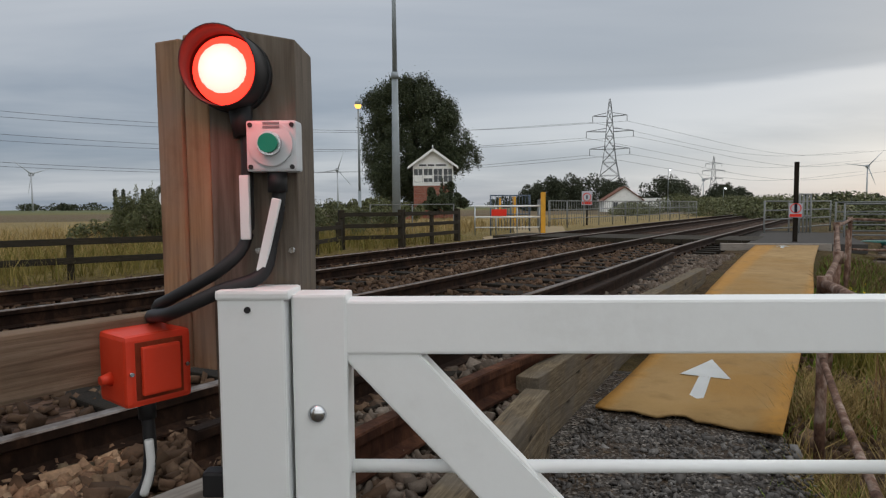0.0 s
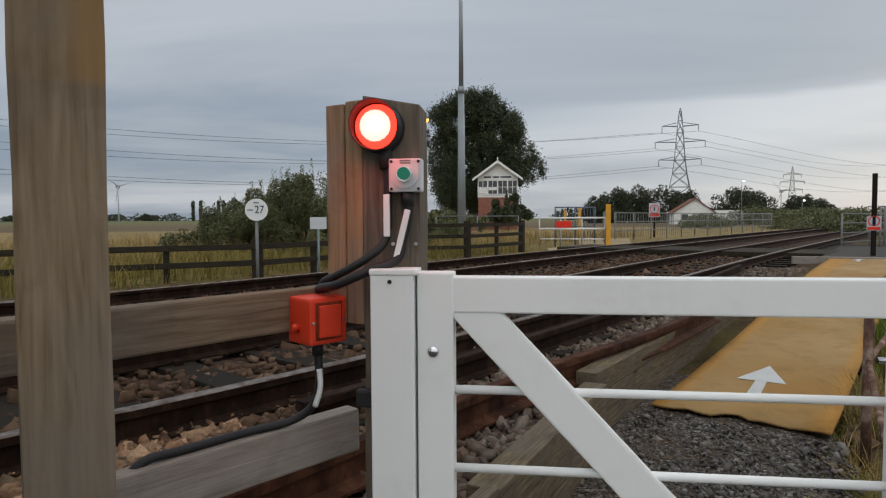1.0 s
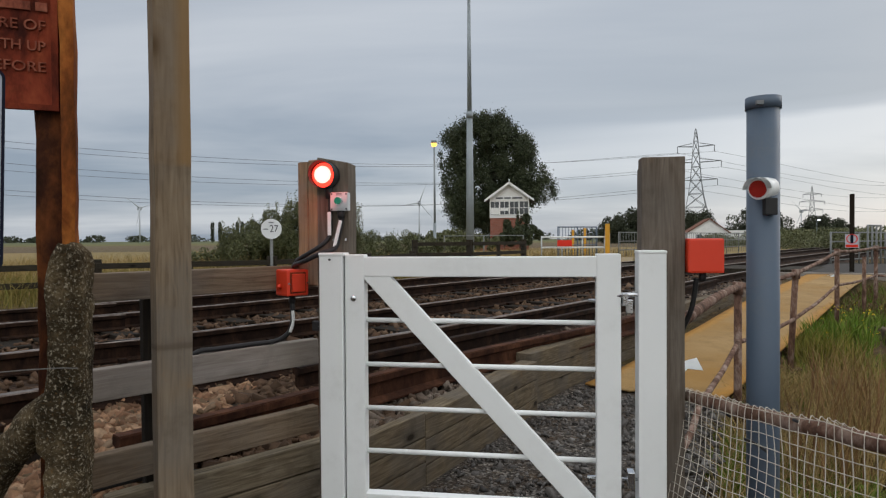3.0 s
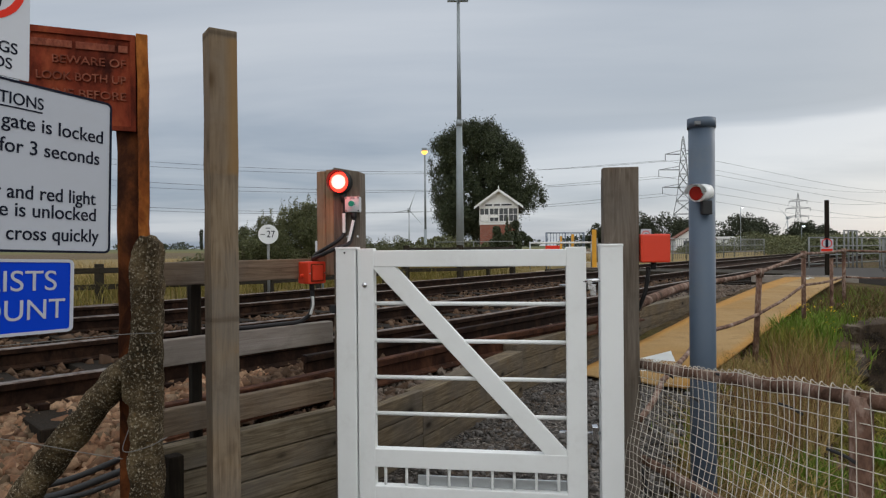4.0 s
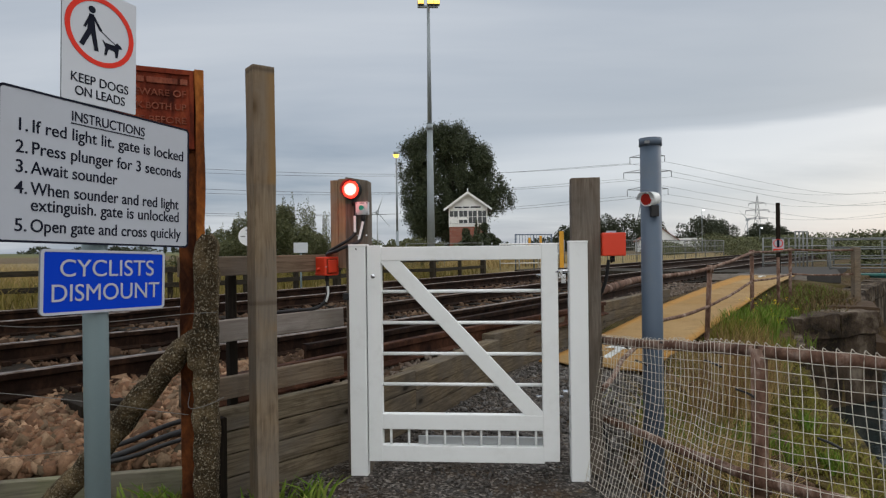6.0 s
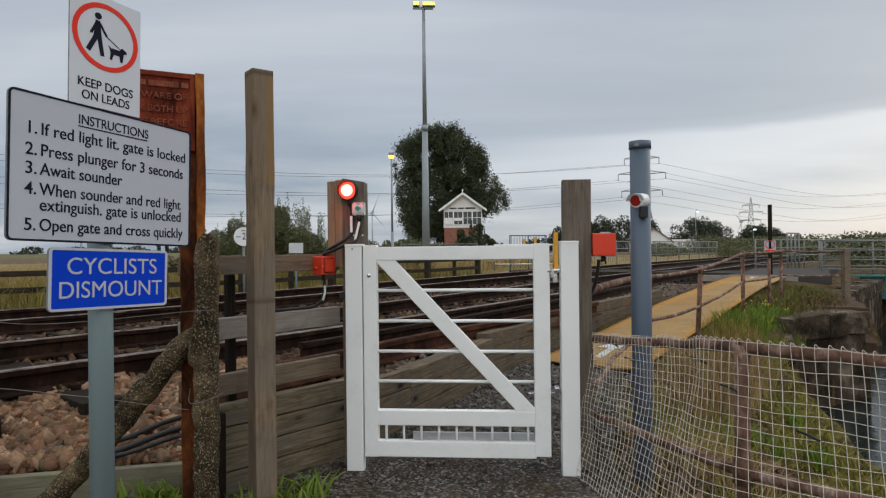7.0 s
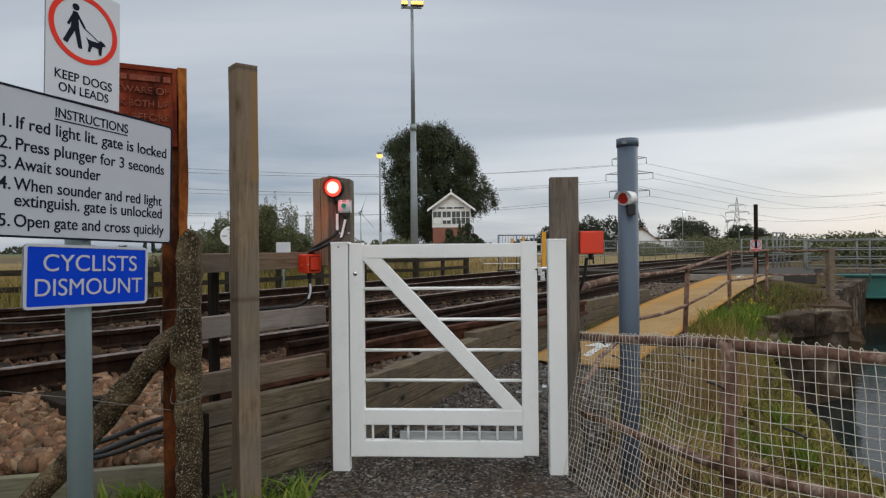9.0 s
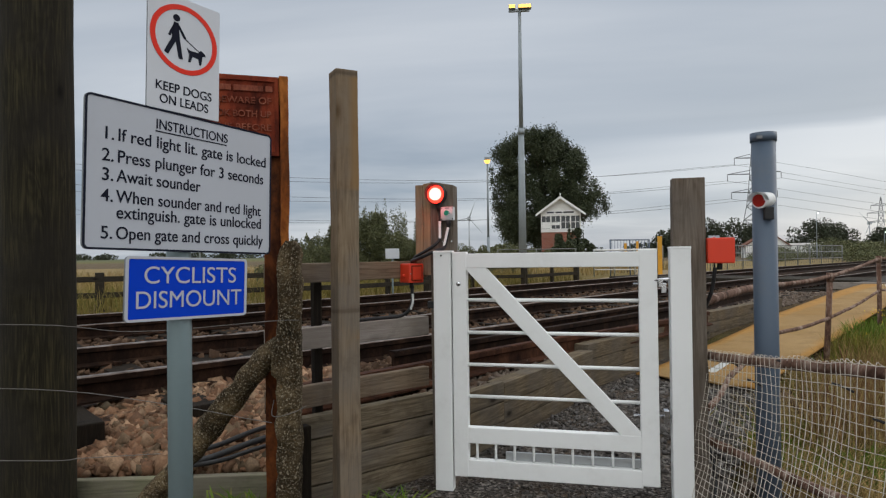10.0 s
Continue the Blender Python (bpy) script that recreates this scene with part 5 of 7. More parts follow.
# ---- mesh fence of pipes by the quay ----
def mesh_fence():
    t = thing("mesh_fence", "low rusty pipe fence hung with square wire mesh", "fence")
    A, C, D = Vector((1.26, 0.83, 0.690)), Vector((1.452, -0.286, 0.812)), Vector((3.1, -2.05, 0.80))
    part("top_pipe", jitter(H([A, (1.33, 0.45, 0.728), (1.40, 0.05, 0.775), C], 0.021, 12, 6), 0.002, 12), RUSTPIPE, t)
    part("top_pipe", jitter(H([C, (1.78, -0.62, 0.808), (2.4, -1.3, 0.803), D], 0.022, 12, 8), 0.002, 12), RUSTPIPE, t)
    part("low_pipe", jitter(H([(1.25, 0.80, 0.30), (1.35, 0.25, 0.33), (1.44, -0.27, 0.37)], 0.019, 10, 6), 0.002, 12), RUSTPIPE, t)
    part("low_pipe", jitter(H([(1.45, -0.29, 0.37), (1.9, -0.77, 0.36), (3.1, -2.05, 0.36)], 0.020, 10, 6), 0.002, 12), RUSTPIPE, t)
    part("post", jitter(T((1.452, -0.286, -0.2), (1.452, -0.286, 0.82), 0.027, seg=14), 0.003, 12), RUSTPIPE, t)
    part("post", jitter(T((2.95, -1.9, -0.2), (2.95, -1.9, 0.83), 0.027, seg=14), 0.003, 12), RUSTPIPE, t)
    part("joint", jitter(T((1.452, -0.286, 0.33), (1.452, -0.286, 0.42), 0.036, seg=14), 0.003, 12), RUSTPIPE, t)
    # the mesh bulges and leans towards the path at its foot
    top = smooth_line([A, (1.33, 0.45, 0.728), (1.40, 0.05, 0.775), C, (1.78, -0.62, 0.808), (2.4, -1.3, 0.803), D], 12)
    nv = 24
    L = [0.0]
    for p, q in zip(top, top[1:]):
        L.append(L[-1] + (q - p).length)

    def at(u, v):
        s = u * L[-1]
        i = max(k for k in range(len(L) - 1) if L[k] <= s + 1e-9)
        p = top[i].lerp(top[i + 1], (s - L[i]) / (L[i + 1] - L[i]))
        d = (top[i + 1] - top[i]).normalized()
        side = Vector((d.y, -d.x, 0)).normalized()
        lean = 0.02 + 0.17 * v ** 1.6 * (1.0 - 0.5 * u) + 0.02 * math.sin(u * 21 + v * 4) * v + 0.018 * noise.noise((u * 26, v * 5, 3))
        sway = 0.05 * v + 0.012 * noise.noise((u * 31, v * 6, 8))
        return p + side * lean + Vector((d.x * sway, d.y * sway, 0.022 * (1 - v) - (p.z + 0.01) * v + 0.010 * noise.noise((u * 24, v * 7, 5))))
    corner = 1.14 / L[-1]
    for u in [corner * i / 36 for i in range(36)] + [corner + (1 - corner) * i / 72 for i in range(73)]:
        pts = [Vector(at(u, k / 6)) for k in range(7)]
        pts[0:0] = [pts[0] + Vector((0.05, 0.02, -0.045)), pts[0] + Vector((0.038, 0.014, -0.012)), pts[0] + Vector((0.018, 0.005, 0.001))]
        part("mesh_wire", H(pts, 0.0013, 5, 4), WIRE, t)
    for k in range(nv + 1):
        v = (k / nv) ** 0.96
        pts = [Vector(at(i / 60, v)) for i in range(61)]
        part("mesh_wire", H(pts, 0.0012, 5, 1), WIRE, t)
    for u, v, s in ((0.05, 0.05, 1), (0.10, 0.14, 1), (0.155, 0.02, 1), (0.24, 0.1, 1), (0.30, 0.2, 1), (0.37, 0.33, 1)):
        a = Vector(at(u, v))
        part("cable_tie", H([a + Vector((0, 0.0, 0.01)), a + Vector((0.02, -0.035, 0.004)), a + Vector((0.03, -0.07, -0.004))], 0.0045, 6, 4), BLACK, t, "black cable tie")


mesh_fence()


# ---- tubular handrail along the walkway ----
def handrail():
    t = thing("handrail", "rusty tubular handrail on leaning posts beside the walkway", "handrail")
    tops = [Vector(p) for p in ((1.27, 0.92, 0.94), (2.39, 2.93, 0.91), (3.47, 4.19, 0.93), (5.04, 6.18, 1.07), (6.85, 8.2, 1.08), (8.1, 8.3, 1.06))]
    base = (None, 0.02, 0.24, 0.28, 0.25, 0.0)
    for i, p in enumerate(tops):
        if base[i] is None:
            continue
        thick = 0.026 if i < 5 else 0.055
        lean = Vector((-0.05, 0.02, 0)) if i == 2 else Vector((0, 0, 0))
        post = jitter(T((p.x + lean.x, p.y + lean.y, base[i] - 0.35), (p.x, p.y, p.z + 0.02), thick, seg=12), 0.003, 9, i) if i < 5 else worn_post((p.x - thick, p.y - thick, -0.4), (p.x + thick, p.y + thick, p.z + 0.05), 0.008, 8, 0.008, 3)
        part("post", post, RUSTPIPE if i < 5 else WOOD_BOARD, t)
        if i < 5:
            part("coupling", T((p.x, p.y, p.z - 0.05), (p.x, p.y, p.z + 0.035), 0.034, seg=12), RUSTPIPE, t)
    for k, (a, b) in enumerate(zip(tops, tops[1:])):
        part("rail", jitter(H([a, (a + b) / 2 + Vector((0, 0, 0.014 if k == 0 else -0.012)), b], 0.023 if k == 0 else 0.019, 10, 6), 0.003, 5), RUSTPIPE, t)
    low = [Vector(p) for p in ((1.36, 1.18, 0.36), (1.67, 1.755, 0.42), (2.39, 2.93, 0.53), (3.45, 4.18, 0.53), (5.04, 6.18, 0.67), (6.85, 8.2, 0.66), (8.1, 8.3, 0.64))]
    for a, b in zip(low, low[1:]):
        part("rail", jitter(H([a, (a + b) / 2 - Vector((0, 0, 0.02)), b], 0.016, 10, 6), 0.003, 5), RUSTPIPE, t)


handrail()
part_post = jitter(T((0, 0, -0.3), (0, 0, 0.82), 0.024, seg=12), 0.003, 7)
solo("stub_post", part_post, RUSTPIPE, "thin rusty stub post beside the handrail", "post", at=pose(6.13, 7.36, 0.15))


# ---- quay ----
def quay():
    for i, (a, b) in enumerate(zip(QUAY_EDGE, QUAY_EDGE[1:])):
        d = Vector((b[0] - a[0], b[1] - a[1], 0))
        ang = math.atan2(d.y, d.x)
        n = max(1, round(d.length / 0.9))
        zt = -0.22 if b[1] < 6 else (-0.12 if b[1] < 6.5 else 0.13)
        for k in range(n):
            bm = bmesh.new()
            L = d.length / n
            box(bm, (0.004, -0.10, zt - 0.34), (L - 0.004, 0.42, zt + 0.012 * ((k * 7) % 3)), 0.02)
            bmesh.ops.subdivide_edges(bm, edges=[e for e in bm.edges if e.calc_length() > 0.25], cuts=3, use_grid_fill=True)
            jitter(bm, 0.05 if b[1] < 6 else 0.03, 5.0, i * 5 + k)
            jitter(bm, 0.02, 14.0, i + k)
            p = Vector((*a, 0)) + d * (k / n)
            solo("coping_stone", bm, MOSS if b[1] < 6 else QUAY, "mossy stone coping block along the quay", "coping stone", "quay coping", at=Matrix.Translation(p) @ Matrix.Rotation(ang, 4, "Z"))
        bm = bmesh.new()
        box(bm, (-0.02, -0.04, -2.6), (d.length + 0.02, 0.40, zt - 0.345), 0)
        solo("quay_wall", bm, QUAY, "dark stained stone wall of the quay", "wall", kind="structure", at=Matrix.Translation((*a, 0)) @ Matrix.Rotation(ang, 4, "Z"))


quay()


def abutment():
    """Squared concrete end of the bridge with a wing wall sloping down to the bank."""
    t = thing("bridge_abutment", "weathered brown concrete bridge abutment with a sloping wing wall", "abutment", pose(6.78, 7.62, 0, 0, 0, -31))

    def rough(bm, seed, amount=0.03):
        bmesh.ops.subdivide_edges(bm, edges=[e for e in bm.edges if e.calc_length() > 0.2], cuts=4, use_grid_fill=True)
        jitter(bm, amount, 2.6, seed)
        return jitter(bm, amount * 0.45, 11.0, seed + 3)

    part("coping_slab", rough(B(((-0.02, 0.0, -0.15), (0.98, 1.3, 0.17)), bev=0.03), 2, 0.045), RUBBLE, t, "chipped thick coping slab")
    part("recessed_course", rough(B(((0.02, 0.10, -0.36), (0.92, 1.2, -0.16)), bev=0.02), 5), QUAY, t)
    part("ledge", rough(B(((-0.25, -0.10, -0.62), (1.06, 1.2, -0.36)), bev=0.02), 7, 0.02), RUBBLE, t, "pale worn ledge")
    part("face", rough(B(((-0.20, 0.0, -2.6), (1.0, 1.2, -0.63)), bev=0.02), 9, 0.02), QUAY, t)
    bm = bmesh.new()
    n = 10
    rows = []
    for k in range(n + 1):
        f = k / n
        x, y, z = -0.05 - 0.52 * f, 0.02 - 1.22 * f, 0.17 - 0.46 * f
        rows.append([bm.verts.new(p) for p in ((x + 0.14, y - 0.07, z - 0.02), (x - 0.16, y + 0.08, z), (x - 0.18, y + 0.09, -2.6), (x + 0.16, y - 0.08, -2.6))])
    for r, q in zip(rows, rows[1:]):
        for k in range(4):
            bm.faces.new((r[k], r[(k + 1) % 4], q[(k + 1) % 4], q[k]))
    bm.faces.new(rows[0])
    bm.faces.new(rows[-1])
    bmesh.ops.recalc_face_normals(bm, faces=bm.faces)
    part("wing_wall", jitter(bm, 0.02, 4.0, 1), RUBBLE, t, "sloping wing wall")


abutment()

# ---- bridge over the canal, with its steel railings ----
def bridge():
    t = thing("canal_bridge", "teal painted girder bridge carrying steel railings", "bridge")
    m = pose(13.2, 16.2, 0, 0, 0, -22)
    bm = bmesh.new()
    box(bm, (0.3, 0, -0.42), (22, 0.3, 0.22), 0.01)
    box(bm, (0.3, -0.12, 0.20), (22, 0.4, 0.26), 0.01)
    box(bm, (0.3, -0.12, -0.46), (22, 0.4, -0.40), 0.01)
    for k in range(12):
        box(bm, (0.5 + k * 1.8, -0.10, -0.40), (0.53 + k * 1.8, 0, 0.20))
    bmesh.ops.transform(bm, matrix=m, verts=bm.verts[:])
    part("girder", bm, TEAL, t)
    bm = bmesh.new()
    box(bm, (-2.0, 0.42, 0.12), (22, 7.0, 0.27))
    bmesh.ops.transform(bm, matrix=m, verts=bm.verts[:])
    part("deck", bm, WOOD_DARK, t)


bridge()


def railing(label, pts, z0, h, rails, r, material, name="steel_railing", spacing=1.6, group="galvanised railings", bars=0):
    """Posts and rails along a broken line on the ground."""
    t = thing(name, label, "railing", group=group)
    for a, b in zip(pts, pts[1:]):
        a, b = Vector((*a, z0)), Vector((*b, z0))
        n = max(1, round((b - a).length / spacing))
        for k in range(n + 1):
            p = a.lerp(b, k / n)
            part("post", T((p.x, p.y, z0 - 0.15), (p.x, p.y, z0 + h), r * 1.25, seg=8), material, t)
        for i in range(rails):
            z = Vector((0, 0, h * (1 - i / max(rails, 1)) - r))
            part("rail", T(a + z, b + z, r, seg=8), material, t)
        if bars:
            nb = round((b - a).length / bars)
            for k in range(nb):
                p = a.lerp(b, (k + 0.5) / nb)
                part("bar", T((p.x, p.y, z0 + 0.08), (p.x, p.y, z0 + h - r), r * 0.45, seg=6), material, t)
    return t


railing("galvanised tube railing beside the bridge", [(12.2, 14.9), (14.8, 13.3)], 0.25, 1.05, 4, 0.020, RAILING)
railing("galvanised tube railing along the bridge deck", [(13.3, 16.6), (20, 13.9)], 0.27, 1.08, 4, 0.020, RAILING)
railing("galvanised tube railing behind the crossing", [(11.8, 17.6), (16.2, 20.5)], 0.3, 1.1, 4, 0.021, RAILING)
railing("tall galvanised frame by the bridge end", [(12.7, 17.3), (13.35, 17.7)], 0.3, 1.3, 2, 0.021, RAILING, spacing=0.3)


# ---- level crossing surface ----
def deck_panel(x, y, w, d, ang, z, label, material=WOOD_FENCE):
    t = thing("crossing_panel", label, "crossing panel", pose(x, y, z, 0, 0, ang), "crossing panels")
    n = max(3, round(w / 0.26))
    for k in range(n):
        bm = B(((-w / 2 + w * k / n + 0.006, -d / 2, -0.12), (-w / 2 + w * (k + 1) / n - 0.006, d / 2, 0.0)), bev=0.008)
        part("plank", bm, material, t)


CR = Vector((9.35, 13.5, 0))
for off, w in ((-0.62, 0.9), (0.72, 1.2), (2.42, 1.75), (4.14, 1.2), (5.45, 1.0)):
    ln = offset_line(NEAR_LINE, off)
    p = min(ln, key=lambda q: abs((q.x - CR.x) * 0.64 + (q.y - CR.y) * 0.77 - 1.2))
    deck_panel(p.x, p.y, w, 2.2, -39, RAIL_TOP - 0.03, "worn dark timber crossing panel between the rails")


# ---- far side of the crossing ----
ribbon("crossing_apron", [(8.35, 13.05), (10.6, 16.0), (12.0, 18.0)], [(10.7, 12.35), (12.4, 14.9), (14.2, 17.0)], (0.425, 0.44, 0.44), ASPHALT, "dark worn road surface at the end of the walkway", "road", 0.2)
plank("apron_edge", (7.75, 13.0), (9.75, 12.20), 0.30, 0.455, 0.14, WOOD_PALE, "pale timber edge beam at the end of the walkway", "edge beam", "", 71)


def steel_gate():
    t = thing("steel_gate", "galvanised steel field gate across the far approach", "gate", pose(3.66, 20.9, 0.30, 0, 0, -11))
    for z in (0.30, 0.64, 1.0):
        part("rail", T((0, 0, z), (2.15, 0, z), 0.03 if z > 0.5 else 0.016, seg=8), WHITE_FAR, t)
    for x in (0.0, 0.7, 1.4, 2.15):
        part("upright", T((x, 0, 0.05), (x, 0, 1.04), 0.022, seg=8), GALV, t)
    part("sign_plate", B(((0.55, -0.05, 0.68), (1.05, -0.032, 0.90)), bev=0.004), SIGNRED, t, "red notice plate")


steel_gate()
bm = B(((-0.075, -0.075, -0.2), (0.075, 0.075, 1.42)), bev=0.006)
YP = solo("yellow_post", bm, YELLOW, "square yellow painted steel post by the crossing", "post", "yellow posts", at=pose(5.86, 20.44, 0.33, 0, 0, -12))
copy_thing(YP, pose(7.21, 30.40, 0.35, 0, 0, -12))
copy_thing(YP, pose(7.78, 36.42, 0.35, 0, 0, -12))
railing("grey steel palisade railing on the far approach", [(5.9, 20.9), (7.6, 27.5), (8.6, 31)], 0.3, 1.25, 2, 0.022, RAILING, bars=0.18, spacing=2.2)
railing("blue-grey barred railing behind the field gate", [(4.6, 23.0), (6.2, 23.5)], 0.32, 1.4, 2, 0.022, BLUEGREY, bars=0.13, spacing=0.8)
railing("single grey tube barrier behind the timber fence", [(0.2, 25.0), (3.5, 25.0)], 0.25, 1.16, 1, 0.018, RAILING, spacing=1.65)
railing("grey timber and steel railing past the crossing", [(8.4, 28.5), (15, 35.5), (24, 44)], 0.3, 1.25, 3, 0.024, RAILING, bars=0.28, spacing=1.8)
ribbon("far_path", [(3.4, 17.6), (3.6, 19.2), (5.4, 22.5), (7, 30)], [(5.9, 18.6), (6.2, 20.2), (7.6, 23.5), (9.5, 30)], (0.36, 0.36, 0.34, 0.32), SAND, "sandy approach path on the far side", "path", 0.1)


def notice(x, y, z, h, w, hh, label, extra=False):
    t = thing("notice_sign", label, "sign", pose(x, y, z, 0, 0, -math.degrees(math.atan2(x, y + 1.5))), "trackside notices")
    part("post", B(((-0.05, 0, -0.2), (0.05, 0.08, h)), bev=0.005), WOOD_DARK, t)
    zc = 0.85 if not extra else h - 0.35
    part("plate", panel(w, hh, 0.01, -0.012, -0.004), SIGNWHITE, t).location = (0, 0, zc)
    part("prohibition_ring", disc_ring(w * 0.34, w * 0.42, -0.016, -0.0125, 0, 0.05, 32), SIGNRED, t).location = (0, 0, zc)
    part("symbol_bar", B(((-0.03, -0.0165, -0.05), (0.03, -0.0125, 0.15))), INK, t).location = (0, 0, zc)
    part("text_band", B(((-w * 0.45, -0.016, -hh * 0.46), (w * 0.45, -0.0125, -hh * 0.26))), SIGNRED, t).location = (0, 0, zc)
    return t


notice(9.82, 13.47, 0.3, 1.95, 0.27, 0.32, "red and white no-trespass notice on a dark post")
notice(11.9, 33.3, 0.3, 1.75, 0.55, 0.75, "red and white notice on a post past the crossing", True)
t = thing("milepost_sign", "round white mileage disc on a slim post", "sign", pose(-2.95, 10.55, 0.2, 0, 0, 16))
part("post", T((0, 0.03, -0.2), (0, 0.03, 1.27), 0.028, seg=10), RAILING, t)
part("disc", T((0, 0.0, 1.27), (0, -0.02, 1.27), 0.19, seg=40), WHITE, t)
words("27", 0.19, INK, t, Matrix.Translation((-0.035, -0.022, 1.21)), name="numerals", depth=0.001, width=0.155)
part("text_bar", B(((-0.15, -0.0225, 1.255), (-0.06, -0.0200, 1.275))), SIGNBACK, t)
part("text_bar", B(((-0.05, -0.0225, 1.38), (0.04, -0.0200, 1.40))), SIGNBACK, t)
t = thing("small_notice", "small weathered grey notice board on a thin post", "sign", pose(-2.05, 11.4, 0.2, 0, 0, 12))
part("post", T((0, 0, -0.2), (0, 0, 1.0), 0.02, seg=8), SIGNPOLE, t)
part("board", B(((-0.15, -0.03, 0.92), (0.15, -0.012, 1.14)), bev=0.004), GREYBOX, t)


# ---- timber field fence behind the lines ----
def field_fence(pts, zt, label, rails=2, big=0.075):
    t = thing("field_fence", label, "fence", group="timber field fences")
    for a, b in zip(pts, pts[1:]):
        a, b = Vector((*a, 0.2)), Vector((*b, 0.2))
        d = b - a
        n = max(1, round(d.length / 1.75))
        ang = math.atan2(d.y, d.x)
        for k in range(n + 1):
            p = a.lerp(b, k / n)
            s = big if k % 2 == 0 else big * 0.62
            part("post", B(((-s, -s, -0.3), (s, s, zt + (0.06 if k % 2 == 0 else 0.0))), bev=0.008), WOOD_FENCE, t).matrix_local = Matrix.Translation(p) @ Matrix.Rotation(ang, 4, "Z")
        for i in range(rails):
            z = zt - 0.06 - i * (zt - 0.1) / rails
            part("rail", jitter(B(((0, -s - 0.03, z - 0.05), (d.length, -s, z + 0.05)), bev=0.006), 0.006, 1.5), WOOD_FENCE, t).matrix_local = Matrix.Translation(a) @ Matrix.Rotation(ang, 4, "Z")


field_fence([(-14.5, 4.5), (-9.5, 6.9), (-5.75, 9.6), (-3.1, 11.1), (-1.5, 13.3), (-0.6, 16.2)], 0.68, "low dark timber post-and-rail fence beside the field")
field_fence([(-0.55, 16.3), (1.0, 16.7), (2.85, 19.4)], 0.98, "dark timber post-and-rail fence beside the crossing", 3)


# ---- lamp columns ----
def flood_mast():
    t = thing("floodlight_mast", "tall tapered grey steel floodlight mast, lamps lit", "lamp mast", pose(1.45, 30.0, 0.2))
    part("lower_shaft", T((0, 0, -0.3), (0, 0, 7.1), 0.21, 0.145, 20), STEELFAR, t)
    part("collar", T((0, 0, 7.05), (0, 0, 7.35), 0.185, 0.16, 20), STEELFAR, t)
    part("upper_shaft", T((0, 0, 7.3), (0, 0, 13.35), 0.115, 0.075, 16), STEELFAR, t)
    h = part("lamp_head", B(((-0.55, -0.06, 13.3), (0.5, 0.06, 13.42)), bev=0.01), STEELFAR, t)
    for x in (-0.38, 0.1, 0.42):
        part("floodlight", B(((x - 0.17, -0.22, 13.42), (x + 0.17, 0.12, 13.62)), bev=0.03), STEELFAR, h)
        part("lit_lamp", B(((x - 0.15, -0.235, 13.44), (x + 0.15, -0.222, 13.60)), bev=0.004), SODIUM, h, "glowing amber lamp face")


flood_mast()


def street_lamp(x, y, z, h, r=0.07, lit=SODIUM, label="slim grey street lamp with an amber lamp alight", size=0.16):
    t = thing("street_lamp", label, "street lamp", pose(x, y, z))
    part("column", T((0, 0, -0.2), (0, 0, h * 0.35), r, r * 0.9, 12), STEELFAR, t)
    part("upper_column", T((0, 0, h * 0.35), (0, 0, h), r * 0.7, r * 0.5, 12), STEELFAR, t)
    part("arm", H([(0, 0, h - 0.02), (0.0, -0.15, h + 0.06), (0, -0.35, h + 0.08)], r * 0.4, 8, 4), STEELFAR, t)
    part("lantern", B(((-size * 0.7, -0.75, h + 0.04), (size * 0.7, -0.25, h + 0.16)), bev=0.03), STEELFAR, t)
    bm = bmesh.new()
    bmesh.ops.create_uvsphere(bm, u_segments=14, v_segments=8, radius=size, matrix=pose(0, -0.5, h + 0.02) @ Matrix.Diagonal((0.8, 1.2, 0.7, 1)))
    part("lit_bowl", bm, lit, t, "glowing lamp bowl")


street_lamp(-0.2, 25.5, 0.2, 5.0)
street_lamp(39.0, 79, 0.2, 5.6, 0.06, WHITE_LIT, "distant grey lamp column with a white lamp", 0.11)
street_lamp(52.0, 88, 0.2, 3.4, 0.06, WHITE_LIT, "distant lamp column with a white lamp alight", 0.15)


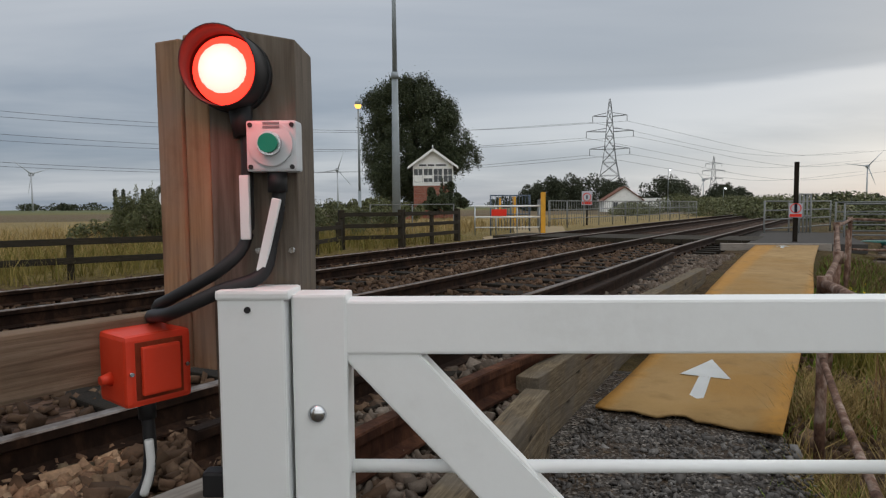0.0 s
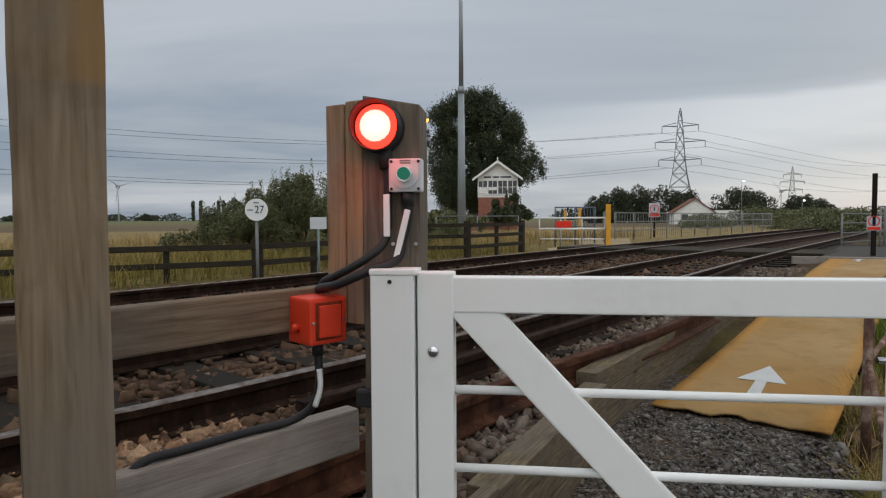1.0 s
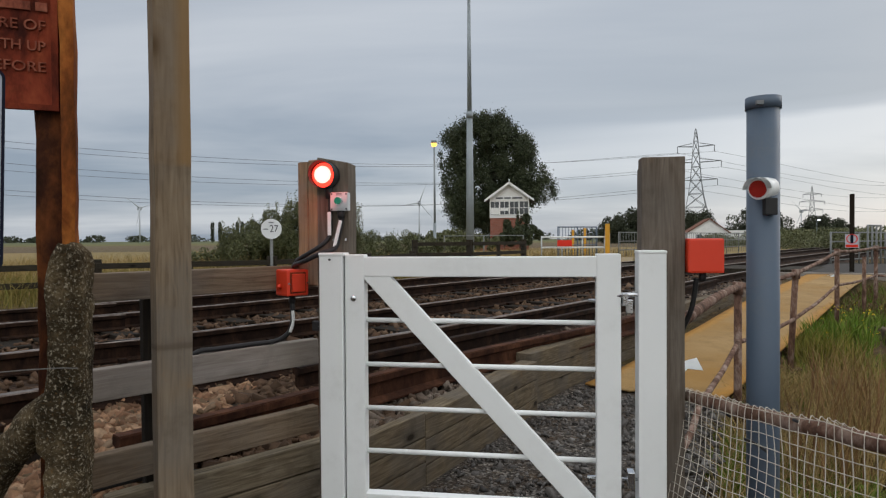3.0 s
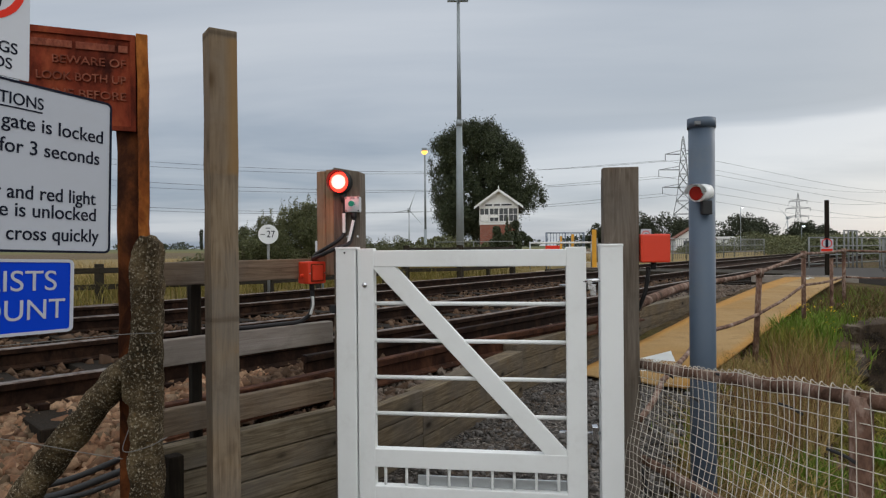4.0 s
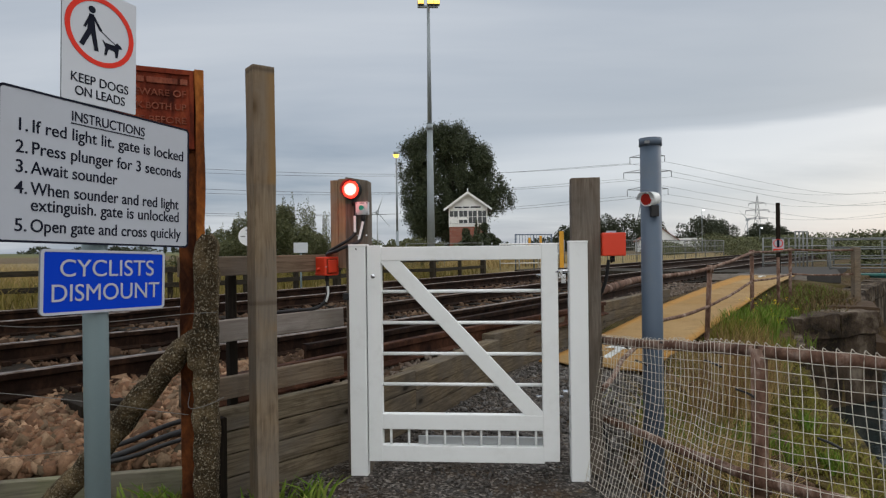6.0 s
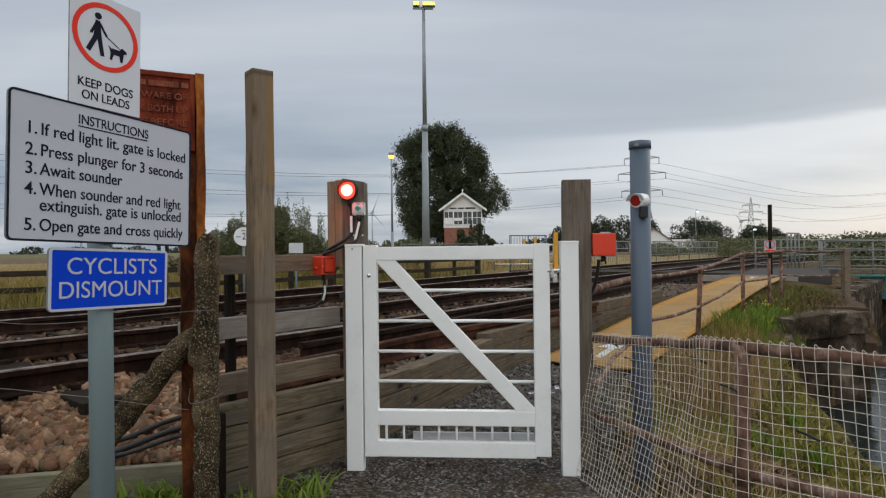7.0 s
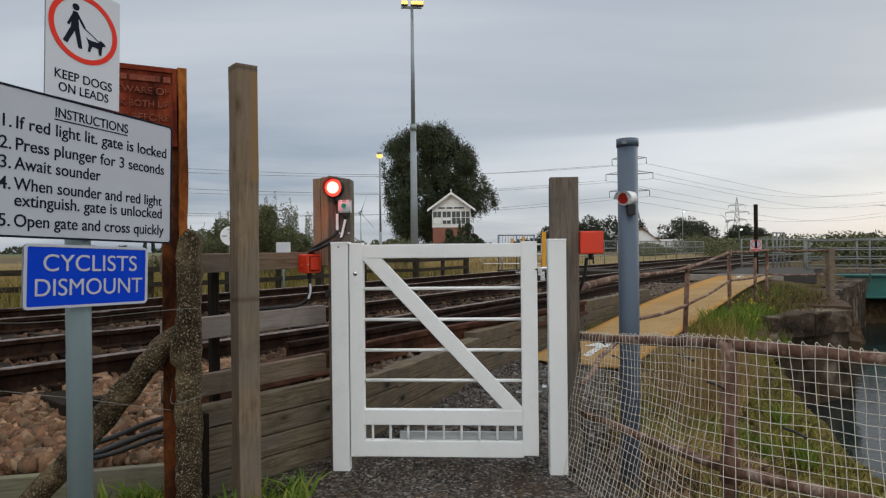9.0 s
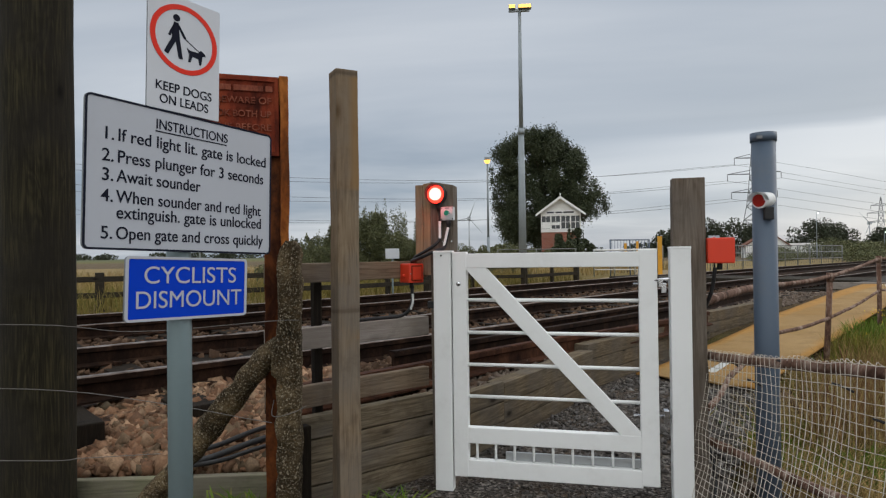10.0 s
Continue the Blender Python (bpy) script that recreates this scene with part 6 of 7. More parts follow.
# ---- signal box ----
def signal_box():
    t = thing("signal_box", "small signal box with a white boarded upper storey on red brick", "signal box", pose(5.95, 57.0, 0.85, 0, 0, -7))
    w, d = 1.82, 5.5
    part("brick_base", B(((-w + 0.05, 0, -1.0), (w - 0.05, d, 2.35)), bev=0.01), BRICK, t)
    wall = part("upper_wall", B(((-w, 0.03, 2.35), (w, d, 4.15))), WHITE_FAR, t)
    for k in range(21):
        z = 2.35 + k * 0.155
        hw = w if z < 4.15 else w * (1 - (z - 4.0) / 1.45)
        if hw > 0.1 and not (2.45 < z < 3.88):
            part("weatherboard", B(((-hw, -0.035 + 0.006 * (k % 2), z), (hw, 0.029, z + 0.145)), bev=0.006), WHITE_FAR, wall)
    part("gable_fill", prism(bmesh.new(), [(-w, 4.15), (w, 4.15), (0, 5.55)], 0.0, d), WHITE_FAR, t)
    for i, x in enumerate((-1.34, -0.45, 0.44, 1.33)):
        ww = part("window", B(((x - 0.40, -0.045, 2.65), (x + 0.40, -0.037, 3.86)), bev=0.004), GLASS, t)
        part("frame", B(((x - 0.44, -0.07, 2.60), (x - 0.385, -0.036, 3.92)), ((x + 0.385, -0.07, 2.60), (x + 0.44, -0.036, 3.92)), ((x - 0.385, -0.07, 3.84), (x + 0.385, -0.036, 3.92)), ((x - 0.385, -0.07, 2.60), (x + 0.385, -0.036, 2.67))), WHITE_FAR, ww)
        part("glazing_bar", B(((x - 0.02, -0.062, 2.67), (x + 0.02, -0.046, 3.84)), ((x - 0.385, -0.061, 3.25), (x + 0.385, -0.0465, 3.29))), WHITE_FAR, ww)
        if i in (0, 1):
            part("blind", B(((x - 0.37, -0.052, 2.7 + 0.3 * i), (x + 0.37, -0.047, 3.24))), WHITE_FAR, ww)
    nb = part("name_board", B(((-1.4, -0.11, 4.02), (1.4, -0.072, 4.32)), bev=0.004), WHITE, t, "white name board, lettering too small to read")
    x = -1.25
    for wd in (0.66, 0.58, 0.95):
        part("lettering_bar", B(((x, -0.116, 4.10), (x + wd, -0.108, 4.24))), INK, nb)
        x += wd + 0.13
    for s in (-1, 1):
        bm = prism(bmesh.new(), [(0, 5.62), (s * 2.22, 4.02), (s * 2.22, 3.92), (0, 5.48)], -0.42, d + 0.3)
        part("roof", bm, SLATE, t)
        bm = prism(bmesh.new(), [(0, 5.66), (s * 2.26, 4.03), (s * 2.26, 3.82), (0, 5.42)], -0.48, -0.422)
        part("bargeboard", bm, WHITE, t)
    part("stove_pipe", T((0, -0.45, 5.6), (0, -0.45, 5.9), 0.05, seg=8), WHITE, t)
    bm = bmesh.new()
    for k in range(9):
        box(bm, (-w - 1.5 + 0.16 * k, 0.6, 0.25 * k), (-w - 1.3 + 0.16 * k, 1.5, 0.25 * k + 0.05))
    part("side_steps", bm, WOOD_DARK, t)


signal_box()
t = thing("shed", "low dark lean-to shed near the signal box", "shed", pose(3.0, 55, 0.2))
part("shed_wall", B(((-1.1, 0, -0.2), (1.0, 2.5, 1.0)), bev=0.01), BRICK, t)
part("shed_roof", prism(bmesh.new(), [(-1.3, 1.75), (1.2, 0.95), (1.2, 0.85), (-1.3, 1.65)], -0.2, 2.7), SLATE, t)


# ---- cottage, pylon, turbines ----
def cottage():
    t = thing("cottage", "white rendered cottage with a brown tiled roof", "house", pose(41.2, 99, 0.1, 0, 0, -14) @ Matrix.Scale(0.88, 4))
    part("wall", B(((-3.4, 0, -0.3), (3.4, 7, 2.35))), WHITE_FAR, t)
    part("gable", prism(bmesh.new(), [(-3.4, 2.35), (3.4, 2.35), (0.3, 4.6)], 0, 0.3), WHITE_FAR, t)
    part("roof", prism(bmesh.new(), [(-3.8, 2.2), (0.3, 4.8), (0.3, 4.6), (-3.8, 2.0)], -0.3, 7.3), TILE, t)
    part("roof", prism(bmesh.new(), [(3.8, 2.2), (0.3, 4.8), (0.3, 4.6), (3.8, 2.0)], -0.3, 7.3), TILE, t)
    part("annexe", B(((3.4, 0.5, -0.3), (9.0, 6, 2.6))), WHITE_FAR, t)
    for x in (-1.4, 1.2):
        part("window", B(((x - 0.5, -0.04, 0.9), (x + 0.5, 0.02, 1.9))), GLASS, t)


cottage()


def lattice_pylon(x, y, h, rz, name="electricity_pylon", label="tall grey lattice steel electricity pylon", r=0.13):
    t = thing(name, label, "pylon", pose(x, y, 0, 0, 0, rz), "electricity pylons")
    lv = [(0, 8.4), (0.16, 5.7), (0.30, 3.9), (0.42, 2.8), (0.54, 2.1), (0.66, 1.65), (0.78, 1.25), (0.89, 0.85), (0.97, 0.4), (1.0, 0.05)]
    s = h / 46.0
    bm = bmesh.new()
    cs = ((1, 1), (-1, 1), (-1, -1), (1, -1))
    for (k0, w0), (k1, w1) in zip(lv, lv[1:]):
        for i in range(4):
            a0, a1, b0, b1 = cs[i], cs[i], cs[(i + 1) % 4], cs[(i + 1) % 4]
            A0, A1 = Vector((a0[0] * w0 * s, a0[1] * w0 * s, k0 * h)), Vector((a1[0] * w1 * s, a1[1] * w1 * s, k1 * h))
            B0, B1 = Vector((b0[0] * w0 * s, b0[1] * w0 * s, k0 * h)), Vector((b1[0] * w1 * s, b1[1] * w1 * s, k1 * h))
            tube(bm, A0, A1, r * 1.3, seg=4, caps=False)
            tube(bm, A0, B1, r * 0.75, seg=4, caps=False)
            tube(bm, B0, A1, r * 0.75, seg=4, caps=False)
            tube(bm, A1, B1, r * 0.7, seg=4, caps=False)
    part("tower", bm, PYLON, t)
    for k, L in ((0.54, 8.2), (0.70, 9.6), (0.84, 7.0)):
        for sx in (-1, 1):
            bm = bmesh.new()
            tip = Vector((sx * L * s, 0, k * h + 0.3))
            for dy, dz in ((0.9, 0), (-0.9, 0), (0, 1.5)):
                tube(bm, (sx * 1.3 * s, dy * s, k * h + dz * s), tip, r, seg=4, caps=False)
            tube(bm, tip, tip - Vector((0, 0, 2.6 * s)), r * 1.1, seg=5)
            part("cross_arm", bm, PYLON, t)
    return t


lattice_pylon(98.3, 251.1, 44.5, -20)
lattice_pylon(320, 560, 46, -30, label="distant grey lattice steel electricity pylon", r=0.2)


def overhead_lines():
    t = thing("overhead_lines", "slack overhead power lines strung across the sky", "power line")
    c, s = math.cos(radians(-20)), math.sin(radians(-20))
    for k, L in ((0.54, 8.2), (0.70, 9.6), (0.84, 7.0)):
        for sx in (-1, 1):
            a = Vector((98.3 + c * sx * L, 251.1 + s * sx * L, k * 44.5 - 2.2))
            b = Vector((-190 + c * sx * L, 150 + s * sx * L, k * 44.5 - 2.2))
            mid = (a + b) / 2 - Vector((0, 0, 9.5))
            part("wire", H([a, a.lerp(b, 0.25) - Vector((0, 0, 7.1)), mid, a.lerp(b, 0.75) - Vector((0, 0, 7.1)), b], 0.055, 4, 10), CABLE_FAR, t)
            b = Vector((330 + c * sx * L, 380 + s * sx * L, k * 44.5 - 2.2))
            part("wire", H([a, (a + b) / 2 - Vector((0, 0, 8)), b], 0.055, 4, 14), CABLE_FAR, t)


overhead_lines()


def turbine(x, y, h, turn, face):
    t = thing("wind_turbine", "distant pale wind turbine standing still", "wind turbine", pose(x, y, 0, 0, 0, face), "wind turbines")
    part("tower", T((0, 0, 0), (0, 0, h), h * 0.024, h * 0.014, 12), TURBINE, t)
    part("nacelle", B(((-1.8, -4, h - 1.6), (1.8, 4, h + 1.8)), bev=0.5), TURBINE, t)
    for k in range(3):
        a = radians(turn + 120 * k)
        part("blade", T((0, -4.6, h), (math.sin(a) * h * 0.52, -4.6, h + math.cos(a) * h * 0.52), h * 0.016, h * 0.003, 6), TURBINE, t)


turbine(-33, 700, 42, 20, 5)
turbine(-287, 583, 32, 70, 30)
turbine(583, 685, 44, 40, -35)
turbine(436, 787, 33, 80, -20)


# ---- vegetation ----
RNG = np.random.default_rng(7)


def blades(name, spots, label, material, h=(0.15, 0.4), w=0.006, lean=0.35, category="grass", seeds=None):
    """Grass blades, each two bent quads narrowing to a tip. spots: rows of x, y, z."""
    n = len(spots)
    hh = RNG.uniform(h[0], h[1], n)
    a = RNG.uniform(0, 2 * np.pi, n)
    ln = RNG.uniform(0.1, lean, n) * hh
    la = RNG.uniform(0, 2 * np.pi, n)
    side = np.stack([np.cos(a), np.sin(a), np.zeros(n)], 1) * (w * RNG.uniform(0.6, 1.3, n))[:, None]
    d = np.stack([np.cos(la), np.sin(la), np.zeros(n)], 1)
    up = np.array([0, 0, 1.0])
    p0 = np.asarray(spots, float)
    p1 = p0 + d * (ln * 0.35)[:, None] + up * (hh * 0.6)[:, None]
    p2 = p0 + d * ln[:, None] + up * hh[:, None]
    v = np.stack([p0 - side, p0 + side, p1 + side * 0.7, p1 - side * 0.7, p2 + side * 0.12, p2 - side * 0.12], 1).reshape(-1, 3)
    b = (np.arange(n) * 6)[:, None]
    f = np.concatenate([b + np.array([[0, 1, 2, 3]]), b + np.array([[3, 2, 4, 5]])], 0)
    return tagged(mesh_arrays(name, v, f, material), label, category, kind="stuff")


def scatter(n, box_, test, clump=0.0):
    """n spots in the box (x0, x1, y0, y1) where test(x, y) holds, on the land; clumped by noise."""
    out = []
    tries = 0
    while len(out) < n and tries < n * 30:
        tries += 1
        x, y = RNG.uniform(box_[0], box_[1]), RNG.uniform(box_[2], box_[3])
        if clump and noise.noise((x * 1.7, y * 1.7, 11)) < RNG.uniform(-clump, clump):
            continue
        if not test(x, y):
            continue
        z = land_z(x, y)
        if side_of(QUAY_EDGE, x, y) < 0.42 and y < 6:
            z = max(z, -0.215)
        out.append((x, y, z))
    return np.array(out)


def in_bank(x, y):
    """Right of the path and the walkway, left of the quay's edge."""
    if side_of(QUAY_EDGE, x, y) < 0.18:
        return False
    k = x * 0.63 + y * 0.78
    if k > 4.4:
        return 0.78 * x - 0.63 * y > -0.18
    return x > 1.36 + 0.46 * max(0.0, y - 0.9)


def litter(x, y):
    """Bare dark strip at the foot of the mesh fence."""
    return y < 1.5 and x < 1.95 - 0.15 * y


def quay_side(x, y):
    return side_of(QUAY_EDGE, x, y)


blades("bank_grass", scatter(7000, (1.25, 5, -2.0, 4.3), lambda x, y: in_bank(x, y) and not litter(x, y) and quay_side(x, y) > 0.7, 0.45), "dry straw-coloured grass on the bank by the quay", GRASS_DRY, (0.06, 0.26), 0.0030, 1.3)
blades("bank_grass", scatter(600, (1.3, 2.3, -1.2, 1.6), lambda x, y: in_bank(x, y) and litter(x, y), 0.3), "sparse dry grass at the foot of the mesh fence", GRASS_DRY, (0.05, 0.2), 0.003, 1.4)
blades("bank_grass", scatter(1300, (3.2, 7.5, 4.2, 8.5), lambda x, y: in_bank(x, y) and quay_side(x, y) > 0.3, 0.5), "thin short dry grass on bare brown earth", GRASS_DRY, (0.03, 0.13), 0.004, 1.3)
blades("moss_tufts", scatter(11000, (1.6, 5.2, -2.0, 5.5), lambda x, y: x > 1.5 and -0.06 < quay_side(x, y) < 0.95, 0.5), "short yellow-green tufts of moss and grass along the quay", GRASS_TUFT, (0.015, 0.06), 0.006, 1.6)
blades("bank_grass", scatter(3600, (1.3, 4.2, -1.2, 4.5), lambda x, y: in_bank(x, y) and not litter(x, y) and (math.hypot(x - 2.26, (y - 1.99) * 0.7) < 0.42 or noise.noise((x * 2.3, y * 2.3, 40)) > 0.36), 0.5), "fresh green grass on the bank by the quay", GRASS_GREEN, (0.04, 0.15), 0.0045, 0.9)
blades("bank_grass", scatter(2600, (1.85, 2.75, 1.45, 2.6), in_bank, 0.25), "lush green grass patch behind the mesh fence", GRASS_GREEN, (0.05, 0.19), 0.0055, 0.8)
blades("walkway_grass", scatter(3000, (1.7, 9, 2.0, 11), lambda x, y: -0.2 < 0.78 * x - 0.63 * y < 0.45, 0.5), "green grass and weeds along the walkway's edge", GRASS_GREEN, (0.04, 0.16), 0.006, 0.7)
blades("walkway_grass", scatter(650, (3.2, 8.5, 4.0, 10), lambda x, y: -0.1 < 0.78 * x - 0.63 * y < 0.8, 0.3), "bright green grass clumps beside the walkway", GRASS_GREEN, (0.06, 0.26), 0.006, 0.6)
def tuft(x, y, r, n):
    a, d = RNG.uniform(0, 2 * np.pi, n), r * RNG.uniform(0, 1, n) ** 0.6
    return np.stack([x + d * np.cos(a), y + d * np.sin(a), np.full(n, land_z(x, y))], 1)


blades("weed_clump", tuft(4.60, 5.50, 0.34, 900), "dark green clump of weeds beside the handrail", GRASS_GREEN, (0.12, 0.40), 0.010, 0.7)
blades("weed_clump", tuft(4.05, 4.75, 0.32, 700), "pale green tall grass clump beside the handrail", GRASS_TUFT, (0.15, 0.42), 0.006, 0.6)
blades("weed_clump", tuft(5.6, 6.9, 0.5, 600), "green weeds at the foot of the notice post", GRASS_GREEN, (0.08, 0.25), 0.009, 0.8)
blades("tall_grass", scatter(1300, (2.2, 3.9, 1.9, 3.9), lambda x, y: in_bank(x, y) and 0.28 < 0.78 * x - 0.63 * y < 0.85, 0.45), "tall dry seeding grass stems near the handrail", GRASS_DRY, (0.25, 0.62), 0.0022, 0.7)
blades("tall_grass", scatter(220, (2.2, 3.7, 1.9, 3.7), lambda x, y: in_bank(x, y) and 0.28 < 0.78 * x - 0.63 * y < 0.8, 0.3), "tall brown dock stems gone to seed", SEED, (0.35, 0.66), 0.006, 0.25)
blades("abutment_scrub", scatter(4200, (4.6, 8.6, 5.4, 10.5), lambda x, y: in_bank(x, y), 0.4), "low brown scrub on top of the abutment", SCRUB, (0.05, 0.22), 0.007, 1.1)
blades("verge_weeds", np.array([(x + RNG.normal(0, 0.06), y + RNG.normal(0, 0.04), 0.0) for x, y in [(-0.30, 0.42), (-0.22, 0.55), (-0.40, 0.34), (-0.62, 0.16), (-0.48, 0.22), (-0.75, 0.3), (-0.9, 0.42), (-1.0, 0.5), (-0.82, 0.52)] for _ in range(60)]), "green weeds at the foot of the boards", GRASS_GREEN, (0.04, 0.13), 0.011, 1.3)


blades("lineside_grass", scatter(14000, (-16, 6, 4, 20), lambda x, y: 7.3 < rail_side(x, y) < 13, 0.4), "long yellowing grass along the field fence", GRASS_MIX, (0.15, 0.5), 0.008, 0.9)
blades("lineside_grass", scatter(13000, (-26, 16, 8, 34), lambda x, y: 9.5 < rail_side(x, y) < 24, 0.5), "tall straw-yellow grass beyond the field fence", GRASS_DRY, (0.25, 0.65), 0.011, 0.8)


def leaf_cloud(centres, n, size, fuzz=0.0):
    """Small leaf quads spread through ellipsoid clumps: rows of x, y, z, rx, ry, rz."""
    c = np.asarray(centres, float)
    vol = c[:, 3] * c[:, 4] * c[:, 5]
    pick = RNG.choice(len(c), n, p=vol / vol.sum())
    d = RNG.normal(size=(n, 3))
    d /= np.linalg.norm(d, axis=1)[:, None]
    r = RNG.uniform(0.25, 1.0, n) ** 0.45
    p = c[pick, :3] + d * r[:, None] * c[pick, 3:6]
    if fuzz:
        p = c[pick, :3] + RNG.normal(size=(n, 3)) * fuzz * c[pick, 3:6]
    u = RNG.normal(size=(n, 3))
    u /= np.linalg.norm(u, axis=1)[:, None]
    w = np.cross(u, RNG.normal(size=(n, 3)))
    w /= np.linalg.norm(w, axis=1)[:, None]
    s = (size * RNG.uniform(0.6, 1.4, n))[:, None]
    v = np.stack([p - u * s, p + w * s * 0.55, p + u * s, p - w * s * 0.55], 1).reshape(-1, 3)
    f = (np.arange(n) * 4)[:, None] + np.arange(4)[None]
    return v, f


def tree(x, y, z, clumps, n, size, label, trunk_h, trunk_r, material=LEAF_TREE, name="tree", limbs=7, fuzz=0.0):
    t = thing(name, label, "tree" if name == "tree" else "bush", pose(x, y, z))
    if trunk_h:
        bm = bmesh.new()
        hose(bm, [(0, 0, -0.3), (0.1, 0, trunk_h * 0.4), (-0.05, 0.1, trunk_h * 0.75), (0.1, 0, trunk_h)], trunk_r, 10, 6, trunk_r * 0.35)
        for k in range(limbs):
            c = clumps[k % len(clumps)]
            b = Vector((0, 0, trunk_h * (0.35 + 0.5 * k / limbs)))
            e2 = Vector(c[:3])
            hose(bm, [b, b.lerp(e2, 0.5) + Vector((0, 0, 0.06 * trunk_h)), e2], trunk_r * 0.38, 7, 5, trunk_r * 0.06)
        bmesh.ops.recalc_face_normals(bm, faces=bm.faces)
        part("trunk", bm, BARK, t)
    v, f = leaf_cloud(clumps, n, size, fuzz)
    o = mesh_arrays("crown", v, f, material)
    o.parent = t
    return t


def crown_clumps(w, h, z0, k, seed, skew=0.0):
    rg = np.random.default_rng(seed)
    out = []
    for i in range(k):
        u = rg.uniform(0, 1)
        zz_ = z0 + h * u
        half = w * 0.5 * math.sin(math.pi * (0.12 + 0.80 * u)) ** 0.7
        a = rg.uniform(0, 2 * np.pi)
        rr = half * rg.uniform(0.25, 0.9)
        s = w * rg.uniform(0.09, 0.17)
        out.append((rr * math.cos(a) + skew * (0.5 - u), rr * math.sin(a) * 0.7, zz_, s, s, s * rg.uniform(0.8, 1.4)))
    return out


# the poplar behind the signal box leans its lower crown over the roof
def poplar_clumps():
    """Clumps filling an outline: height, then how far the crown reaches to either side."""
    zs = (2.0, 3.2, 4.7, 6.3, 7.9, 9.5, 11.0, 12.3, 13.2, 13.8)
    lo = (-3.4, -4.6, -5.1, -5.5, -5.8, -5.9, -5.6, -4.7, -2.6, -0.9)
    hi = (1.0, 2.2, 4.6, 5.6, 5.0, 4.6, 3.9, 2.6, 1.3, 0.1)
    rg = np.random.default_rng(3)
    out = []
    for k in range(420):
        z = rg.uniform(2.2, 13.5)
        a, b = float(np.interp(z, zs, lo)), float(np.interp(z, zs, hi))
        r = rg.uniform(0.35, 0.8)
        e = rg.uniform(0, 1) ** 0.75
        e = e if rg.uniform() < 0.5 else 1 - e
        out.append((a + r * 0.7 + (b - a - 1.4 * r) * e, rg.uniform(-2.6, 2.6), min(z, 13.6 - r), r, r, r * rg.uniform(1.1, 1.7)))
    # drooping sprays on the right and at the foot
    for x, z in ((5.4, 7.2), (5.9, 6.5), (6.1, 5.7), (5.2, 5.2), (4.9, 8.2), (-4.2, 3.0), (-3.4, 2.4), (-4.8, 4.2)):
        out.append((x, -0.5, z, 0.55, 0.6, 0.75))
    return out


tree(5.0, 64, 0.2, poplar_clumps(), 170000, 0.088, "large dark poplar standing behind the signal box", 10.0, 0.42, fuzz=0.46)


def bush(x, y, z, w, h, n, size, seed, label, material=LEAF_BUSH, spikes=14):
    rg = np.random.default_rng(seed)
    cl = []
    for i in range(26):
        a, r = rg.uniform(0, 2 * np.pi), rg.uniform(0, 0.5) ** 0.7 * w * 0.9
        hz_ = h * (1 - (r / (w * 0.75)) ** 2) * rg.uniform(0.35, 0.85)
        s = w * rg.uniform(0.07, 0.14)
        cl.append((r * math.cos(a), r * math.sin(a) * 0.6, max(0.2, hz_), s, s, s * 1.2))
    for i in range(spikes):
        a, r = rg.uniform(0, 2 * np.pi), rg.uniform(0, 0.5) * w
        cl.append((r * math.cos(a), r * math.sin(a) * 0.5, h * rg.uniform(0.45, 0.68) * (1 - (r / w) ** 2), 0.03 * w, 0.03 * w, h * 0.32))
    return tree(x, y, z, cl, n, size, label, h * 0.7, 0.05, material, "bush", 9)


bush(-3.45, 16.8, 0.2, 2.9, 2.75, 60000, 0.024, 1, "tall ragged hawthorn bush beyond the field fence", spikes=60)
bush(-4.85, 16.6, 0.2, 2.6, 2.0, 40000, 0.024, 2, "tall ragged hawthorn bush beyond the field fence", spikes=40)
bush(-6.6, 17.0, 0.2, 1.6, 1.0, 2600, 0.04, 3, "low straggling bramble bush in the long grass")
bush(0.1, 24.0, 0.2, 2.4, 1.25, 12000, 0.034, 4, "ragged dark bush beside the lamp column")
bush(-1.7, 20.6, 0.2, 2.8, 1.55, 20000, 0.027, 5, "ragged dark bush beside the lamp column")
bush(6.5, 54.0, 0.2, 3.2, 3.9, 11000, 0.10, 6, "dense dark bush growing against the signal box", LEAF_TREE)
bush(0.6, 45.0, 0.2, 4.0, 2.0, 6000, 0.10, 8, "low bush behind the mast")
bush(2.4, 46.0, 0.2, 3.0, 1.7, 5000, 0.10, 9, "low bush behind the mast")
bush(18.5, 19.5, 0.1, 4.0, 1.5, 6000, 0.06, 13, "green bushes beyond the bridge railings")
bush(20.5, 15.2, 0.1, 4.5, 1.9, 8000, 0.06, 14, "green bushes beyond the bridge railings")
bush(24.0, 17.5, 0.1, 5.0, 2.2, 7000, 0.07, 15, "green bushes beyond the bridge railings")
fl = np.array([(4.85 + RNG.normal(0, 0.16), 5.58 + RNG.normal(0, 0.16), 0.36 + RNG.uniform(-0.15, 0.15), 0.02, 0.02, 0.02) for _ in range(40)])
v, f = leaf_cloud(fl, 130, 0.010)
tagged(mesh_arrays("yellow_flowers", v, f, FLOWER), "small yellow ragwort flowers by the walkway", "flowers", kind="stuff")

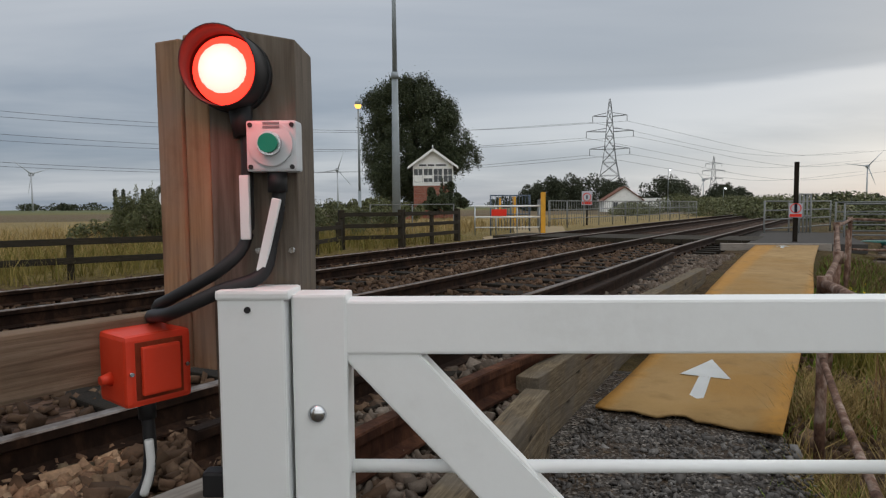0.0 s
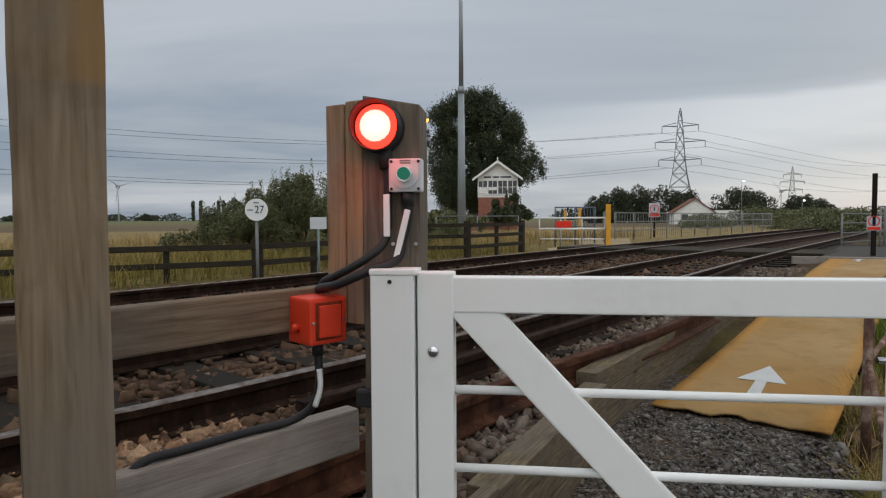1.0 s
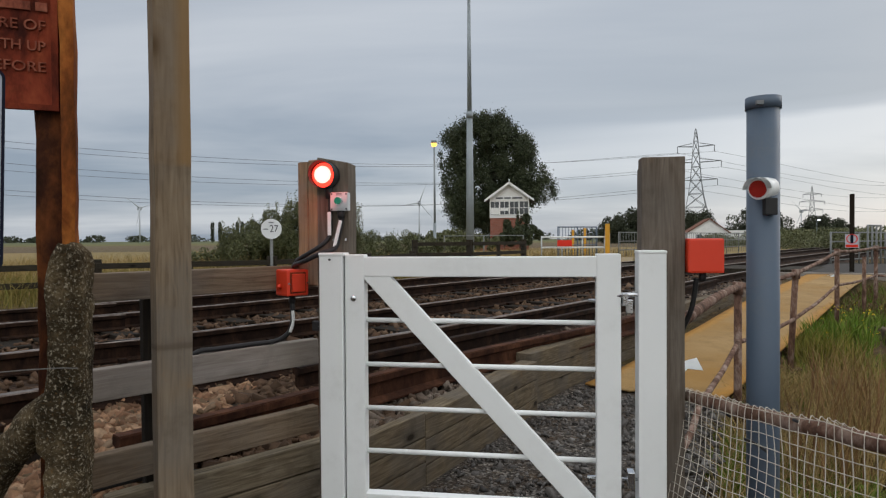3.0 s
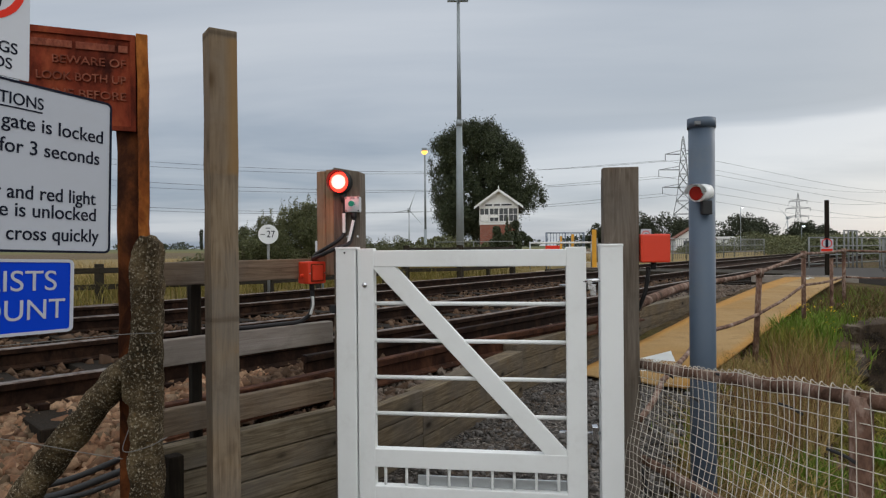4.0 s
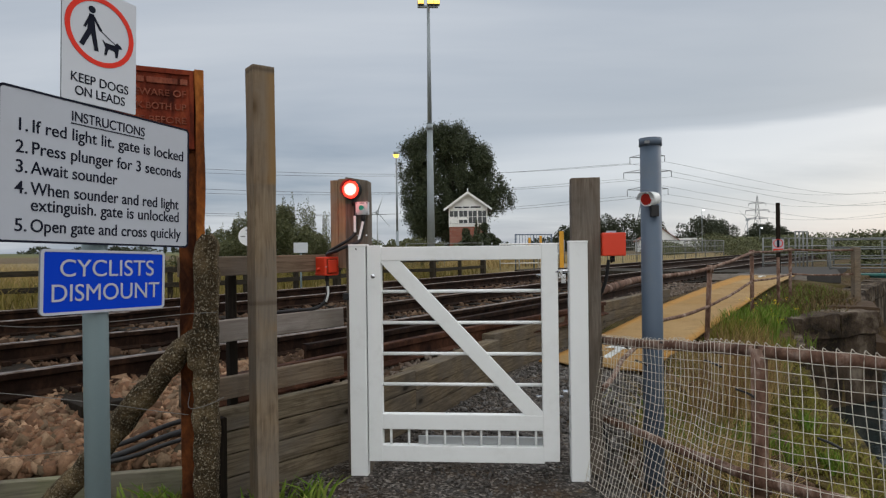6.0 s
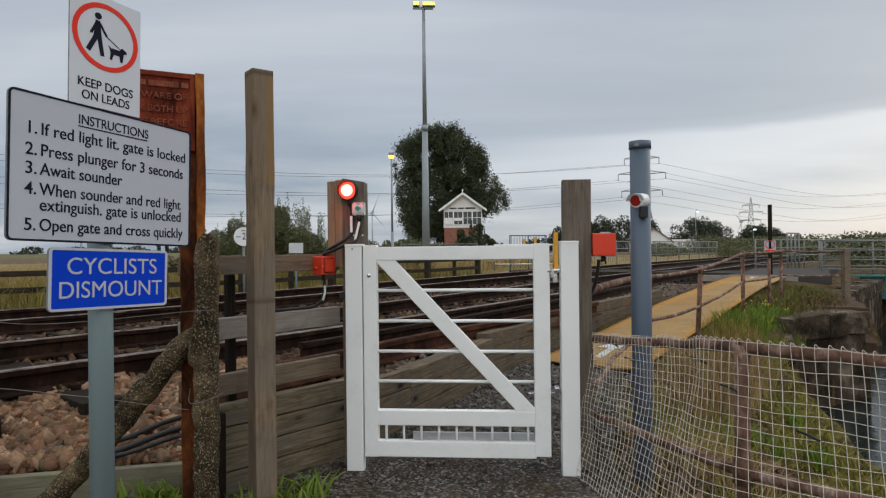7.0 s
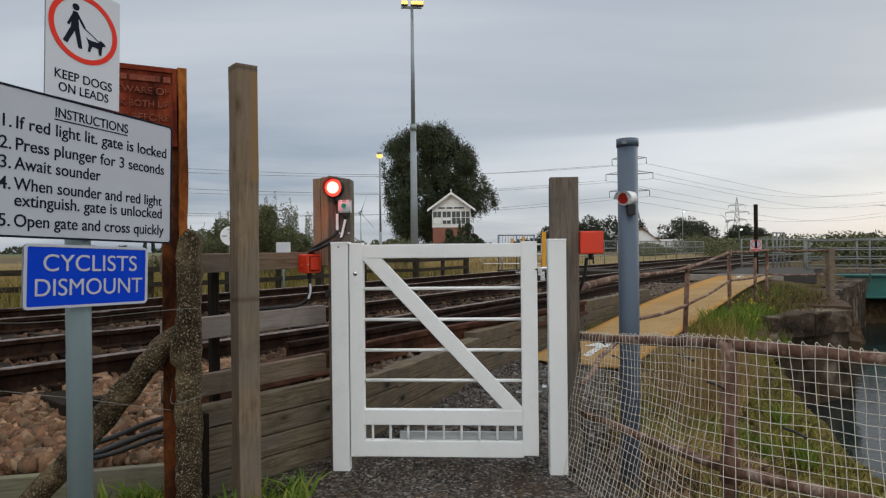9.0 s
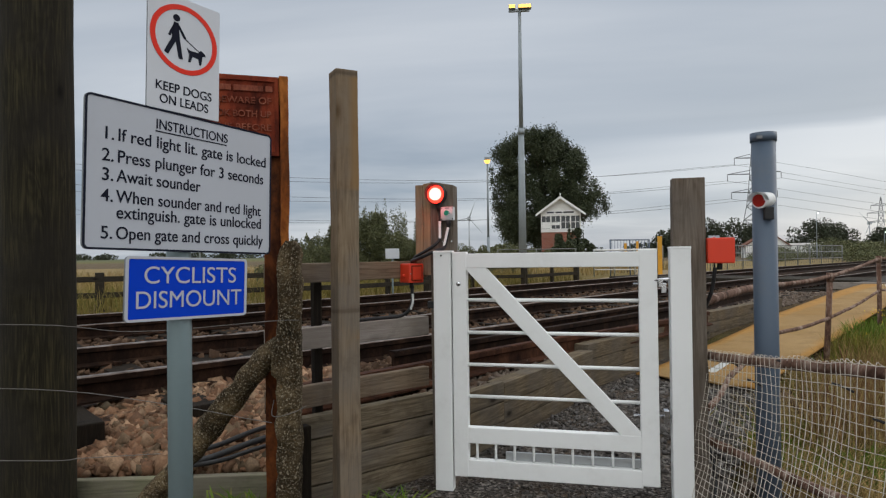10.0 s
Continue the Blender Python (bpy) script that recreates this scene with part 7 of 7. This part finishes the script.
# far trees and hedges
FAR = ((34, 128, 9, 4.4), (38, 130, 10, 5.6), (43, 131, 11, 6.2), (48, 131, 11, 6.0), (53, 133, 10, 5.2), (64, 132, 12, 6.4), (70, 136, 10, 5.6), (85, 145, 9, 5.0), (92, 150, 10, 4.4), (12, 150, 7, 5.0), (-118, 380, 9, 13))
for i, (x, y, wd, ht) in enumerate(FAR):
    tree(x, y, 0, crown_clumps(wd, ht, 0.3, 34, 40 + i), 6500, 0.2, "dark rounded tree in the distance", ht * 0.6, 0.25, LEAF_FAR, limbs=4)
for i, (x, y) in enumerate(((-158, 420), (-153, 420), (-143, 425), (-138, 420), (-112, 400), (-106, 402))):
    cl = [(0, 0, z, 1.2, 1.2, 2.2) for z in (2.5, 5, 7.5, 10, 12)]
    tree(x, y, 0, cl, 700, 0.5, "slim upright poplar on the far field edge", 9, 0.2, LEAF_FAR, limbs=2)


def hedge(name, pts, h, w, n, size, label, material=LEAF_FAR):
    cl = []
    rg = np.random.default_rng(len(pts) * 7 + int(h * 10))
    for a, b in zip(pts, pts[1:]):
        L = math.hypot(b[0] - a[0], b[1] - a[1])
        for k in range(max(3, int(L / (w * 0.8)))):
            t_ = rg.uniform(0, 1)
            hh_ = h * rg.uniform(0.5, 1.15)
            cl.append((a[0] + (b[0] - a[0]) * t_, a[1] + (b[1] - a[1]) * t_ + rg.normal(0, w * 0.3), hh_ * 0.5, w * 0.8, w * 0.6, hh_ * 0.55))
    v, f = leaf_cloud(cl, n, size)
    tagged(mesh_arrays(name, v, f, material), label, "hedge", kind="stuff")


hedge("far_hedge", [(45, 92), (70, 112), (100, 150)], 2.6, 4, 26000, 0.13, "green hedge along the far side of the line", LEAF_BUSH)
hedge("far_hedge", [(24, 60), (36, 78)], 1.6, 2.5, 12000, 0.09, "low green scrub beside the line", LEAF_BUSH)
hedge("far_woods", [(-600, 820), (-300, 800), (0, 840), (400, 900), (900, 800)], 9, 16, 12000, 1.6, "dark line of woods on the horizon")
hedge("far_woods", [(60, 330), (200, 360), (330, 330)], 7, 12, 7000, 1.0, "dark line of woods behind the pylon")
hedge("far_bank_scrub", [(30, 20), (26, 34), (34, 60)], 2.2, 3.0, 20000, 0.085, "green scrub on the far canal bank", LEAF_BUSH)

# ---- loose stones ----
ICO = bmesh.new()
bmesh.ops.create_cube(ICO, size=1.5)
bmesh.ops.triangulate(ICO, faces=ICO.faces[:])
ICO_V = np.array([v.co[:] for v in ICO.verts])
ICO_F = np.array([[v.index for v in f.verts] for f in ICO.faces])
ICO.free()


def stones_on(name, spots, size, material, label, flat=0.62):
    """Rough broken stones, one knocked-about block each, turned and squeezed at random."""
    n = len(spots)
    nv = len(ICO_V)
    V = np.repeat(ICO_V[None], n, 0) * RNG.uniform(0.62, 1.28, (n, nv, 3))
    V = V * np.stack([RNG.uniform(0.8, 1.6, n), RNG.uniform(0.55, 1.0, n), RNG.uniform(0.30, 0.7, n)], 1)[:, None]
    q = RNG.normal(size=(n, 4)) * np.array([1.4, 0.6, 0.6, 1.2])
    q /= np.linalg.norm(q, axis=1)[:, None]
    w_, x_, y_, z_ = q.T
    R = np.stack([1 - 2 * (y_ ** 2 + z_ ** 2), 2 * (x_ * y_ - z_ * w_), 2 * (x_ * z_ + y_ * w_), 2 * (x_ * y_ + z_ * w_), 1 - 2 * (x_ ** 2 + z_ ** 2), 2 * (y_ * z_ - x_ * w_), 2 * (x_ * z_ - y_ * w_), 2 * (y_ * z_ + x_ * w_), 1 - 2 * (x_ ** 2 + y_ ** 2)], 1).reshape(n, 3, 3)
    V = np.einsum("nij,nkj->nki", R, V) * (size * RNG.lognormal(0, 0.28, n))[:, None, None] + np.asarray(spots)[:, None]
    F = ICO_F[None] + (np.arange(n) * nv)[:, None, None]
    return tagged(mesh_arrays(name, V.reshape(-1, 3), F.reshape(-1, 3), material), label, "stones", kind="stuff")


def spots_in(n, box_, test, z):
    out = []
    k = 0
    while len(out) < n and k < n * 25:
        k += 1
        x, y = RNG.uniform(box_[0], box_[1]), RNG.uniform(box_[2], box_[3])
        if test(x, y):
            out.append((x, y, z(x, y) + RNG.uniform(-0.008, 0.014)))
    return np.array(out)


def ballast_z(x, y):
    s = rail_side(x, y)
    z = BED_Z + 0.015 if s > -0.5 else BED_Z - 0.02
    return min(z, 0.10 + 0.17 * side_of(KERB, x, y)) if x < -0.6 else z


stones_on("ballast_stones", spots_in(2500, (-0.9, 0.2, 0.6, 4.2), lambda x, y: side_of(KERB, x, y) > 0.14 and -2.6 < rail_side(x, y) < 0.05, ballast_z), 0.032, BALLAST_MID, "loose brown ballast stones by the points rails")
stones_on("ballast_stones", spots_in(7000, (-4.2, -0.85, 0.5, 4.2), lambda x, y: side_of(KERB, x, y) > 0.08 and -2.6 < rail_side(x, y) < 0.05, ballast_z), 0.033, BALLAST, "loose pinkish-brown ballast stones beside the rails")
stones_on("ballast_stones", spots_in(9000, (-0.2, 8.5, 1.6, 12), lambda x, y: side_of(KERB, x, y) > 0.13 and -2.4 < rail_side(x, y) < 0.1, lambda x, y: BED_Z + 0.0), 0.030, BALLAST_GREY, "loose dark ballast stones beside the path boards")
stones_on("ballast_stones", spots_in(11000, (-6, 8, 2.5, 17), lambda x, y: -0.1 < rail_side(x, y) < 6.4, lambda x, y: BED_Z + 0.01), 0.036, BALLAST_MID, "brown ballast stones between and beyond the rails")
stones_on("path_gravel", spots_in(1500, (-0.3, 2.6, 1.15, 4.2), lambda x, y: side_of(KERB, x, y) < -0.03 and not in_bank(x, y) and x * 0.63 + y * 0.78 < 3.85, lambda x, y: path_z(x, y) + 0.012), 0.015, CHIPS, "grey broken stone gravel on the path past the gate")
stones_on("path_chips", spots_in(9000, (-0.7, 2.6, -0.8, 4.2), lambda x, y: side_of(KERB, x, y) < -0.05 and not in_bank(x, y) and x * 0.63 + y * 0.78 < 3.9, lambda x, y: path_z(x, y) + 0.004), 0.008, CHIPS, "small grey stone chips on the path")

stones_on("bank_rubble", spots_in(1500, (1.5, 7.2, 0.2, 8.2), lambda x, y: 0.05 < side_of(QUAY_EDGE, x, y) < 1.3 and in_bank(x + 0.3, y), lambda x, y: land_z(x, y) + 0.01), 0.04, BALLAST_MID, "brown stones and broken rubble on the bank")

stones_on("bank_litter", spots_in(1500, (1.3, 2.1, -0.9, 1.5), lambda x, y: in_bank(x, y) and litter(x, y), lambda x, y: land_z(x, y) + 0.004), 0.014, BALLAST_GREY, "dark stone litter at the foot of the mesh fence")

# fastenings and sleepers under the near rails
def sleeper_run():
    proto = None
    ln = offset_line(NEAR_LINE, 0.72)
    pos, acc = [], 0.0
    for a, b in zip(ln, ln[1:]):
        L = (b - a).length
        s = (0.68 - acc) if acc else 0.0
        while s < L:
            p = a.lerp(b, s / L)
            d = (b - a).normalized()
            pos.append((p, math.degrees(math.atan2(d.y, d.x))))
            s += 0.68
        acc = L - (s - 0.68)
    pos = [(p, g) for p, g in pos if -8 < p.x < 11 and -5 < p.y < 19]
    for off in (0.0, 3.42):
        for p, g in pos:
            q = p + off * Vector((-math.sin(radians(g)), math.cos(radians(g)), 0))
            m = pose(q.x, q.y, 0.305, 0, 0, g + RNG.uniform(-1.5, 1.5))
            if proto is None:
                proto = thing("sleeper", "dark oil-stained timber sleeper under the rails", "sleeper", m, "track sleepers")
                part("timber", jitter(B(((-0.125, -1.28, -0.13), (0.125, 1.28, 0.0)), bev=0.01), 0.006, 3), WOOD_DARK, proto)
                for y in (-0.717, 0.717):
                    for sx in (-0.1, 0.1):
                        part("fastening", B(((-0.03, y + sx - 0.03, 0.0), (0.03, y + sx + 0.03, 0.035)), bev=0.006), RAILRUST, proto)
            else:
                copy_thing(proto, m)


sleeper_run()
